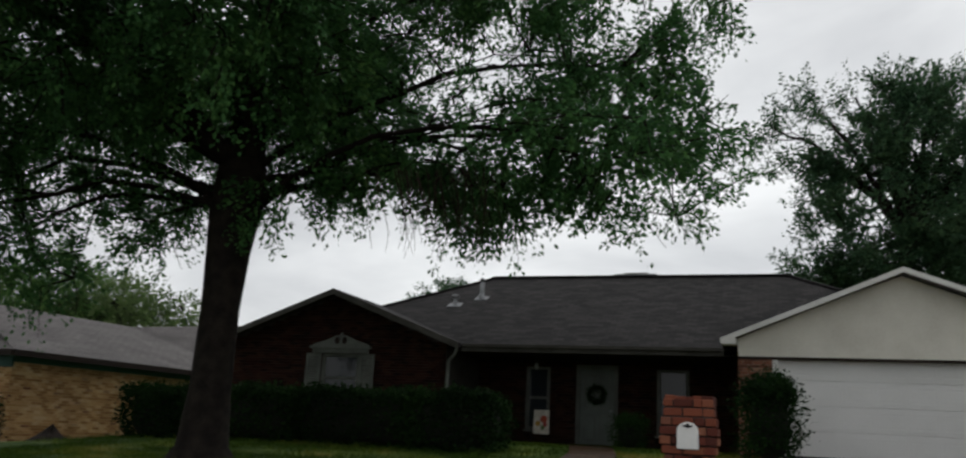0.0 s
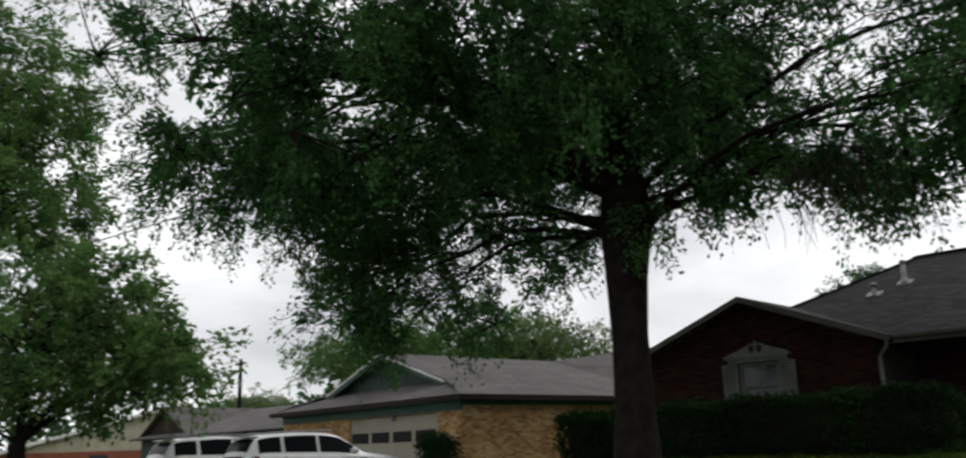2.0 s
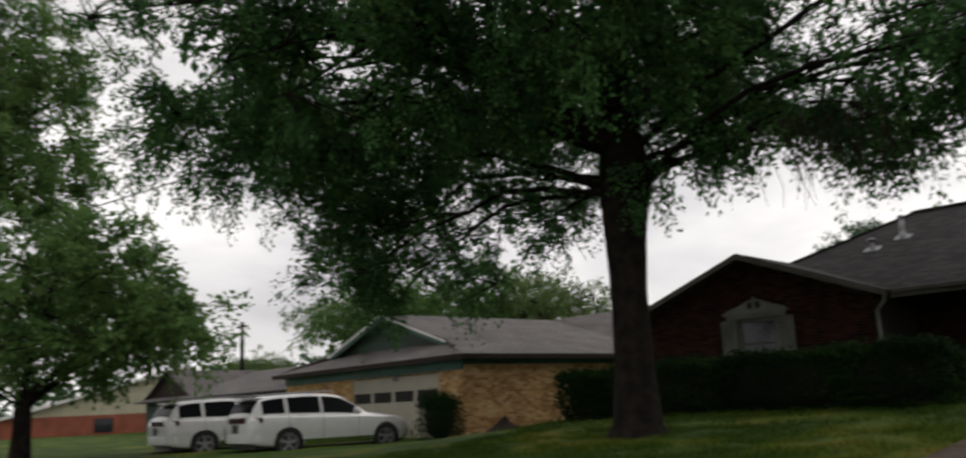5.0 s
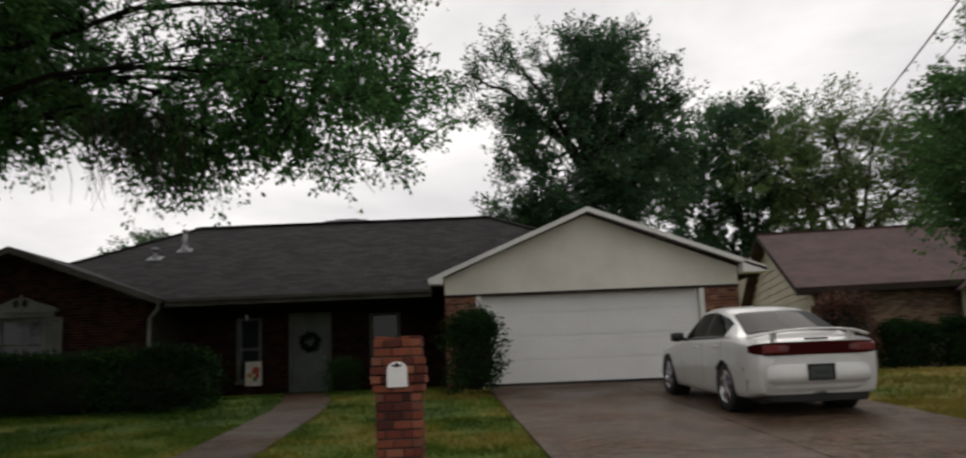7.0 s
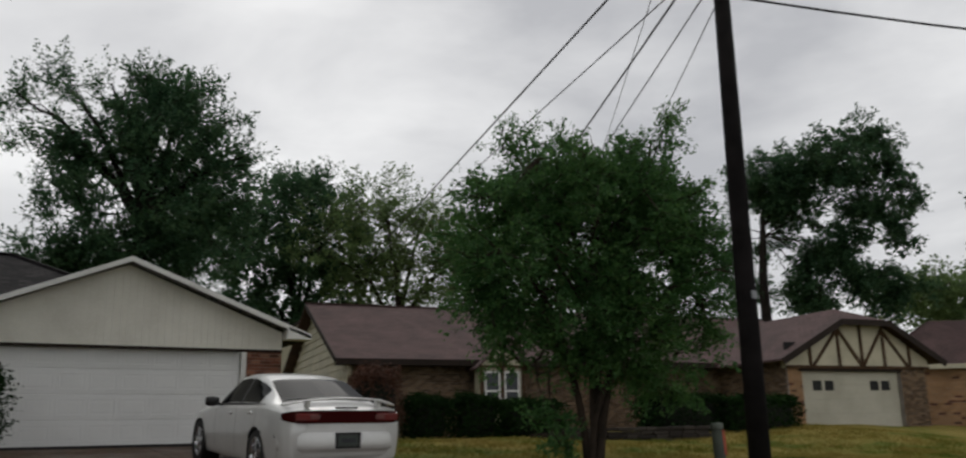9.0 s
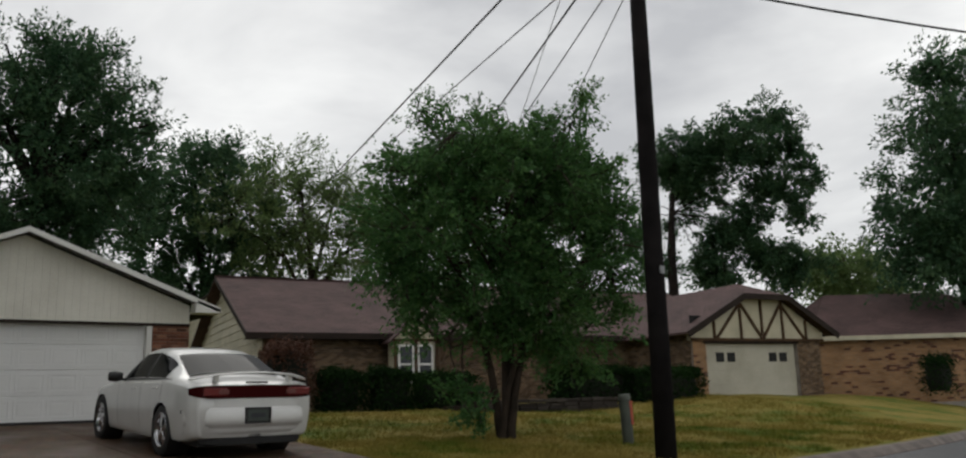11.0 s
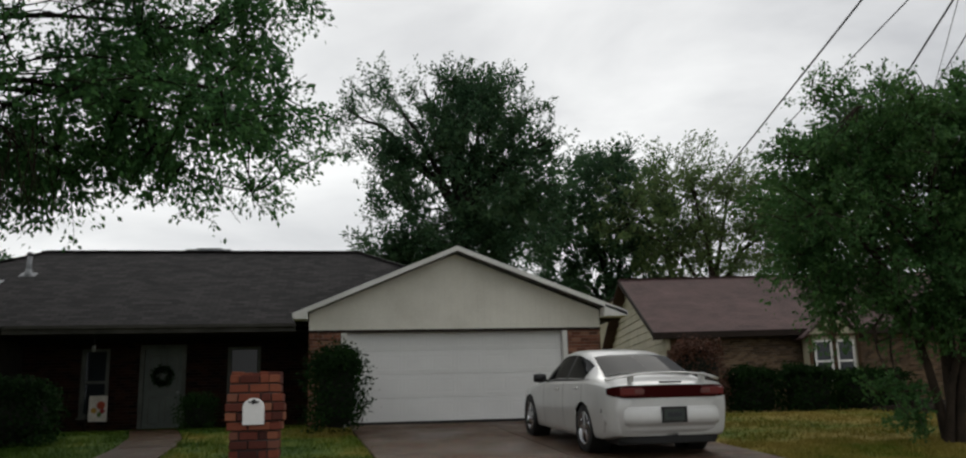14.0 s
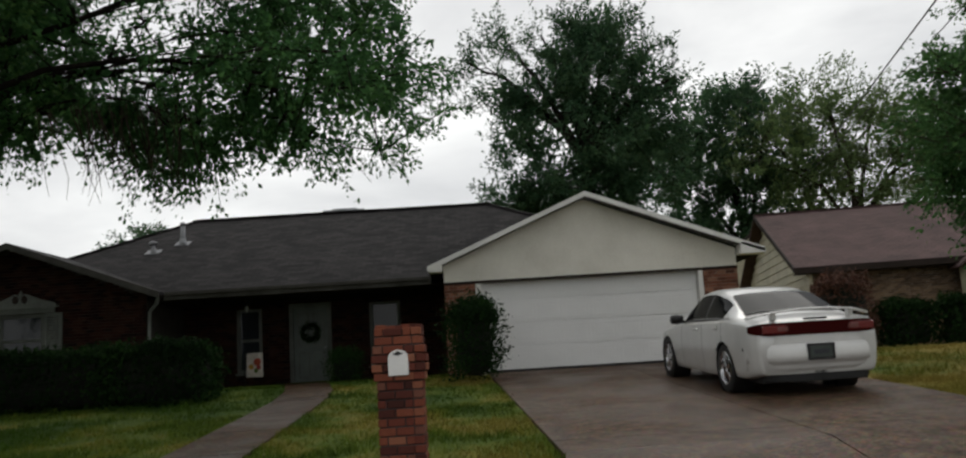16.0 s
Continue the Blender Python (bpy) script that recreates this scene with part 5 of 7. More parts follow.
tree("tall_tree", (x, y), [(0, 0, 0, 0.5), (0.1, 0, 3, 0.38), (0.2, 0, 6, 0.32), (0.3, 0, 8, 0.28)],
     [(0.2, 0, 11.0, 3.4, 3.0, 3.0), (-3.0, 0, 11.4, 1.6, 1.6, 1.4), (-1.8, 0, 8.6, 1.8, 1.6, 1.4), (3.0, 0, 11.0, 2.0, 1.8, 1.6), (0.5, 0, 14.0, 1.1, 1.1, 0.9), (-1.2, 0, 13.8, 1.1, 1.0, 0.9), (-2.7, 0, 13.3, 1.1, 1.0, 0.9), (-4.3, 0, 12.7, 0.9, 0.9, 0.8), (2.0, 0, 13.9, 1.0, 0.9, 0.9), (3.4, 0, 13.0, 1.1, 1.0, 0.9), (4.3, 0, 11.6, 0.9, 0.9, 0.8), (0.6, 0, 13.2, 2.0, 1.8, 1.2), (-2.3, 0, 6.6, 2.0, 1.7, 1.4), (2.8, 0, 9.2, 2.2, 2.0, 1.6), (1.5, 0, 7.8, 3.4, 3, 2.4), (-0.5, 0, 6.2, 2.6, 2.4, 1.6)],
     1200, 95, 0.15, M_BARK, M_FARLEAF, "tall upright tree with ragged dark green crown behind the house", 13, 0.42, gap=0.1, gapf=0.7, droop=-0.3, fill=20)
x, y = on(17.2, 46.0)
tree("tall_tree", (x, y), [(0, 0, 0, 0.35), (0.1, 0, 3, 0.28), (0.1, 0, 5, 0.24)],
     [tuple(1.25 * v for v in l) for l in ((0, 0, 8.5, 2.9, 2.6, 2.6), (0.9, 0, 10.7, 1.3, 1.3, 0.9), (1.9, 0, 9.9, 1.1, 1.1, 0.9), (-0.6, 0, 10.6, 1.0, 1, 0.8), (-2.4, 0, 7.5, 2.6, 2.2, 2.4), (2.2, 0, 6.8, 2.6, 2.2, 2.6), (-1, 0, 5.2, 3.5, 2.4, 1.8), (-1.2, 0, 3.2, 3.0, 2.0, 1.6))],
     640, 95, 0.19, M_BARK, M_FARLEAF, "mid-height dark green tree behind the houses", 14, 0.52, gap=0.12, gapf=0.7, droop=-0.2, fill=30)
x, y = on(24.0, 44)
tree("pale_tree", (x, y), [(0, 0, 0, 0.35), (0.1, 0, 3, 0.28), (0.1, 0, 5, 0.24)],
     [(0, 0, 10.2, 3.8, 3.2, 3.0), (-3.0, 0, 9.0, 2.8, 2.2, 2.6), (3.2, 0, 8.8, 3.2, 2.4, 2.6), (-0.6, 0, 11.7, 1.6, 1.6, 1.1), (1.6, 0, 11.3, 1.3, 1.3, 1.0), (0.3, 0, 7.4, 3.4, 2.4, 1.5)],
     430, 75, 0.16, M_BARKPALE, M_BRIGHTLEAF, "open-crowned lighter green tree behind the neighbouring roof", 15, 0.5, gap=0.13, gapf=0.7, droop=-0.1, fill=10)
x, y = on(31.0, 46)
tree("pale_tree", (x, y), [(0, 0, 0, 0.3), (0.1, 0, 3, 0.24), (0.1, 0, 5, 0.2)],
     [(0, 0, 8.4, 3.6, 3.0, 2.6), (3.4, 0, 8.0, 3.0, 2.4, 2.4), (-2, 0, 7, 2.4, 2, 2)],
     210, 75, 0.16, M_BARKPALE, M_BRIGHTLEAF, "lighter green tree behind the neighbouring roof", 16, 0.5, gap=0.08, gapf=0.7, droop=-0.1, fill=10)
x, y = on(48.2, 47)
crown = [(0.66 * u + 0.75 * v, -0.75 * u + 0.66 * v, h, w, w, t) for u, v, h, w, t in (
    (4.6, 0, 14.8, 1.5, 1.0), (1.6, 0, 13.0, 2.0, 1.6), (4.2, 0, 12.8, 2.2, 1.7), (6.3, 0, 12.6, 1.3, 1.5), (-0.6, 0, 12.3, 1.5, 1.3), (5.2, 0, 10.4, 2.0, 1.4), (2.2, 0.5, 10.9, 1.8, 1.1),
    (3.9, 0.5, 8.4, 1.7, 1.4), (4.8, 0.5, 6.6, 1.9, 1.4), (-1.2, 0.5, 10.2, 1.2, 0.9), (0.4, 1, 9.2, 1.2, 0.8), (6.9, 0, 10.8, 0.9, 0.7), (-0.8, 1, 6.6, 1.4, 1.2), (2.6, 1, 6.0, 1.3, 1.2), (1.2, 0.3, 11.8, 1.5, 1.2), (6.6, 0.6, 8.6, 1.3, 1.1), (6.2, 0.6, 6.2, 1.6, 1.3), (-2.0, 0.6, 8.2, 0.9, 1.2), (2.2, 0.8, 8.2, 1.4, 1.3), (1.6, 1.0, 6.2, 1.2, 1.0), (6.0, 0, 14.0, 1.1, 0.8))]
tree("tall_tree", (x, y), [(0, 0, 0, 0.4), (-0.2, 0, 3, 0.3), (-0.2, 0, 7, 0.25), (0.1, 0, 9.6, 0.17), (0.3, 0, 11, 0.12)], crown,
     950, 95, 0.175, M_BARK, M_FARLEAF, "tall dark tree with layered crown behind the timbered garage", 17, 0.42, gap=0.12, droop=0.05, fill=34)
x, y = on(65.0, 46)
tree("tall_tree", (x, y), [(0, 0, 0, 0.5), (0, 0, 3, 0.4), (0, 0, 6, 0.34)],
     [(0, 0, 9.5, 4.2, 4, 3.4), (0.5, 0, 13.5, 3.2, 3, 2.6), (-2.4, 0, 7.0, 2.4, 2.2, 2.2), (0.5, 0, 16.5, 2.0, 2, 1.5)],
     430, 95, 0.2, M_BARK, M_FARLEAF, "tall dark tree beyond the far corner", 18, 0.6, gap=0.3)
x, y = on(58.8, 62)
tree("pale_tree", (x, y), [(0, 0, 0, 0.35), (0, 0, 3, 0.3), (0, 0, 5, 0.24)],
     [(0, 0, 7.5, 4.2, 4, 2.8), (3.6, 0, 7.0, 3.5, 3, 2.5), (-3.4, 0, 8.0, 3.0, 3, 2.4)],
     260, 52, 0.26, M_BARKPALE, M_BRIGHTLEAF, "pale green tree in the distance", 19, 0.65, gap=0.2)
x, y = on(-21.6, 48)
tree("pale_tree", (x, y), [(0, 0, 0, 0.25), (0, 0, 3, 0.2), (0, 0, 5.5, 0.16)],
     [(0, 0, 8.0, 1.7, 1.5, 1.3), (0.8, 0, 7.0, 1.4, 1.2, 1.0)],
     120, 70, 0.18, M_BARKPALE, M_FARLEAF, "small tree top behind the roof", 20, 0.5, gap=0.2)
x, y = on(-73.4, 27)
tree("round_tree", (x, y), [(0, 0, 0, 0.3), (0, 0, 0.8, 0.24), (0, 0, 1.5, 0.22)],
     [(0, 0, 4.0, 3.9, 3.9, 2.2), (2.0, 2.6, 3.7, 2.3, 2.3, 1.4), (-2, -2.4, 3.2, 2.8, 2.8, 2.0), (0.5, 1, 6.1, 2.4, 2.4, 1.2), (-1.0, -4.6, 2.6, 2.2, 2.4, 1.8), (1.0, 4.0, 3.6, 1.3, 1.5, 1.0)],
     820, 90, 0.165, M_BARK, M_MIDLEAF, "low round-crowned green tree by the street", 21, 0.42, gap=0.12, droop=0.25, fill=16)
x, y = on(-80.0, 36)
tree("tall_tree", (x, y), [(0, 0, 0, 0.5), (0, 0, 4, 0.4), (0.2, 0, 7, 0.34)],
     [(0, 1.5, 11.5, 4.5, 4.5, 3.5), (1.5, 4.0, 10.0, 2.8, 2.8, 2.4), (0, 2.5, 15.5, 3.8, 4, 3), (1, 4.5, 13.5, 2.2, 2.2, 1.6), (0, -2, 9, 4, 4, 3), (0, 0.5, 18.5, 2.8, 3, 2)],
     900, 95, 0.175, M_BARK, M_MIDLEAF, "tall open-branched green tree beside the street", 22, 0.5, gap=0.16, droop=0.15, fill=8)
for i, (az, d, h, w, m) in enumerate(((-41.5, 44, 7.4, 4.0, M_BRIGHTLEAF), (-47.0, 46, 8.8, 4.6, M_MIDLEAF), (-53, 50, 8.4, 4.4, M_MIDLEAF), (-60.5, 80, 6.6, 4.0, M_BRIGHTLEAF))):
    x, y = on(az, d)
    tree("background_tree", (x, y), [(0, 0, 0, 0.3), (0, 0, 2, 0.25), (0, 0, 3, 0.2)], [(0, 0, h * 0.68, w, w, h * 0.3), (w * 0.5, 0, h * 0.55, w * 0.6, w * 0.6, h * 0.25), (-w * 0.5, 0, h * 0.6, w * 0.6, w * 0.6, h * 0.25)],
         260, 85, 0.19, M_BARK, m, "green tree behind the tan brick house", 30 + i, 0.6, gap=0.2)


def hedge(name, boxes, material, n, leaf, label, seed, category="hedge", ragged=0.06, square=6.0):
    """A clipped hedge: a core painted dark as inner shade, under a skin of leaves."""
    rng = np.random.default_rng(seed)
    x0 = sum(0.5 * (b[0] + b[1]) for b in boxes) / len(boxes)
    y0 = sum(0.5 * (b[2] + b[3]) for b in boxes) / len(boxes)
    ob = thing(name, pose(x0, y0, land1(x0, y0)), label, category)
    core, pts = Geo(), []
    area = [((b[1] - b[0]) + (b[3] - b[2])) * (b[5] - b[4]) for b in boxes]
    for b, a in zip(boxes, area):
        xa, xb, ya, yb, za, zb = b[0] - x0, b[1] - x0, b[2] - y0, b[3] - y0, b[4] - land1(x0, y0), b[5] - land1(x0, y0)
        cx, cy, cz, hx, hy, hz = (xa + xb) / 2, (ya + yb) / 2, (za + zb) / 2, (xb - xa) / 2, (yb - ya) / 2, (zb - za) / 2
        m = int(n * a / sum(area))
        d = rng.uniform(-1, 1, (m, 3))
        k = rng.integers(0, 3, m)
        k = np.where(rng.uniform(size=m) < 0.35, 2, k)
        sg = np.where(rng.uniform(size=m) < 0.5, -1.0, 1.0)
        sg = np.where(k == 2, 1.0, sg)
        d[np.arange(m), k] = sg
        r = (np.abs(d) ** square).sum(1) ** (1 / square)
        d = d / r[:, None]
        p = d * np.array([hx, hy, hz])
        bump = np.array([noise.noise(Vector(q + np.array([cx, cy, cz])) * 2.2) for q in p])
        p = p * (1 + 0.10 * bump[:, None] / max(hx, 0.5)) + rng.normal(size=(m, 3)) * ragged + d * (bump * 0.1 - rng.uniform(0, 0.16, m))[:, None]
        pts.append(p + np.array([cx, cy, cz]))
        nu, nv = 14, 8
        base = len(core.v)
        for i in range(nv + 1):
            ph = -math.pi / 2 + math.pi * i / nv
            for j in range(nu):
                th = 2 * math.pi * j / nu
                q = np.array([math.cos(ph) * math.cos(th), math.cos(ph) * math.sin(th), math.sin(ph)])
                q = q / ((np.abs(q) ** square).sum() ** (1 / square))
                core.v.append((cx + q[0] * (hx - 0.17), cy + q[1] * (hy - 0.17), cz + q[2] * (hz - 0.14)))
        for i in range(nv):
            for j in range(nu):
                core.f.append((base + i * nu + j, base + i * nu + (j + 1) % nu, base + (i + 1) * nu + (j + 1) % nu, base + (i + 1) * nu + j))
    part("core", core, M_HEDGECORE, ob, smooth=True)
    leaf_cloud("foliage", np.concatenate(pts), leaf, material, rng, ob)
    return ob


# near-black core colour stands for the shade between the leaves
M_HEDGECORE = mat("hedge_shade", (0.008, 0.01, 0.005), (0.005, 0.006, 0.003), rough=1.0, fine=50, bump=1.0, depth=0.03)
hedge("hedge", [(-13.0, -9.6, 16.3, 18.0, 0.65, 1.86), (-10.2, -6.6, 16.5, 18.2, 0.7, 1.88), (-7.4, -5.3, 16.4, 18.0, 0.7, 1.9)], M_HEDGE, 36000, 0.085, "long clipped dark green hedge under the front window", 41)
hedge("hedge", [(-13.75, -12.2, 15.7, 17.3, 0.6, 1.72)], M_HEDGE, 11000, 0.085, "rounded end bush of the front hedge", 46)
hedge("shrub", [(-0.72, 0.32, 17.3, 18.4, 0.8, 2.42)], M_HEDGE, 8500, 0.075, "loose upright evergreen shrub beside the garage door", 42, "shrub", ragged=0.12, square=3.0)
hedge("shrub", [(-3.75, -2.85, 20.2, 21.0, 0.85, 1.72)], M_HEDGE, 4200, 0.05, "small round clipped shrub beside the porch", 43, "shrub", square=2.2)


# ---- vehicles ----
def paint(name, c, metal=0.0, rough=0.35):
    m, nt, b = base_mat(name)
    b.inputs["Base Color"].default_value = (*c, 1)
    b.inputs["Metallic"].default_value, b.inputs["Roughness"].default_value = metal, rough
    b.inputs["Coat Weight"].default_value, b.inputs["Coat Roughness"].default_value = 0.8, 0.05
    geo = nt.nodes.new("ShaderNodeNewGeometry")
    n = nt.nodes.new("ShaderNodeTexNoise")
    n.inputs["Scale"].default_value, n.inputs["Detail"].default_value = 3.0, 6
    link(nt, geo.outputs["Position"], n.inputs["Vector"])
    mx = nt.nodes.new("ShaderNodeMixRGB")
    mx.blend_type = 'MULTIPLY'
    mx.inputs[0].default_value = 0.25
    mx.inputs[1].default_value = (*c, 1)
    link(nt, n.outputs[0], mx.inputs[2])
    link(nt, mx.outputs[0], b.inputs["Base Color"])
    return m


M_SILVER = paint("pearl_white_paint", (0.66, 0.66, 0.64), 0.1, 0.35)
M_CARWHITE = paint("white_car_paint", (0.72, 0.72, 0.72), 0.0, 0.3)
M_TINT = glass_mat("tinted_car_glass", (0.008, 0.009, 0.01), 0.04)
M_TINT.node_tree.nodes["Principled BSDF"].inputs["IOR"].default_value = 1.13
M_TYRE = mat("tyre_rubber", (0.018, 0.018, 0.018), rough=0.85, fine=60)
M_CHROME = mat("chrome", (0.62, 0.62, 0.64), (0.5, 0.5, 0.52), rough=0.12, metal=1.0, bump=0)
M_REDLENS = glass_mat("dark_red_lens", (0.034, 0.003, 0.003), 0.2)
M_REDLENS.node_tree.nodes["Principled BSDF"].inputs["IOR"].default_value = 1.2
M_REDLAMP = paint("red_lamp_lens", (0.13, 0.008, 0.007), 0.0, 0.15)
M_CLEARLENS = paint("pale_lens", (0.13, 0.035, 0.032), 0.0, 0.15)
M_PLATE = mat("plate_face", (0.05, 0.062, 0.055), rough=0.5, bump=0)
M_BAR = mat("plate_bar", (0.03, 0.035, 0.04), rough=0.5, bump=0)


def smooth_interp(ys, table, w=0.06):
    tx, tv = [a for a, _ in table], [b for _, b in table]
    return sum(np.interp(ys + o * w, tx, tv) for o in (-1, -0.5, 0, 0.5, 1)) / 5


class CarShape:
    """A lofted body: y runs forward from the rear axle, the section runs from the sill (0) over the side to the roof's centre (10)."""

    def __init__(self, top, half, belt, roofw, bottom, wheel_r):
        self.t = (top, half, belt, roofw, bottom)
        self.wr = wheel_r

    def section(self, y):
        y = np.atleast_1d(np.asarray(y, float))
        zt, w, zb, wr, z0 = (smooth_interp(y, t) for t in self.t)
        zb = np.minimum(zb, zt - 0.05)
        rows = [(0 * w, z0), (w * 0.84, z0), (w * 0.955, z0 + 0.07), (w, 0.5 * (z0 + zb) + 0.02), (w * 0.992, zb - 0.13), (w * 0.975, zb - 0.02), (w * 0.93, zb + 0.012),
                (w * 0.93 + (wr - w * 0.93) * 0.5, zb + 0.012 + (zt - 0.05 - zb) * 0.55), (wr, zt - 0.045), (wr * 0.62, zt - 0.01), (0 * w, zt)]
        return np.array(rows)

    def at(self, y, s):
        sec = self.section(y)[:, :, 0] if np.ndim(y) == 0 else self.section(y)
        i = np.clip(np.floor(s).astype(int) if np.ndim(s) else int(s), 0, 9)
        f = s - i
        p = lambda k: sec[np.clip(k, 0, 10)]
        a, b, c, d = p(i - 1), p(i), p(i + 1), p(i + 2)
        lin = b + (c - b) * f
        cr = 0.5 * (2 * b + (c - a) * f + (2 * a - 5 * b + 4 * c - d) * f * f + (3 * b - a - 3 * c + d) * f ** 3)
        return 0.4 * lin + 0.6 * cr

    def patch(self, y0, y1, s0, s1, lift, ny=14, ns=8, mirror=1, inset=None):
        g = Geo()
        for y in np.linspace(y0, y1, ny):
            for s in np.linspace(s0, s1, ns):
                x, z = self.at(float(y), float(s))
                x1, z1 = self.at(float(y), float(min(10, s + 0.05)))
                x2, z2 = self.at(float(y), float(s - 0.05))
                tx, tz = x1 - x2, z1 - z2
                L = math.hypot(tx, tz) or 1
                nx, nz = tz / L, -tx / L
                if nx < 0 and nz < 0:
                    nx, nz = -nx, -nz
                g.v.append((mirror * (x + abs(nx) * lift), y, z + abs(nz) * lift))
        for i in range(ny - 1):
            for j in range(ns - 1):
                g.f.append((i * ns + j, i * ns + j + 1, (i + 1) * ns + j + 1, (i + 1) * ns + j))
        return g

    def body(self, y0, y1, axles, ny=100):
        ys = np.linspace(y0, y1, ny)
        ss = np.concatenate([np.linspace(0, 1, 3)[:-1], np.linspace(1, 6, 31)[:-1], np.linspace(6, 10, 17)])
        g = Geo()
        k = 2 * len(ss) - 1
        for y in ys:
            row = [self.at(float(y), float(s)) for s in ss]
            g.v += [(x, y, z) for x, z in row] + [(-x, y, z) for x, z in row[-2::-1]]
        R = self.wr + 0.035
        for i, p in enumerate(g.v):
            for ax in axles:
                dy, dz = p[1] - ax, p[2] - self.wr
                d = math.hypot(dy, dz)
                if abs(p[0]) > 0.5 and R - 0.035 < d < R + 0.03:
                    g.v[i] = (p[0], ax + dy * R / d, self.wr + dz * R / d)
        for i in range(ny - 1):
            for j in range(k - 1):
                q = (i * k + j, i * k + j + 1, (i + 1) * k + j + 1, (i + 1) * k + j)
                c = [sum(g.v[n][m] for n in q) / 4 for m in range(3)]
                if abs(c[0]) > 0.55 and any(math.hypot(c[1] - ax, c[2] - self.wr) < R for ax in axles) and c[2] < 0.9:
                    continue
                g.f.append(q)
        for r in (0, ny - 1):
            f = tuple(r * k + j for j in range(k - 1))
            g.f.append(f if r == 0 else f[::-1])
        return g


def bent_strip(wide, z0, z1, y, bow, thick=0.03, n=21, power=4.0, taper=0.0):
    """A bar across the tail that wraps forward at its ends."""
    g = Geo()
    for x in np.linspace(-wide, wide, n):
        t = abs(x / wide)
        yy = y + bow * t ** power
        h = taper * t ** power
        g.v += [(x, yy, z0 + h), (x, yy, z1 - h), (x * 0.985, yy + thick, z1 - h), (x * 0.985, yy + thick, z0 + h)]
    for i in range(n - 1):
        for j in range(4):
            g.f.append((i * 4 + j, i * 4 + (j + 1) % 4, (i + 1) * 4 + (j + 1) % 4, (i + 1) * 4 + j))
    g.f += [(0, 1, 2, 3), tuple((n - 1) * 4 + j for j in (3, 2, 1, 0))]
    return g


def bent_profile(wide, prof, y, bow, n=61, power=8.0):
    """A bumper skin: the profile of (height, set-back) swept across the tail and wrapped forward at its ends."""
    g, k = Geo(), len(prof)
    for x in np.linspace(-wide, wide, n):
        t = abs(x / wide)
        for z, d in prof:
            g.v.append((x * (1 - 0.35 * d), y + bow * t ** power + d, z))
    for i in range(n - 1):
        for j in range(k - 1):
            g.f.append((i * k + j, i * k + j + 1, (i + 1) * k + j + 1, (i + 1) * k + j))
        g.f.append((i * k, (i + 1) * k, (i + 1) * k + k - 1, i * k + k - 1))
    return g


def add_wheels(car, axles, track, r, rim, spokes=5):
    for ax in axles:
        for sg in (-1, 1):
            x = sg * track / 2
            w = part("wheel", Geo().lathe([(r * 0.62, -0.1), (r * 0.93, -0.11), (r, -0.08), (r, 0.08), (r * 0.93, 0.11), (r * 0.62, 0.1), (r * 0.62, -0.1)], 32, (x, ax, r), "x"), M_TYRE, car, "black tyre", smooth=True)
            out = x + sg * 0.07
            part("rim", Geo().lathe([(r * 0.68, 0.035 * sg), (r * 0.64, 0.045 * sg), (r * 0.6, 0.0), (r * 0.58, -0.05 * sg)], 32, (out, ax, r), "x"), rim, w, smooth=True)
            part("brake_disc", Geo().lathe([(r * 0.6, 0.0), (0.001, 0.0)], 24, (x, ax, r), "x"), M_BLACK, w)
            for k in range(spokes):
                a = 2 * math.pi * k / spokes + 0.3
                d = (math.cos(a), math.sin(a))
                part("spoke", Geo().beam((out + sg * 0.02, ax + d[0] * 0.04, r + d[1] * 0.04), (out + sg * 0.01, ax + d[0] * r * 0.62, r + d[1] * r * 0.62), 0.075, 0.03, (1, 0, 0)), rim, w, bevel=0.006)
            part("hub_cap", Geo().lathe([(0.06, 0.0), (0.05, 0.03 * sg), (0.001, 0.035 * sg)], 14, (out, ax, r), "x"), rim, w, smooth=True)
            part("arch_liner", Geo().lathe([(r + 0.03, -0.22 * sg + 0.0), (r + 0.03, 0.085 * sg)], 28, (x + sg * 0.02, ax, r), "x"), M_BLACK, car)


def plate(car, y, z):
    p = part("number_plate", Geo().box(-0.155, 0.155, y - 0.012, y, z - 0.08, z + 0.08), M_PLATE, car, "dark number plate in a black surround", bevel=0.004)
    part("plate_surround", frame_ring(-0.19, 0.19, z - 0.11, z + 0.11, y - 0.016, y + 0.02, 0.03), M_BLACK, p)
    part("plate_bar", Geo().box(-0.11, 0.11, y - 0.016, y - 0.012, z - 0.03, z + 0.03), M_BAR, p)


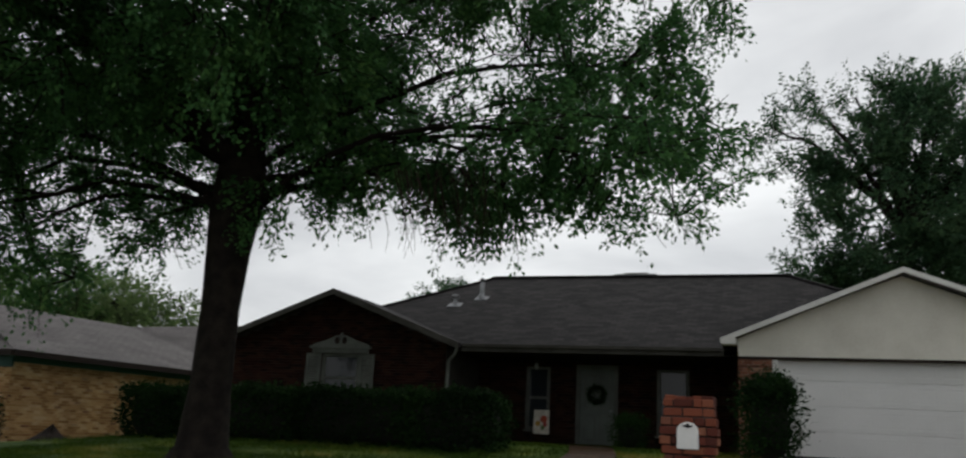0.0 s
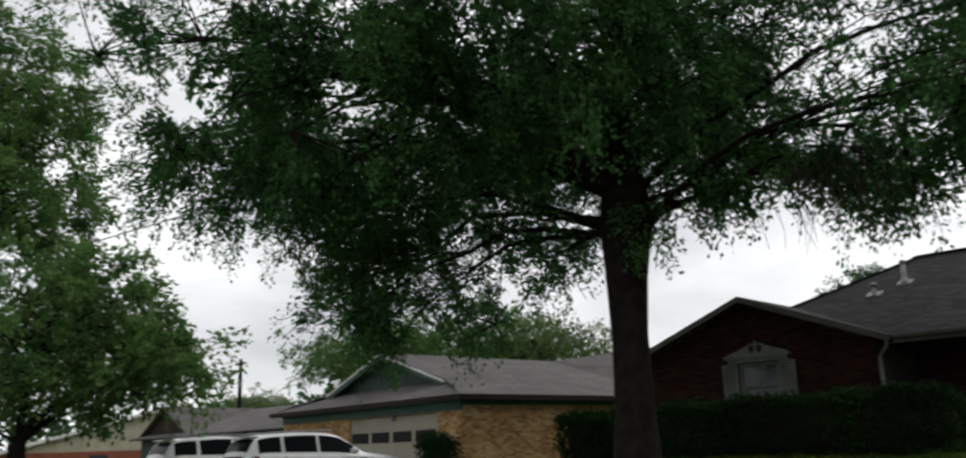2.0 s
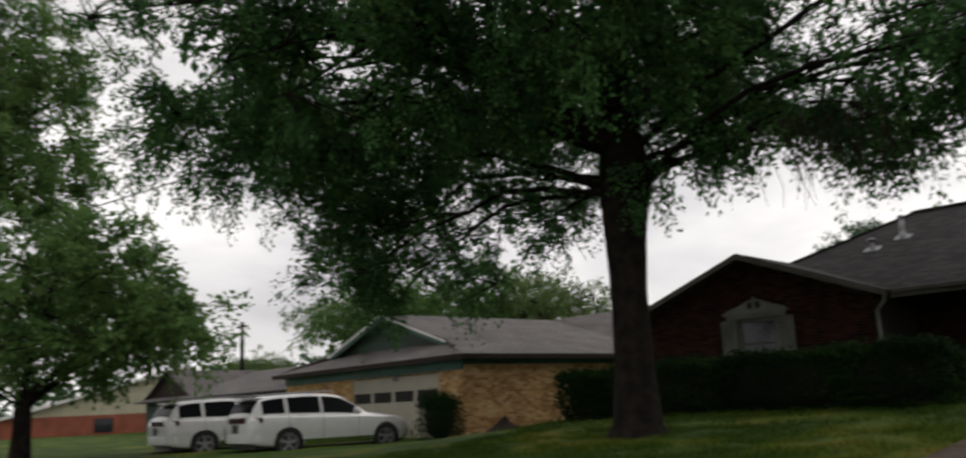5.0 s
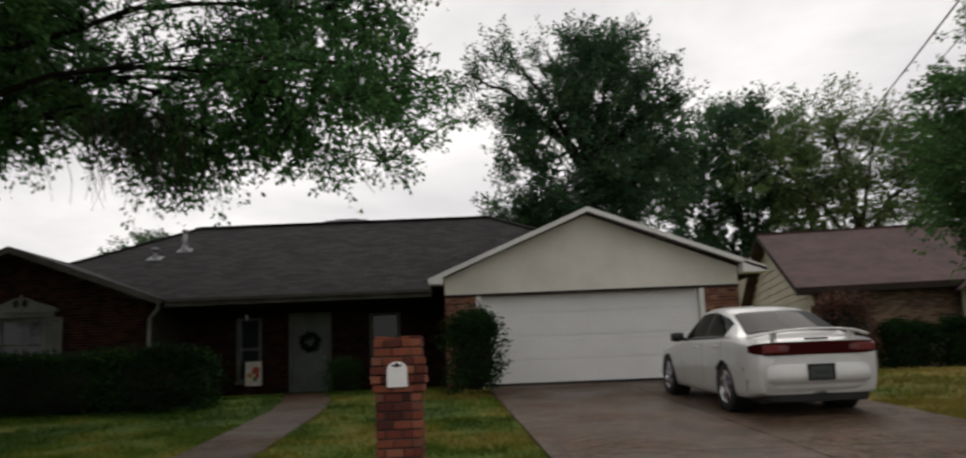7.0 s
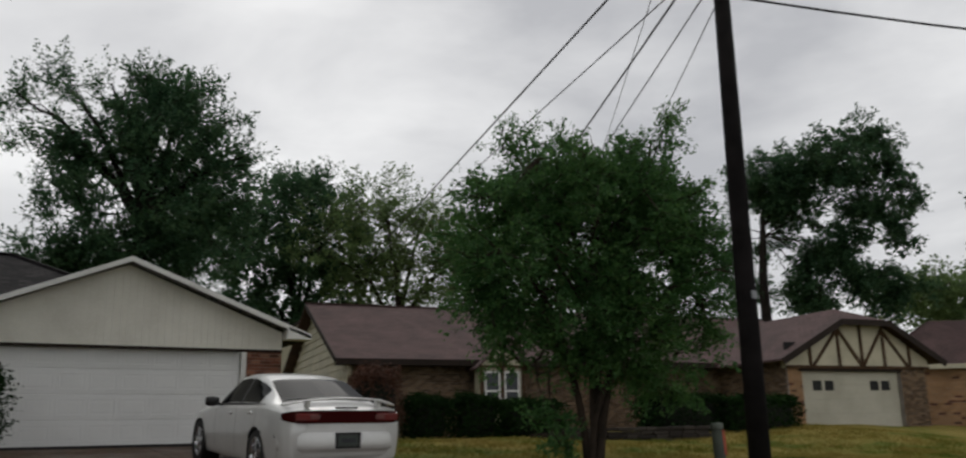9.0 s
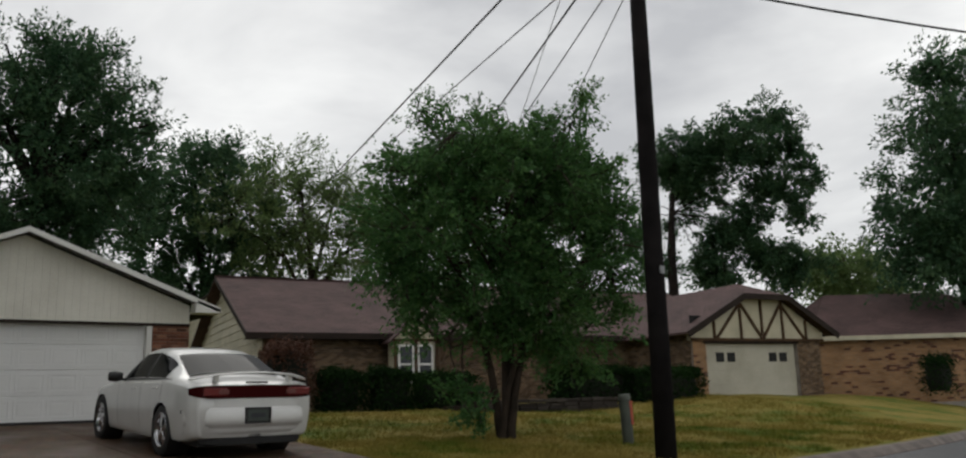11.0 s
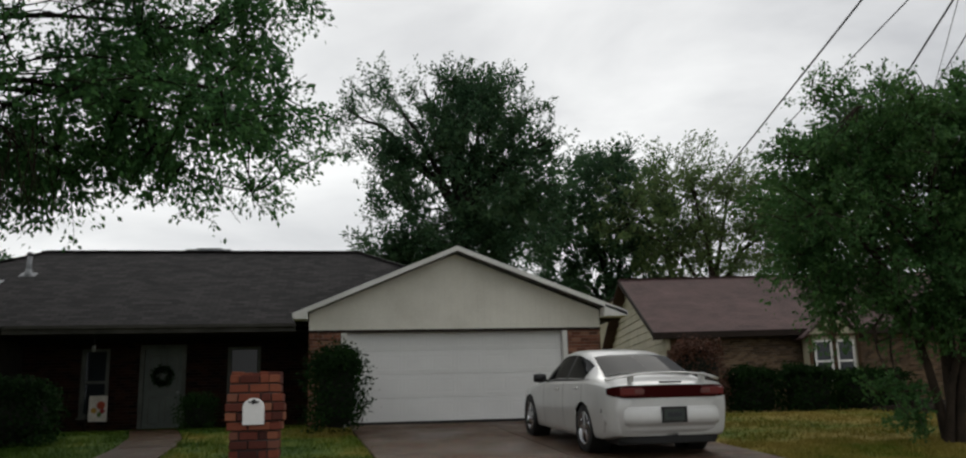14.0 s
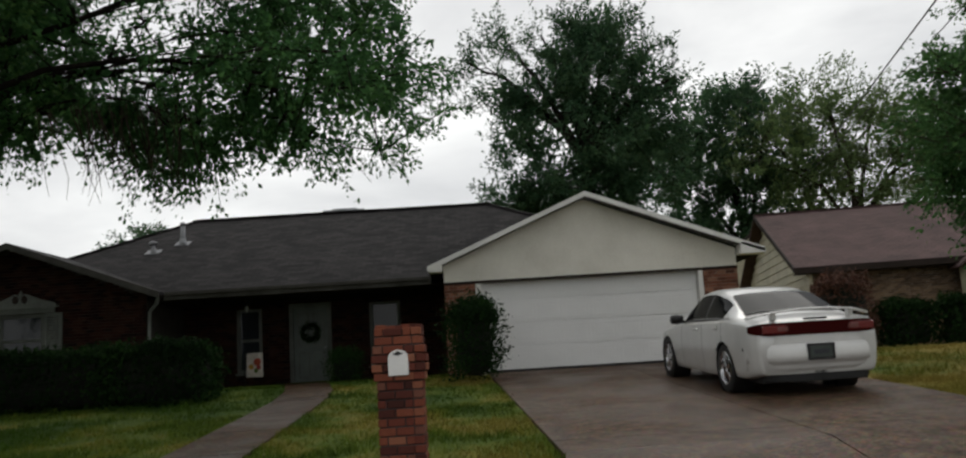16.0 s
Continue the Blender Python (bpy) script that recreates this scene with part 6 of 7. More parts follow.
saloon = CarShape(top=[(-1.12, 1.0), (-1.02, 1.07), (-0.5, 1.12), (-0.38, 1.15), (0.35, 1.44), (0.8, 1.525), (1.25, 1.55), (1.65, 1.51), (2.45, 1.08), (3.3, 0.96), (3.75, 0.84), (3.98, 0.62)],
                  half=[(-1.12, 0.80), (-1.0, 0.91), (-0.6, 0.955), (0.0, 0.965), (0.9, 0.94), (2.0, 0.94), (3.2, 0.93), (3.7, 0.86), (3.98, 0.68)],
                  belt=[(-1.12, 0.97), (-0.8, 1.03), (-0.1, 1.06), (0.5, 1.03), (2.3, 0.97), (3.4, 0.84), (3.98, 0.6)],
                  roofw=[(-1.12, 0.74), (-0.5, 0.72), (0.3, 0.62), (1.2, 0.6), (1.7, 0.62), (2.5, 0.76), (3.98, 0.55)],
                  bottom=[(-1.12, 0.32), (-0.7, 0.24), (0.6, 0.2), (2.6, 0.2), (3.5, 0.22), (3.98, 0.28)], wheel_r=0.36)
# stands on the slope of the drive, nose to the garage
slope_deg = math.degrees(math.atan(0.065))
car = thing("car", pose(4.5, 13.15, land1(4.5, 13.15) + 0.03, slope_deg, 0, 3.5), "pearl white four-door saloon parked on the driveway", "car")
part("body", saloon.body(-1.12, 3.98, (0.0, 3.05)), M_SILVER, car, smooth=True)
part("underside", Geo().box(-0.75, 0.75, -0.95, 3.7, 0.19, 0.34), M_BLACK, car)
for sg in (-1, 1):
    part("side_window", saloon.patch(0.12, 0.98, 6.25, 7.72, 0.004, mirror=sg), M_TINT, car, "dark tinted side glass", smooth=True)
    part("door_pillar", saloon.patch(0.96, 1.08, 6.2, 7.8, 0.003, ny=3, mirror=sg), M_BLACK, car, smooth=True)
    part("side_window", saloon.patch(1.06, 2.12, 6.25, 7.72, 0.004, mirror=sg), M_TINT, car, smooth=True)
    part("window_trim", saloon.patch(-0.2, 2.2, 6.05, 6.2, 0.006, mirror=sg, ns=3), M_BLACK, car, smooth=True)
    for y in (0.16, 1.2):
        x, z = saloon.at(y, 4.4)
        part("door_handle", Geo().beam((sg * (x + 0.025), y, z - 0.02), (sg * (x + 0.025), y + 0.2, z - 0.025), 0.03, 0.035), M_SILVER, car, bevel=0.008)
    for y in (0.02, 1.02, 2.12):
        part("door_gap", saloon.patch(y, y + 0.012, 2.2, 6.0, 0.002, ny=2, ns=14, mirror=sg), M_BLACK, car)
    mir = part("mirror", Geo().lathe([(0.001, -0.11), (0.07, -0.1), (0.085, 0.0), (0.07, 0.1), (0.001, 0.11)], 12, (sg * 1.04, 1.98, 1.07), "x"), M_BLACK, car, "black door mirror", smooth=True)
    part("mirror_stalk", Geo().beam((sg * 0.88, 2.0, 1.01), (sg * 0.98, 1.99, 1.05), 0.06, 0.04), M_BLACK, mir)
    part("tail_lamp", bent_strip(0.17, 0.88, 0.985, -1.176, 0.0, 0.02, 5), M_REDLAMP, car, "red tail lamp", bevel=0.01).location.x = sg * 0.62
    part("reverse_lamp", bent_strip(0.075, 0.9, 0.965, -1.18, 0.0, 0.012, 5), M_CLEARLENS, car, "pale reversing lens", bevel=0.006).location.x = sg * 0.5
    part("side_marker", Geo().box(-0.012, 0.012, -0.07, 0.07, -0.025, 0.025), M_BLACK, car, "dark side marker").location = (sg * 0.925, -0.72, 0.66)
part("rear_window", saloon.patch(-0.36, 0.36, 8.05, 10, 0.02, ny=16, ns=12), M_TINT, car, "dark tinted rear glass", smooth=True)
part("rear_window", saloon.patch(-0.36, 0.36, 8.05, 10, 0.02, ny=16, ns=12, mirror=-1), M_TINT, car, smooth=True)
part("windscreen", saloon.patch(1.72, 2.4, 8.05, 10, 0.006), M_TINT, car, smooth=True)
part("windscreen", saloon.patch(1.72, 2.4, 8.05, 10, 0.006, mirror=-1), M_TINT, car, smooth=True)
part("tail_lens", bent_strip(0.915, 0.845, 1.02, -1.165, 0.2, 0.08, 71, 12.0, 0.045), M_REDLENS, car, "full-width dark red tail lens", bevel=0.012)
part("boot_lid", bent_strip(0.62, 0.71, 0.85, -1.15, 0.03, 0.06, 25, 5.0), M_SILVER, car, smooth=False, bevel=0.012)
part("rear_bumper", bent_profile(0.93, [(0.33, 0.13), (0.36, 0.07), (0.42, 0.035), (0.47, 0.028), (0.475, 0.006), (0.56, 0.0), (0.66, 0.008), (0.715, 0.03), (0.75, 0.12)], -1.2, 0.34, 61, 6.0), M_SILVER, car, "painted rear bumper", smooth=True)
part("diffuser", bent_strip(0.74, 0.21, 0.36, -1.12, 0.1, 0.1, 21, 6.0, 0.03), M_TYRE, car, "black lower bumper insert", bevel=0.01)
part("brake_light", Geo().box(-0.16, 0.16, -1.12, -1.08, 1.045, 1.07), M_BLACK, car)
spg = bent_strip(0.87, 1.16, 1.185, -1.13, 0.24, 0.16, 31, 4.0)
spg.v = [(x, y, z + 0.02 - 0.10 * abs(x / 0.86) ** 2.5) for x, y, z in spg.v]
sp = part("spoiler", spg, M_SILVER, car, "raised boot spoiler", bevel=0.01)
for sg in (-1, 1):
    part("spoiler_stay", Geo().box(sg * 0.55 - 0.03, sg * 0.55 + 0.03, -1.02, -0.92, 1.06, 1.18), M_SILVER, sp)
plate(car, -1.2, 0.61)
add_wheels(car, (0.0, 3.05), 1.66, 0.36, M_CHROME)

suv_shape = CarShape(top=[(-1.08, 1.06), (-1.03, 1.15), (-0.88, 1.46), (-0.74, 1.58), (-0.4, 1.65), (0.6, 1.70), (1.3, 1.68), (1.7, 1.61), (2.5, 1.14), (3.2, 1.06), (3.75, 0.97), (3.98, 0.75)],
                     half=[(-1.08, 0.86), (-0.95, 0.92), (-0.6, 0.955), (2.2, 0.96), (3.2, 0.94), (3.7, 0.88), (3.98, 0.7)],
                     belt=[(-1.08, 1.02), (-0.6, 1.10), (0.6, 1.07), (2.3, 1.02), (3.4, 0.95), (3.98, 0.7)],
                     roofw=[(-1.08, 0.76), (-0.8, 0.68), (0.6, 0.67), (1.7, 0.68), (2.5, 0.78), (3.98, 0.55)],
                     bottom=[(-1.08, 0.42), (-0.7, 0.32), (0.6, 0.26), (2.6, 0.26), (3.5, 0.28), (3.98, 0.36)], wheel_r=0.385)


def make_suv(m, label):
    c = thing("suv", m, label, "car", "cars on the neighbouring drive")
    part("body", suv_shape.body(-1.08, 3.98, (0.0, 3.04)), M_CARWHITE, c, smooth=True)
    part("underside", Geo().box(-0.75, 0.75, -0.9, 3.7, 0.25, 0.42), M_BLACK, c)
    for sg in (-1, 1):
        for y0, y1 in ((-0.72, -0.08), (0.02, 0.98), (1.06, 2.15)):
            part("side_window", suv_shape.patch(y0, y1, 6.25, 7.75, 0.004, mirror=sg), M_TINT, c, "dark tinted side glass", smooth=True)
        for y in (0.0, 1.02, 2.12):
            part("door_gap", suv_shape.patch(y, y + 0.012, 2.2, 6.0, 0.002, ny=2, ns=14, mirror=sg), M_BLACK, c)
        for y in (0.2, 1.2):
            x, z = suv_shape.at(y, 4.5)
            part("door_handle", Geo().beam((sg * (x + 0.025), y, z), (sg * (x + 0.025), y + 0.2, z), 0.03, 0.035), M_CARWHITE, c, bevel=0.008)
        part("sill_trim", suv_shape.patch(0.45, 2.6, 1.6, 2.4, 0.01, mirror=sg, ns=4), M_CHROME, c, "bright sill strip")
        part("mirror", Geo().lathe([(0.001, -0.11), (0.08, -0.1), (0.1, 0.0), (0.08, 0.1), (0.001, 0.11)], 12, (sg * 1.06, 2.02, 1.16), "x"), M_CARWHITE, c, smooth=True)
        part("roof_rail", Geo().tube([(sg * 0.62, -0.5, 1.63), (sg * 0.62, -0.4, 1.69), (sg * 0.62, 1.4, 1.73), (sg * 0.62, 1.5, 1.66)], 0.02, 8), M_METAL, c, smooth=True)
    part("rear_window", suv_shape.patch(-1.0, -0.8, 8.0, 10, 0.008, ny=8, ns=8), M_TINT, c, "dark tinted tailgate glass", smooth=True)
    part("rear_window", suv_shape.patch(-1.0, -0.8, 8.0, 10, 0.008, ny=8, ns=8, mirror=-1), M_TINT, c, smooth=True)
    part("windscreen", suv_shape.patch(1.75, 2.42, 8.05, 10, 0.006), M_TINT, c, smooth=True)
    part("windscreen", suv_shape.patch(1.75, 2.42, 8.05, 10, 0.006, mirror=-1), M_TINT, c, smooth=True)
    part("tail_lens", bent_strip(0.95, 0.93, 1.09, -1.11, 0.32, 0.05, 31, 5.0, 0.01), M_REDLENS, c, "wide dark red tail lens", bevel=0.01)
    part("tailgate", bent_strip(0.84, 0.62, 0.93, -1.12, 0.12, 0.06, 21, 5.0), M_CARWHITE, c, bevel=0.012)
    part("rear_bumper", bent_strip(0.95, 0.42, 0.64, -1.17, 0.3, 0.1, 31, 5.0, 0.02), M_CARWHITE, c, bevel=0.02)
    part("roof_spoiler", bent_strip(0.64, 1.575, 1.61, -0.96, 0.08, 0.25, 15), M_CARWHITE, c, bevel=0.01)
    plate(c, -1.13, 0.8)
    add_wheels(c, (0.0, 3.04), 1.68, 0.385, M_METAL)
    return c


suv = make_suv(pose(-21.6, 12.9, -0.02, 0, 0, -6), "white sport utility vehicle parked by a garage")
suv2 = copy_thing(suv, pose(-25.0, 12.2, -0.02, 0, 0, -6))
tagged(suv2, "second white sport utility vehicle parked alongside the first")

# ---- brick mailbox pillar ----
MX, MY = -0.765, 7.98
mz = land1(MX, MY)
pillar = thing("mailbox_pillar", pose(MX, MY, mz - 0.04), "red brick mailbox pillar with flared top", "mailbox")
part("pillar_core", Geo().box(-0.19, 0.19, -0.19, 0.19, 0, 1.33).box(-0.2, 0.2, -0.2, 0.2, 0.96, 1.3), M_MORTARDARK, pillar)
brick_meshes = {}


def brick_piece(lx, ly, lz):
    key = (round(lx, 3), round(ly, 3), round(lz, 3))
    if key not in brick_meshes:
        b = 0.006
        bm = bmesh.new()
        bmesh.ops.create_cube(bm, size=1)
        for v in bm.verts:
            v.co = (v.co.x * lx, v.co.y * ly, v.co.z * lz)
        bmesh.ops.bevel(bm, geom=list(bm.edges), offset=b, segments=1, affect='EDGES')
        me = bpy.data.meshes.new("brick")
        bm.to_mesh(me)
        bm.free()
        me.materials.append(M_BRICK_RED)
        brick_meshes[key] = me
    return brick_meshes[key]


def brick_ring(parent, z, half, tall, odd, rnd):
    """One course round a square pillar: two stretchers to a side, turned at the corners."""
    L = 2 * half
    deep = 0.09
    cuts = (0.0, 0.5, 1.0) if odd else (0.0, 0.26, 0.76, 1.0)
    for side in range(4):
        for a, b in zip(cuts, cuts[1:]):
            lx = (b - a) * (L - deep) - 0.01
            cx = -half + (a + b) * 0.5 * (L - deep) + (0.0 if side % 2 == 0 else deep * 0.0)
            ob = new("brick", brick_piece(lx, deep, tall))
            ob.parent = parent
            m = pose(0, 0, 0, 0, 0, 90 * side) @ pose(cx + 0.0, -half + deep / 2 + rnd.uniform(-0.006, 0.006), z + tall / 2, rnd.uniform(-1, 1), rnd.uniform(-1, 1), rnd.uniform(-1.5, 1.5))
            ob.matrix_basis = m


rnd = random.Random(77)
z, row = -0.02, 0
while z < 1.33:
    half = 0.205
    if 0.9 <= z < 0.98:
        half = 0.226
    elif 0.98 <= z < 1.14:
        half = 0.242
    elif z >= 1.14:
        half = 0.23 if z < 1.22 else 0.212
    brick_ring(pillar, z, half, 0.067, row % 2 == 0, rnd)
    z += 0.079
    row += 1
top = part("pillar_cap", Geo().box(-0.19, 0.19, -0.19, 0.19, z - 0.08, z - 0.025), M_MORTARDARK, pillar, "rough mortar cap", bevel=0.01)
for i in range(5):
    ob = new("brick", brick_piece(0.1, 0.19, 0.05))
    ob.parent = pillar
    ob.matrix_basis = pose(-0.16 + i * 0.08 + 0.0, rnd.uniform(-0.02, 0.02), z - 0.005 + rnd.uniform(-0.008, 0.012), 0, rnd.uniform(-4, 4), rnd.uniform(-5, 5))
box_g = Geo()
dpts = [(-0.09, 0.0), (0.09, 0.0), (0.09, 0.15)] + [(0.09 * math.cos(a), 0.15 + 0.075 * math.sin(a)) for a in np.linspace(0.2, math.pi - 0.2, 9)] + [(-0.09, 0.15)]
box_g.slab([(x, -0.258, zz + 0.97) for x, zz in dpts], (0, 0.06, 0))
mb = part("mailbox_door", box_g, M_WHITE, pillar, "white arched metal mailbox door", bevel=0.008)
part("latch", Geo().lathe([(0.001, -0.02), (0.018, -0.015), (0.02, 0.0)], 10, (0, -0.258, 1.165), "y"), M_BLACK, mb, smooth=True)
for sg in (-1, 1):
    part("emblem", Geo().slab([(sg * 0.008, -0.262, 1.16), (sg * 0.045, -0.262, 1.172), (sg * 0.04, -0.262, 1.155), (sg * 0.01, -0.262, 1.15)][::sg], (0, 0.004, 0)), M_BLACK, mb)

# ---- garage pier bricks ----
M_BRICK_PIER = ramp_mat("faded_red_bricks", [(0.0, (0.10, 0.05, 0.035)), (0.4, (0.20, 0.085, 0.055)), (0.8, (0.27, 0.13, 0.085)), (1.0, (0.30, 0.19, 0.13))], island=False)
for px0, px1 in ((-0.83, -0.13), (5.07, 5.86)):
    pier = part("brick_pier", Geo().box(px0 + 0.01, px1 - 0.01, 19.6, 19.63, 0.6, 3.04), M_MORTAR, house, "red-brown brick garage pier")
    for a, b, z0, z1 in brick_cells(px1 - px0, 2.18):
        ob = new("brick", brick_piece(b - a, 0.05, z1 - z0))
        ob.parent = pier
        ob.material_slots[0].link = 'OBJECT'
        ob.material_slots[0].material = M_BRICK_PIER
        ob.matrix_basis = pose(px0 + (a + b) / 2, 19.6 + rnd.uniform(-0.003, 0.003), 0.86 + (z0 + z1) / 2)

# ---- utility pole, wires, service post ----
PX, PY = 9.97, 9.37
pz = land1(PX, PY)
pole = thing("utility_pole", pose(PX, PY, pz - 0.1, 0, 0.4, 0), "dark creosoted wooden utility pole at the kerb", "utility pole")
part("shaft", Geo().tube([(0, 0, 0), (0, 0, 3), (0.01, 0, 6), (0.02, 0, 9.6)], [0.165, 0.152, 0.14, 0.12], 18), M_POLE, pole, smooth=True)
arm = part("cross_arm", Geo().beam((-1.1, -0.16, 8.35), (0.95, -0.16, 8.35), 0.1, 0.12), M_POLE, pole, "short wooden cross-arm", bevel=0.01)
for x in (-1.0, -0.55, 0.8):
    part("insulator", Geo().lathe([(0.02, 0.0), (0.05, 0.03), (0.04, 0.07), (0.05, 0.1), (0.02, 0.15), (0.001, 0.16)], 12, (x, -0.16, 8.41)), M_METAL, arm, smooth=True)
part("id_tag", Geo().box(-0.05, 0.05, -0.168, -0.155, 2.9, 3.02), M_METAL, pole)
part("bracket", Geo().tube([(-0.1, -0.1, 8.0), (-0.35, -0.12, 7.95), (-0.45, -0.12, 8.1), (-0.35, -0.12, 8.25), (-0.2, -0.12, 8.2)], 0.02, 6), M_BLACK, pole, smooth=True)


def wire(a, b, sag, r, label):
    pts = [(a[0] + (b[0] - a[0]) * t, a[1] + (b[1] - a[1]) * t, a[2] + (b[2] - a[2]) * t - sag * 4 * t * (1 - t)) for t in np.linspace(0, 1, 20)]
    ob = part("wire", Geo().tube(pts, r, 6), M_BLACK, None, smooth=True)
    return tagged(ob, label, "wire", "overhead wires")


wire((8.82, 9.21, 8.85), (17.3, 45.0, 9.83), 0.05, 0.022, "black overhead power line from the pole")
wire((9.92, 9.21, 8.85), (17.2, 45.0, 9.6), 0.05, 0.014, "thin black overhead line from the pole")
wire((9.48, 9.25, 8.5), (17.5, 29.5, 8.1), 0.05, 0.02, "black service drop to the neighbouring roof")
wire((9.81, 9.3, 8.3), (18.5, 27.9, 8.27), 0.05, 0.013, "thin black service drop to the neighbouring roof")
wire((8.84, 9.3, 8.6), (20.3, 28.2, 8.4), 0.05, 0.008, "thin black service drop to the neighbouring roof")
wire((9.9, 9.3, 8.0), (17.7, 21.3, 8.9), 0.05, 0.01, "thin black service drop to the neighbouring roof")
wire((10.15, 9.2, 8.05), (38.0, -3.9, 8.0), 1.1, 0.022, "black cable along the street from the pole")
wire((-9.1, 13.6, 8.2), (-60.0, 4.9, 8.2), 0.15, 0.022, "black cable crossing behind the oak")
sx, sy = 11.22, 11.42
post = thing("service_post", pose(sx, sy, land1(sx, sy) - 0.03, 0, -3, 0), "grey-green utility pedestal with an orange label on the lawn", "utility box")
part("post_body", Geo().lathe([(0.105, 0.0), (0.1, 0.1), (0.1, 0.82), (0.001, 0.82)], 18), mat("pedestal_plastic", (0.05, 0.058, 0.042), (0.03, 0.036, 0.026), rough=0.7), post, smooth=True)
part("post_cap", Geo().lathe([(0.108, 0.8), (0.112, 0.86), (0.095, 0.9), (0.001, 0.91)], 18), mat("pedestal_cap", (0.10, 0.115, 0.095), rough=0.7), post, smooth=True)
part("warning_label", Geo().box(0.025, 0.08, -0.105, -0.07, 0.36, 0.78), mat("orange_label", (0.42, 0.08, 0.04), rough=0.5, bump=0), post, "faded orange-red label")
# small far pole with lamp on the left
x, y = on(-61.2, 75)
fp = thing("utility_pole", pose(x, y, 0.2), "distant dark utility pole above the roofs", "utility pole")
part("shaft", Geo().tube([(0, 0, 0), (0, 0, 8.6)], [0.2, 0.15], 10), M_POLE, fp, smooth=True)
part("cross_arm", Geo().beam((-0.9, 0, 8.2), (0.9, 0, 8.2), 0.12, 0.14), M_POLE, fp)

# ---- porch banner and lamp ----
ban = thing("garden_banner", pose(-6.0, 22.7, 0.87), "small white floral garden banner on a metal stand", "banner")
part("stand", Geo().tube([(-0.26, 0, 0), (-0.26, 0, 0.95), (-0.2, 0, 1.0), (0.26, 0, 1.0)], 0.012, 6), M_BLACK, ban, smooth=True)
cloth = part("cloth", Geo().slab([(-0.2, -0.02, 0.34), (0.22, 0.0, 0.33), (0.22, 0.01, 0.95), (0.1, -0.02, 0.96), (-0.2, 0.0, 0.95)], (0, 0.006, 0)), mat("banner_cloth", (0.62, 0.58, 0.52), (0.5, 0.46, 0.4), rough=0.9, scale=9), ban, "pale cloth")
for dx, dz, r, c in ((0.08, 0.72, 0.1, (0.45, 0.08, 0.04)), (-0.08, 0.6, 0.07, (0.5, 0.28, 0.05)), (0.05, 0.5, 0.06, (0.12, 0.18, 0.05)), (0.12, 0.58, 0.06, (0.4, 0.05, 0.05))):
    part("print", Geo().slab([(dx + r * math.cos(a), -0.03, dz + r * math.sin(a)) for a in np.linspace(0, 6.283, 10, endpoint=False)], (0, 0.006, 0)), mat("print_colour", c, rough=0.9), cloth)
wreath = thing("door_wreath", pose(-4.68, 23.53, 2.32), "dark leafy wreath hanging on the front door", "wreath")
part("ring", Geo().tube([(0.2 * math.cos(a), -0.03, 0.2 * math.sin(a)) for a in np.linspace(0, 2 * math.pi, 20)], 0.035, 6), M_HEDGECORE, wreath, smooth=True)
rng = np.random.default_rng(8)
a = rng.uniform(0, 2 * math.pi, 500)
leaf_cloud("greenery", np.stack([0.2 * np.cos(a) + rng.normal(size=500) * 0.04, -0.05 + rng.normal(size=500) * 0.02, 0.2 * np.sin(a) + rng.normal(size=500) * 0.04], -1), 0.07, M_HEDGE, rng, wreath)
lamp = thing("hanging_lantern", pose(-5.85, 21.5, 2.72), "small glass lantern hanging under the porch", "lantern")
part("chain", Geo().tube([(0, 0, 0.28), (0, 0, 0.48)], 0.008, 5), M_BLACK, lamp)
part("lantern_cap", Geo().lathe([(0.001, 0.28), (0.055, 0.24), (0.055, 0.22)], 10), M_BLACK, lamp, smooth=True)
part("globe", Geo().lathe([(0.045, 0.22), (0.05, 0.14), (0.03, 0.08), (0.001, 0.07)], 12), mat("frosted_glass", (0.25, 0.25, 0.24), rough=0.2, bump=0), lamp, smooth=True)

# ---- hedges and bed before the right-hand house ----
for az0, az1, d0, seed in ((24.3, 27.2, 26.5, 51), (27.5, 30.3, 26.8, 52), (30.3, 34.6, 27.0, 53)):
    xa, ya = d0 * math.sin(radians(az0)), d0 * math.cos(radians(az0))
    xb = xa + d0 * radians(az1 - az0) / math.cos(radians(az0 + 10)) * 0.84
    zz = land1(xa, ya)
    hedge("hedge", [(xa, xb, ya - 1.0, ya + 0.3, zz - 0.1, 2.13 - (seed == 53) * 0.12)], M_HEDGE, 5200, 0.1, "low clipped hedge in front of the brown brick house", seed)
hedge("hedge", [(17.6, 20.6, 20.4, 21.7, 0.8, 2.12), (20.2, 23.2, 19.6, 20.9, 0.8, 2.05)], M_HEDGE, 14000, 0.1, "long clipped hedge beside the timbered garage", 54)
hedge("shrub", [(9.1, 10.6, 23.0, 24.2, 1.05, 2.95)], M_REDSHRUB, 5200, 0.08, "reddish-brown leafed shrub by the house corner", 55, "shrub", ragged=0.12, square=3.0)
hedge("shrub", [(-19.6, -18.5, 16.2, 17.3, 0.1, 1.38)], M_HEDGE, 4500, 0.08, "dark shrub beside the cream garage door", 56, "shrub", ragged=0.12, square=2.6)
hedge("shrub", [(34.6, 36.0, 17.6, 18.6, 0.9, 2.35)], M_HEDGE, 2500, 0.1, "dark shrub by the corner house", 57, "shrub", ragged=0.12)
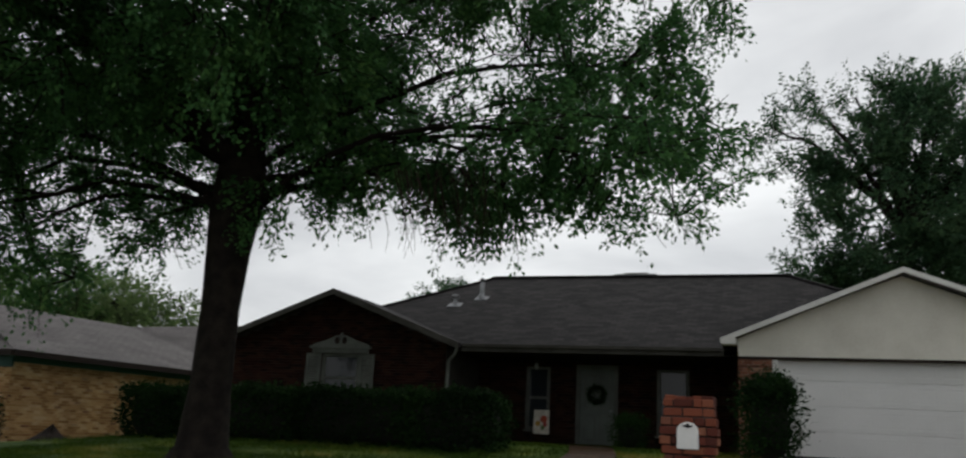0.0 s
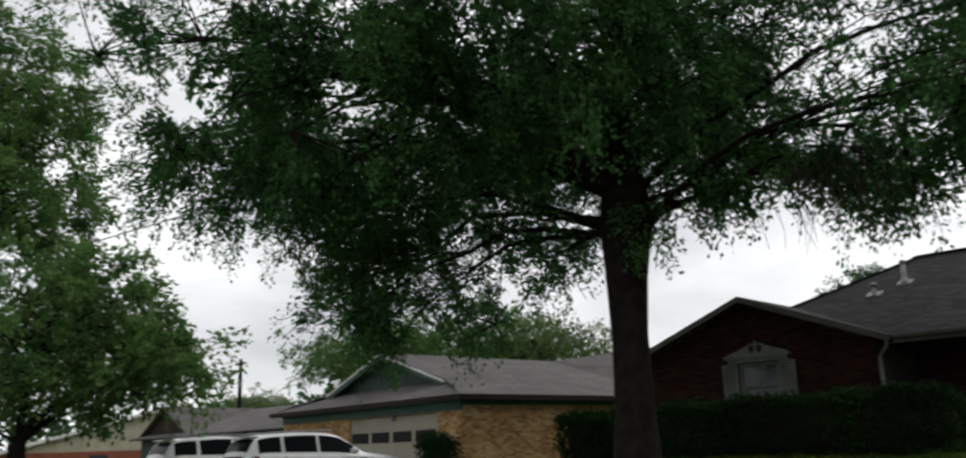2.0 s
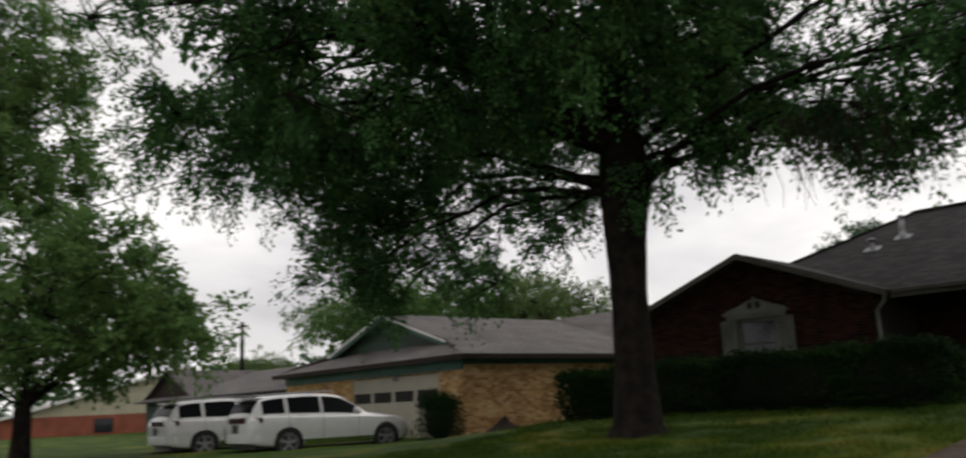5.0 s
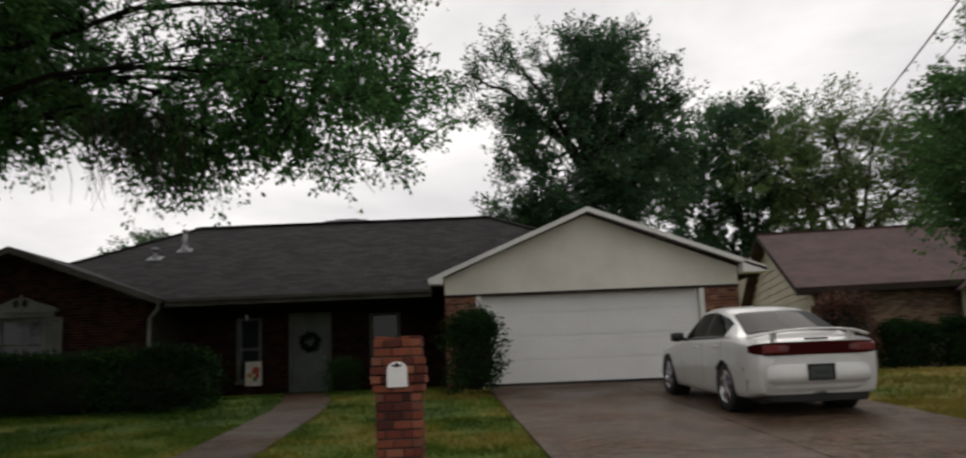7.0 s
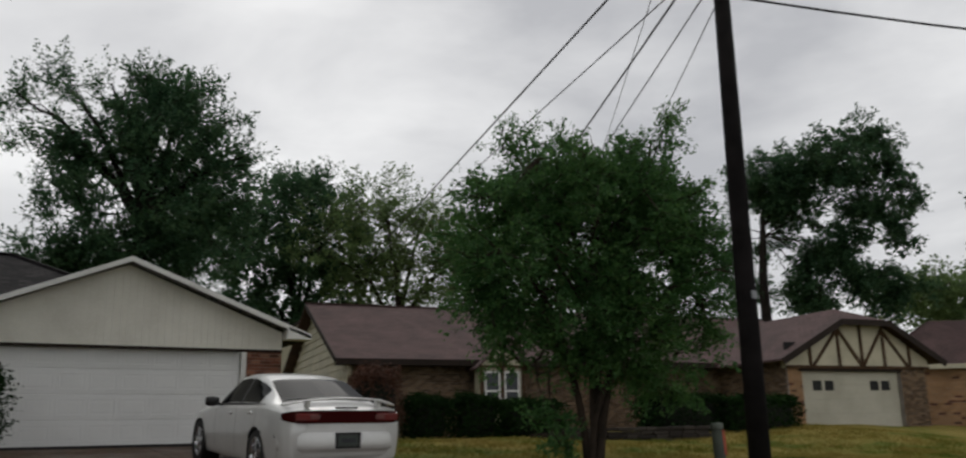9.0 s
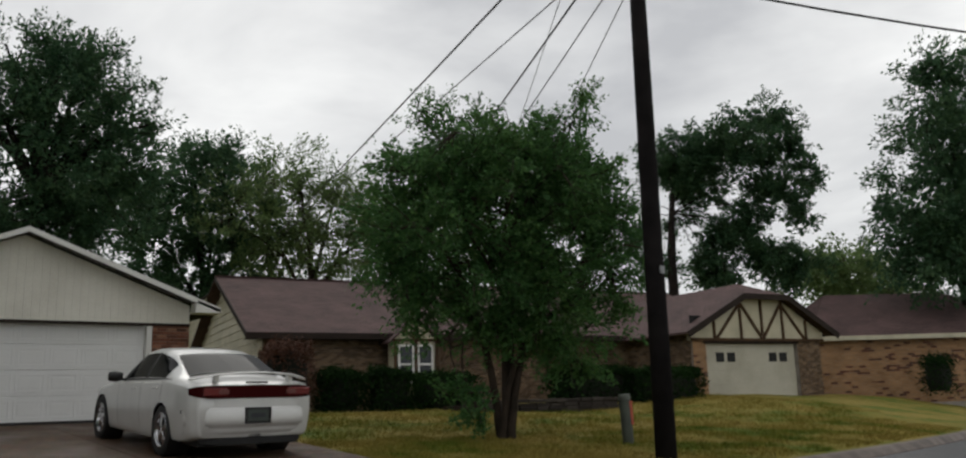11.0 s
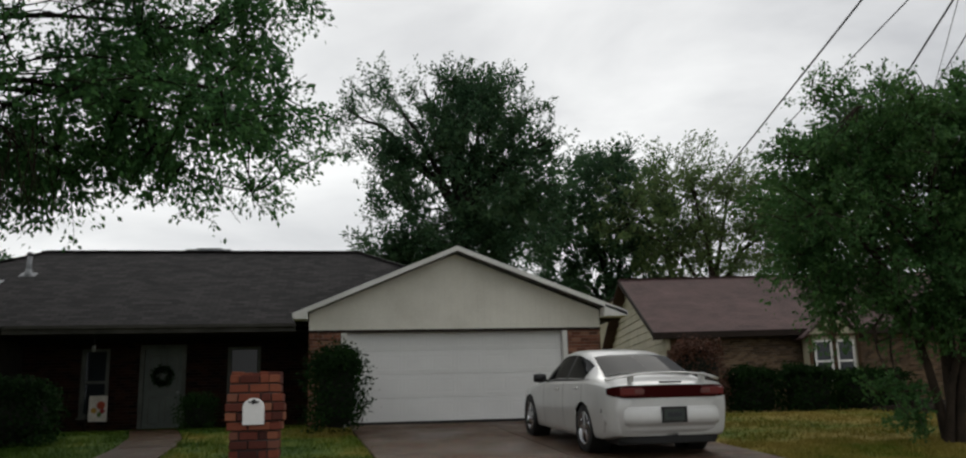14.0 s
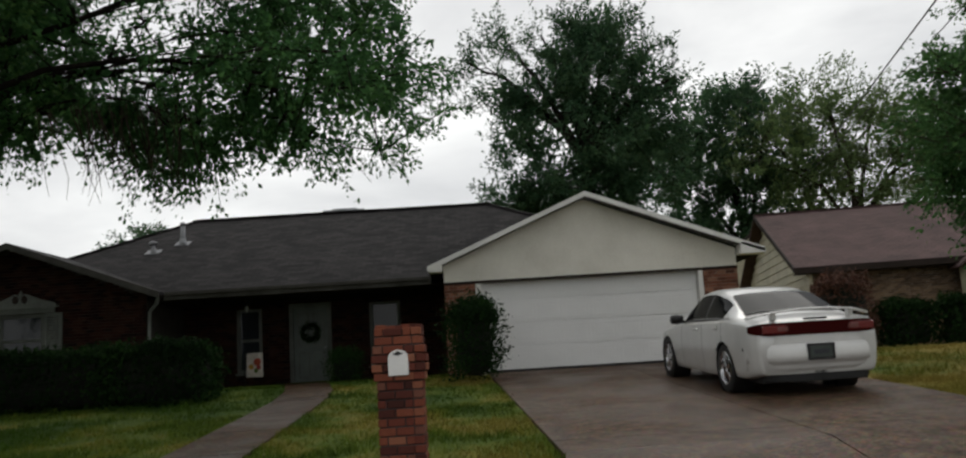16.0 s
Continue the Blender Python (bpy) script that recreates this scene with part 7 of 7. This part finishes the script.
M_STONE = ramp_mat("dark_flat_stones", [(0.0, (0.025, 0.021, 0.018)), (1.0, (0.065, 0.055, 0.048))], island=False)
bed = thing("planter_bed", pose(16.2, 20.2, land1(16.2, 20.2) - 0.1, 0, 0, -8), "low stacked flat-stone planter bed around the lawn", "planter")
part("soil", Geo().box(-2.6, 2.3, -0.5, 0.9, 0.0, 0.3), M_TRIMDARK, bed, "dark soil")
rnd = random.Random(5)
for course in range(4):
    x = -2.7 + rnd.uniform(0, 0.2)
    while x < 2.3:
        L = rnd.uniform(0.28, 0.6)
        g = Geo().box(0, L - 0.015, -0.17, 0.17, 0, 0.1)
        st = part("stone", g, M_STONE, bed, bevel=0.015)
        st.matrix_basis = pose(x, -0.62 + rnd.uniform(-0.03, 0.03), course * 0.107, rnd.uniform(-1, 1), rnd.uniform(-1.5, 1.5), rnd.uniform(-4, 4))
        x += L


# heap of dark soil against the tan brick wall
rng = np.random.default_rng(17)
x0, y0 = -17.75, 18.1
g, nr, na = Geo(), 7, 22
for i in range(nr):
    for k in range(na):
        a, r = 2 * math.pi * k / na, i / (nr - 1)
        z = 0.42 * (1 - r) ** 1.2 * (1 + 0.25 * math.sin(3 * a + 1)) + rng.uniform(-0.025, 0.03) * (r < 0.95)
        g.v.append((0.5 * r * math.cos(a), 0.85 * r * math.sin(a), z if r < 1 else -0.05))
for i in range(nr - 1):
    for k in range(na):
        g.f.append((i * na + k, i * na + (k + 1) % na, (i + 1) * na + (k + 1) % na, (i + 1) * na + k))
heap = part("soil_heap", g, mat("dark_soil", (0.022, 0.014, 0.01), (0.012, 0.008, 0.006), rough=1.0, fine=30, bump=1.0, depth=0.03), None, smooth=True)
heap.matrix_basis = pose(x0, y0, land1(x0, y0))
tagged(heap, "small heap of dark soil against the tan brick wall", "soil heap")


# ---- woods that close the distance ----
rng = np.random.default_rng(91)
n = 26000
az = np.radians(rng.uniform(-95, 95, n))
d = rng.uniform(78, 96, n)
hh = 4.2 + 1.6 * np.sin(az * 23) + 1.2 * np.sin(az * 57 + 1)
pts = np.stack([d * np.sin(az), d * np.cos(az), 0.5 + rng.uniform(0, 1, n) ** 0.8 * hh], -1)
woods = leaf_cloud("far_woods", pts, 0.75, M_FARLEAF, rng)
tagged(woods, "dark green belt of distant trees behind the houses", "trees", kind="stuff")


# ---- grass ----
def blades(name, x0, x1, y0, y1, n, tall, seed, label):
    rng = np.random.default_rng(seed)
    x, y = rng.uniform(x0, x1, n), rng.uniform(y0, y1, n)
    s = y - kerb_y(x)
    keep = (s > 0.2) & ~((x > 0.76 - 0.72 * np.minimum(1, s / 12) - 0.5 * np.maximum(0, 1 - s / 0.9) ** 2) & (x < 6.07 + 0.5 * np.maximum(0, 1 - s / 0.9) ** 2) & (s < 12.3)) & ~((np.abs(x - np.interp(y, [p[1] for p in PATH], [p[0] for p in PATH])) < 0.5) & (y < 21)) & ~((x > -14.4) & (x < 5.9) & (y > 20.8)) & ~((x > -0.85) & (x < 5.9) & (y > 19.5))
    clump = np.array([noise.noise(Vector((a * 1.7, b * 1.7, 0))) for a, b in zip(x, y)])
    keep &= rng.uniform(size=n) < 0.65 + 0.5 * clump
    x, y, clump = x[keep], y[keep], clump[keep]
    m = len(x)
    z = land(x, y) - 0.01
    a = rng.uniform(0, 2 * math.pi, m)
    h = tall * rng.uniform(0.4, 1.2, m) * (1 + 0.6 * clump)
    w = rng.uniform(0.006, 0.012, m)
    lean = rng.normal(size=(m, 2)) * 0.35 * h[:, None]
    p0 = np.stack([x - np.cos(a) * w, y - np.sin(a) * w, z], -1)
    p1 = np.stack([x + np.cos(a) * w, y + np.sin(a) * w, z], -1)
    p2 = np.stack([x + lean[:, 0], y + lean[:, 1], z + h], -1)
    v = np.stack([p0, p1, p2], 1).reshape(-1, 3)
    ob = new(name, array_mesh(name, v, np.arange(3 * m).reshape(m, 3), M_BLADE))
    return tagged(ob, label, "grass", kind="stuff")


blades("grass", -13, 9.5, 7.8, 14.0, 150000, 0.075, 61, "short patchy green and straw-coloured lawn grass")
blades("grass", -14.5, 24, 14.0, 21.0, 110000, 0.09, 62, "short patchy lawn grass further back")
blades("grass", 6.0, 22, 8.4, 14.0, 90000, 0.075, 63, "dry straw-coloured lawn grass with green tufts")
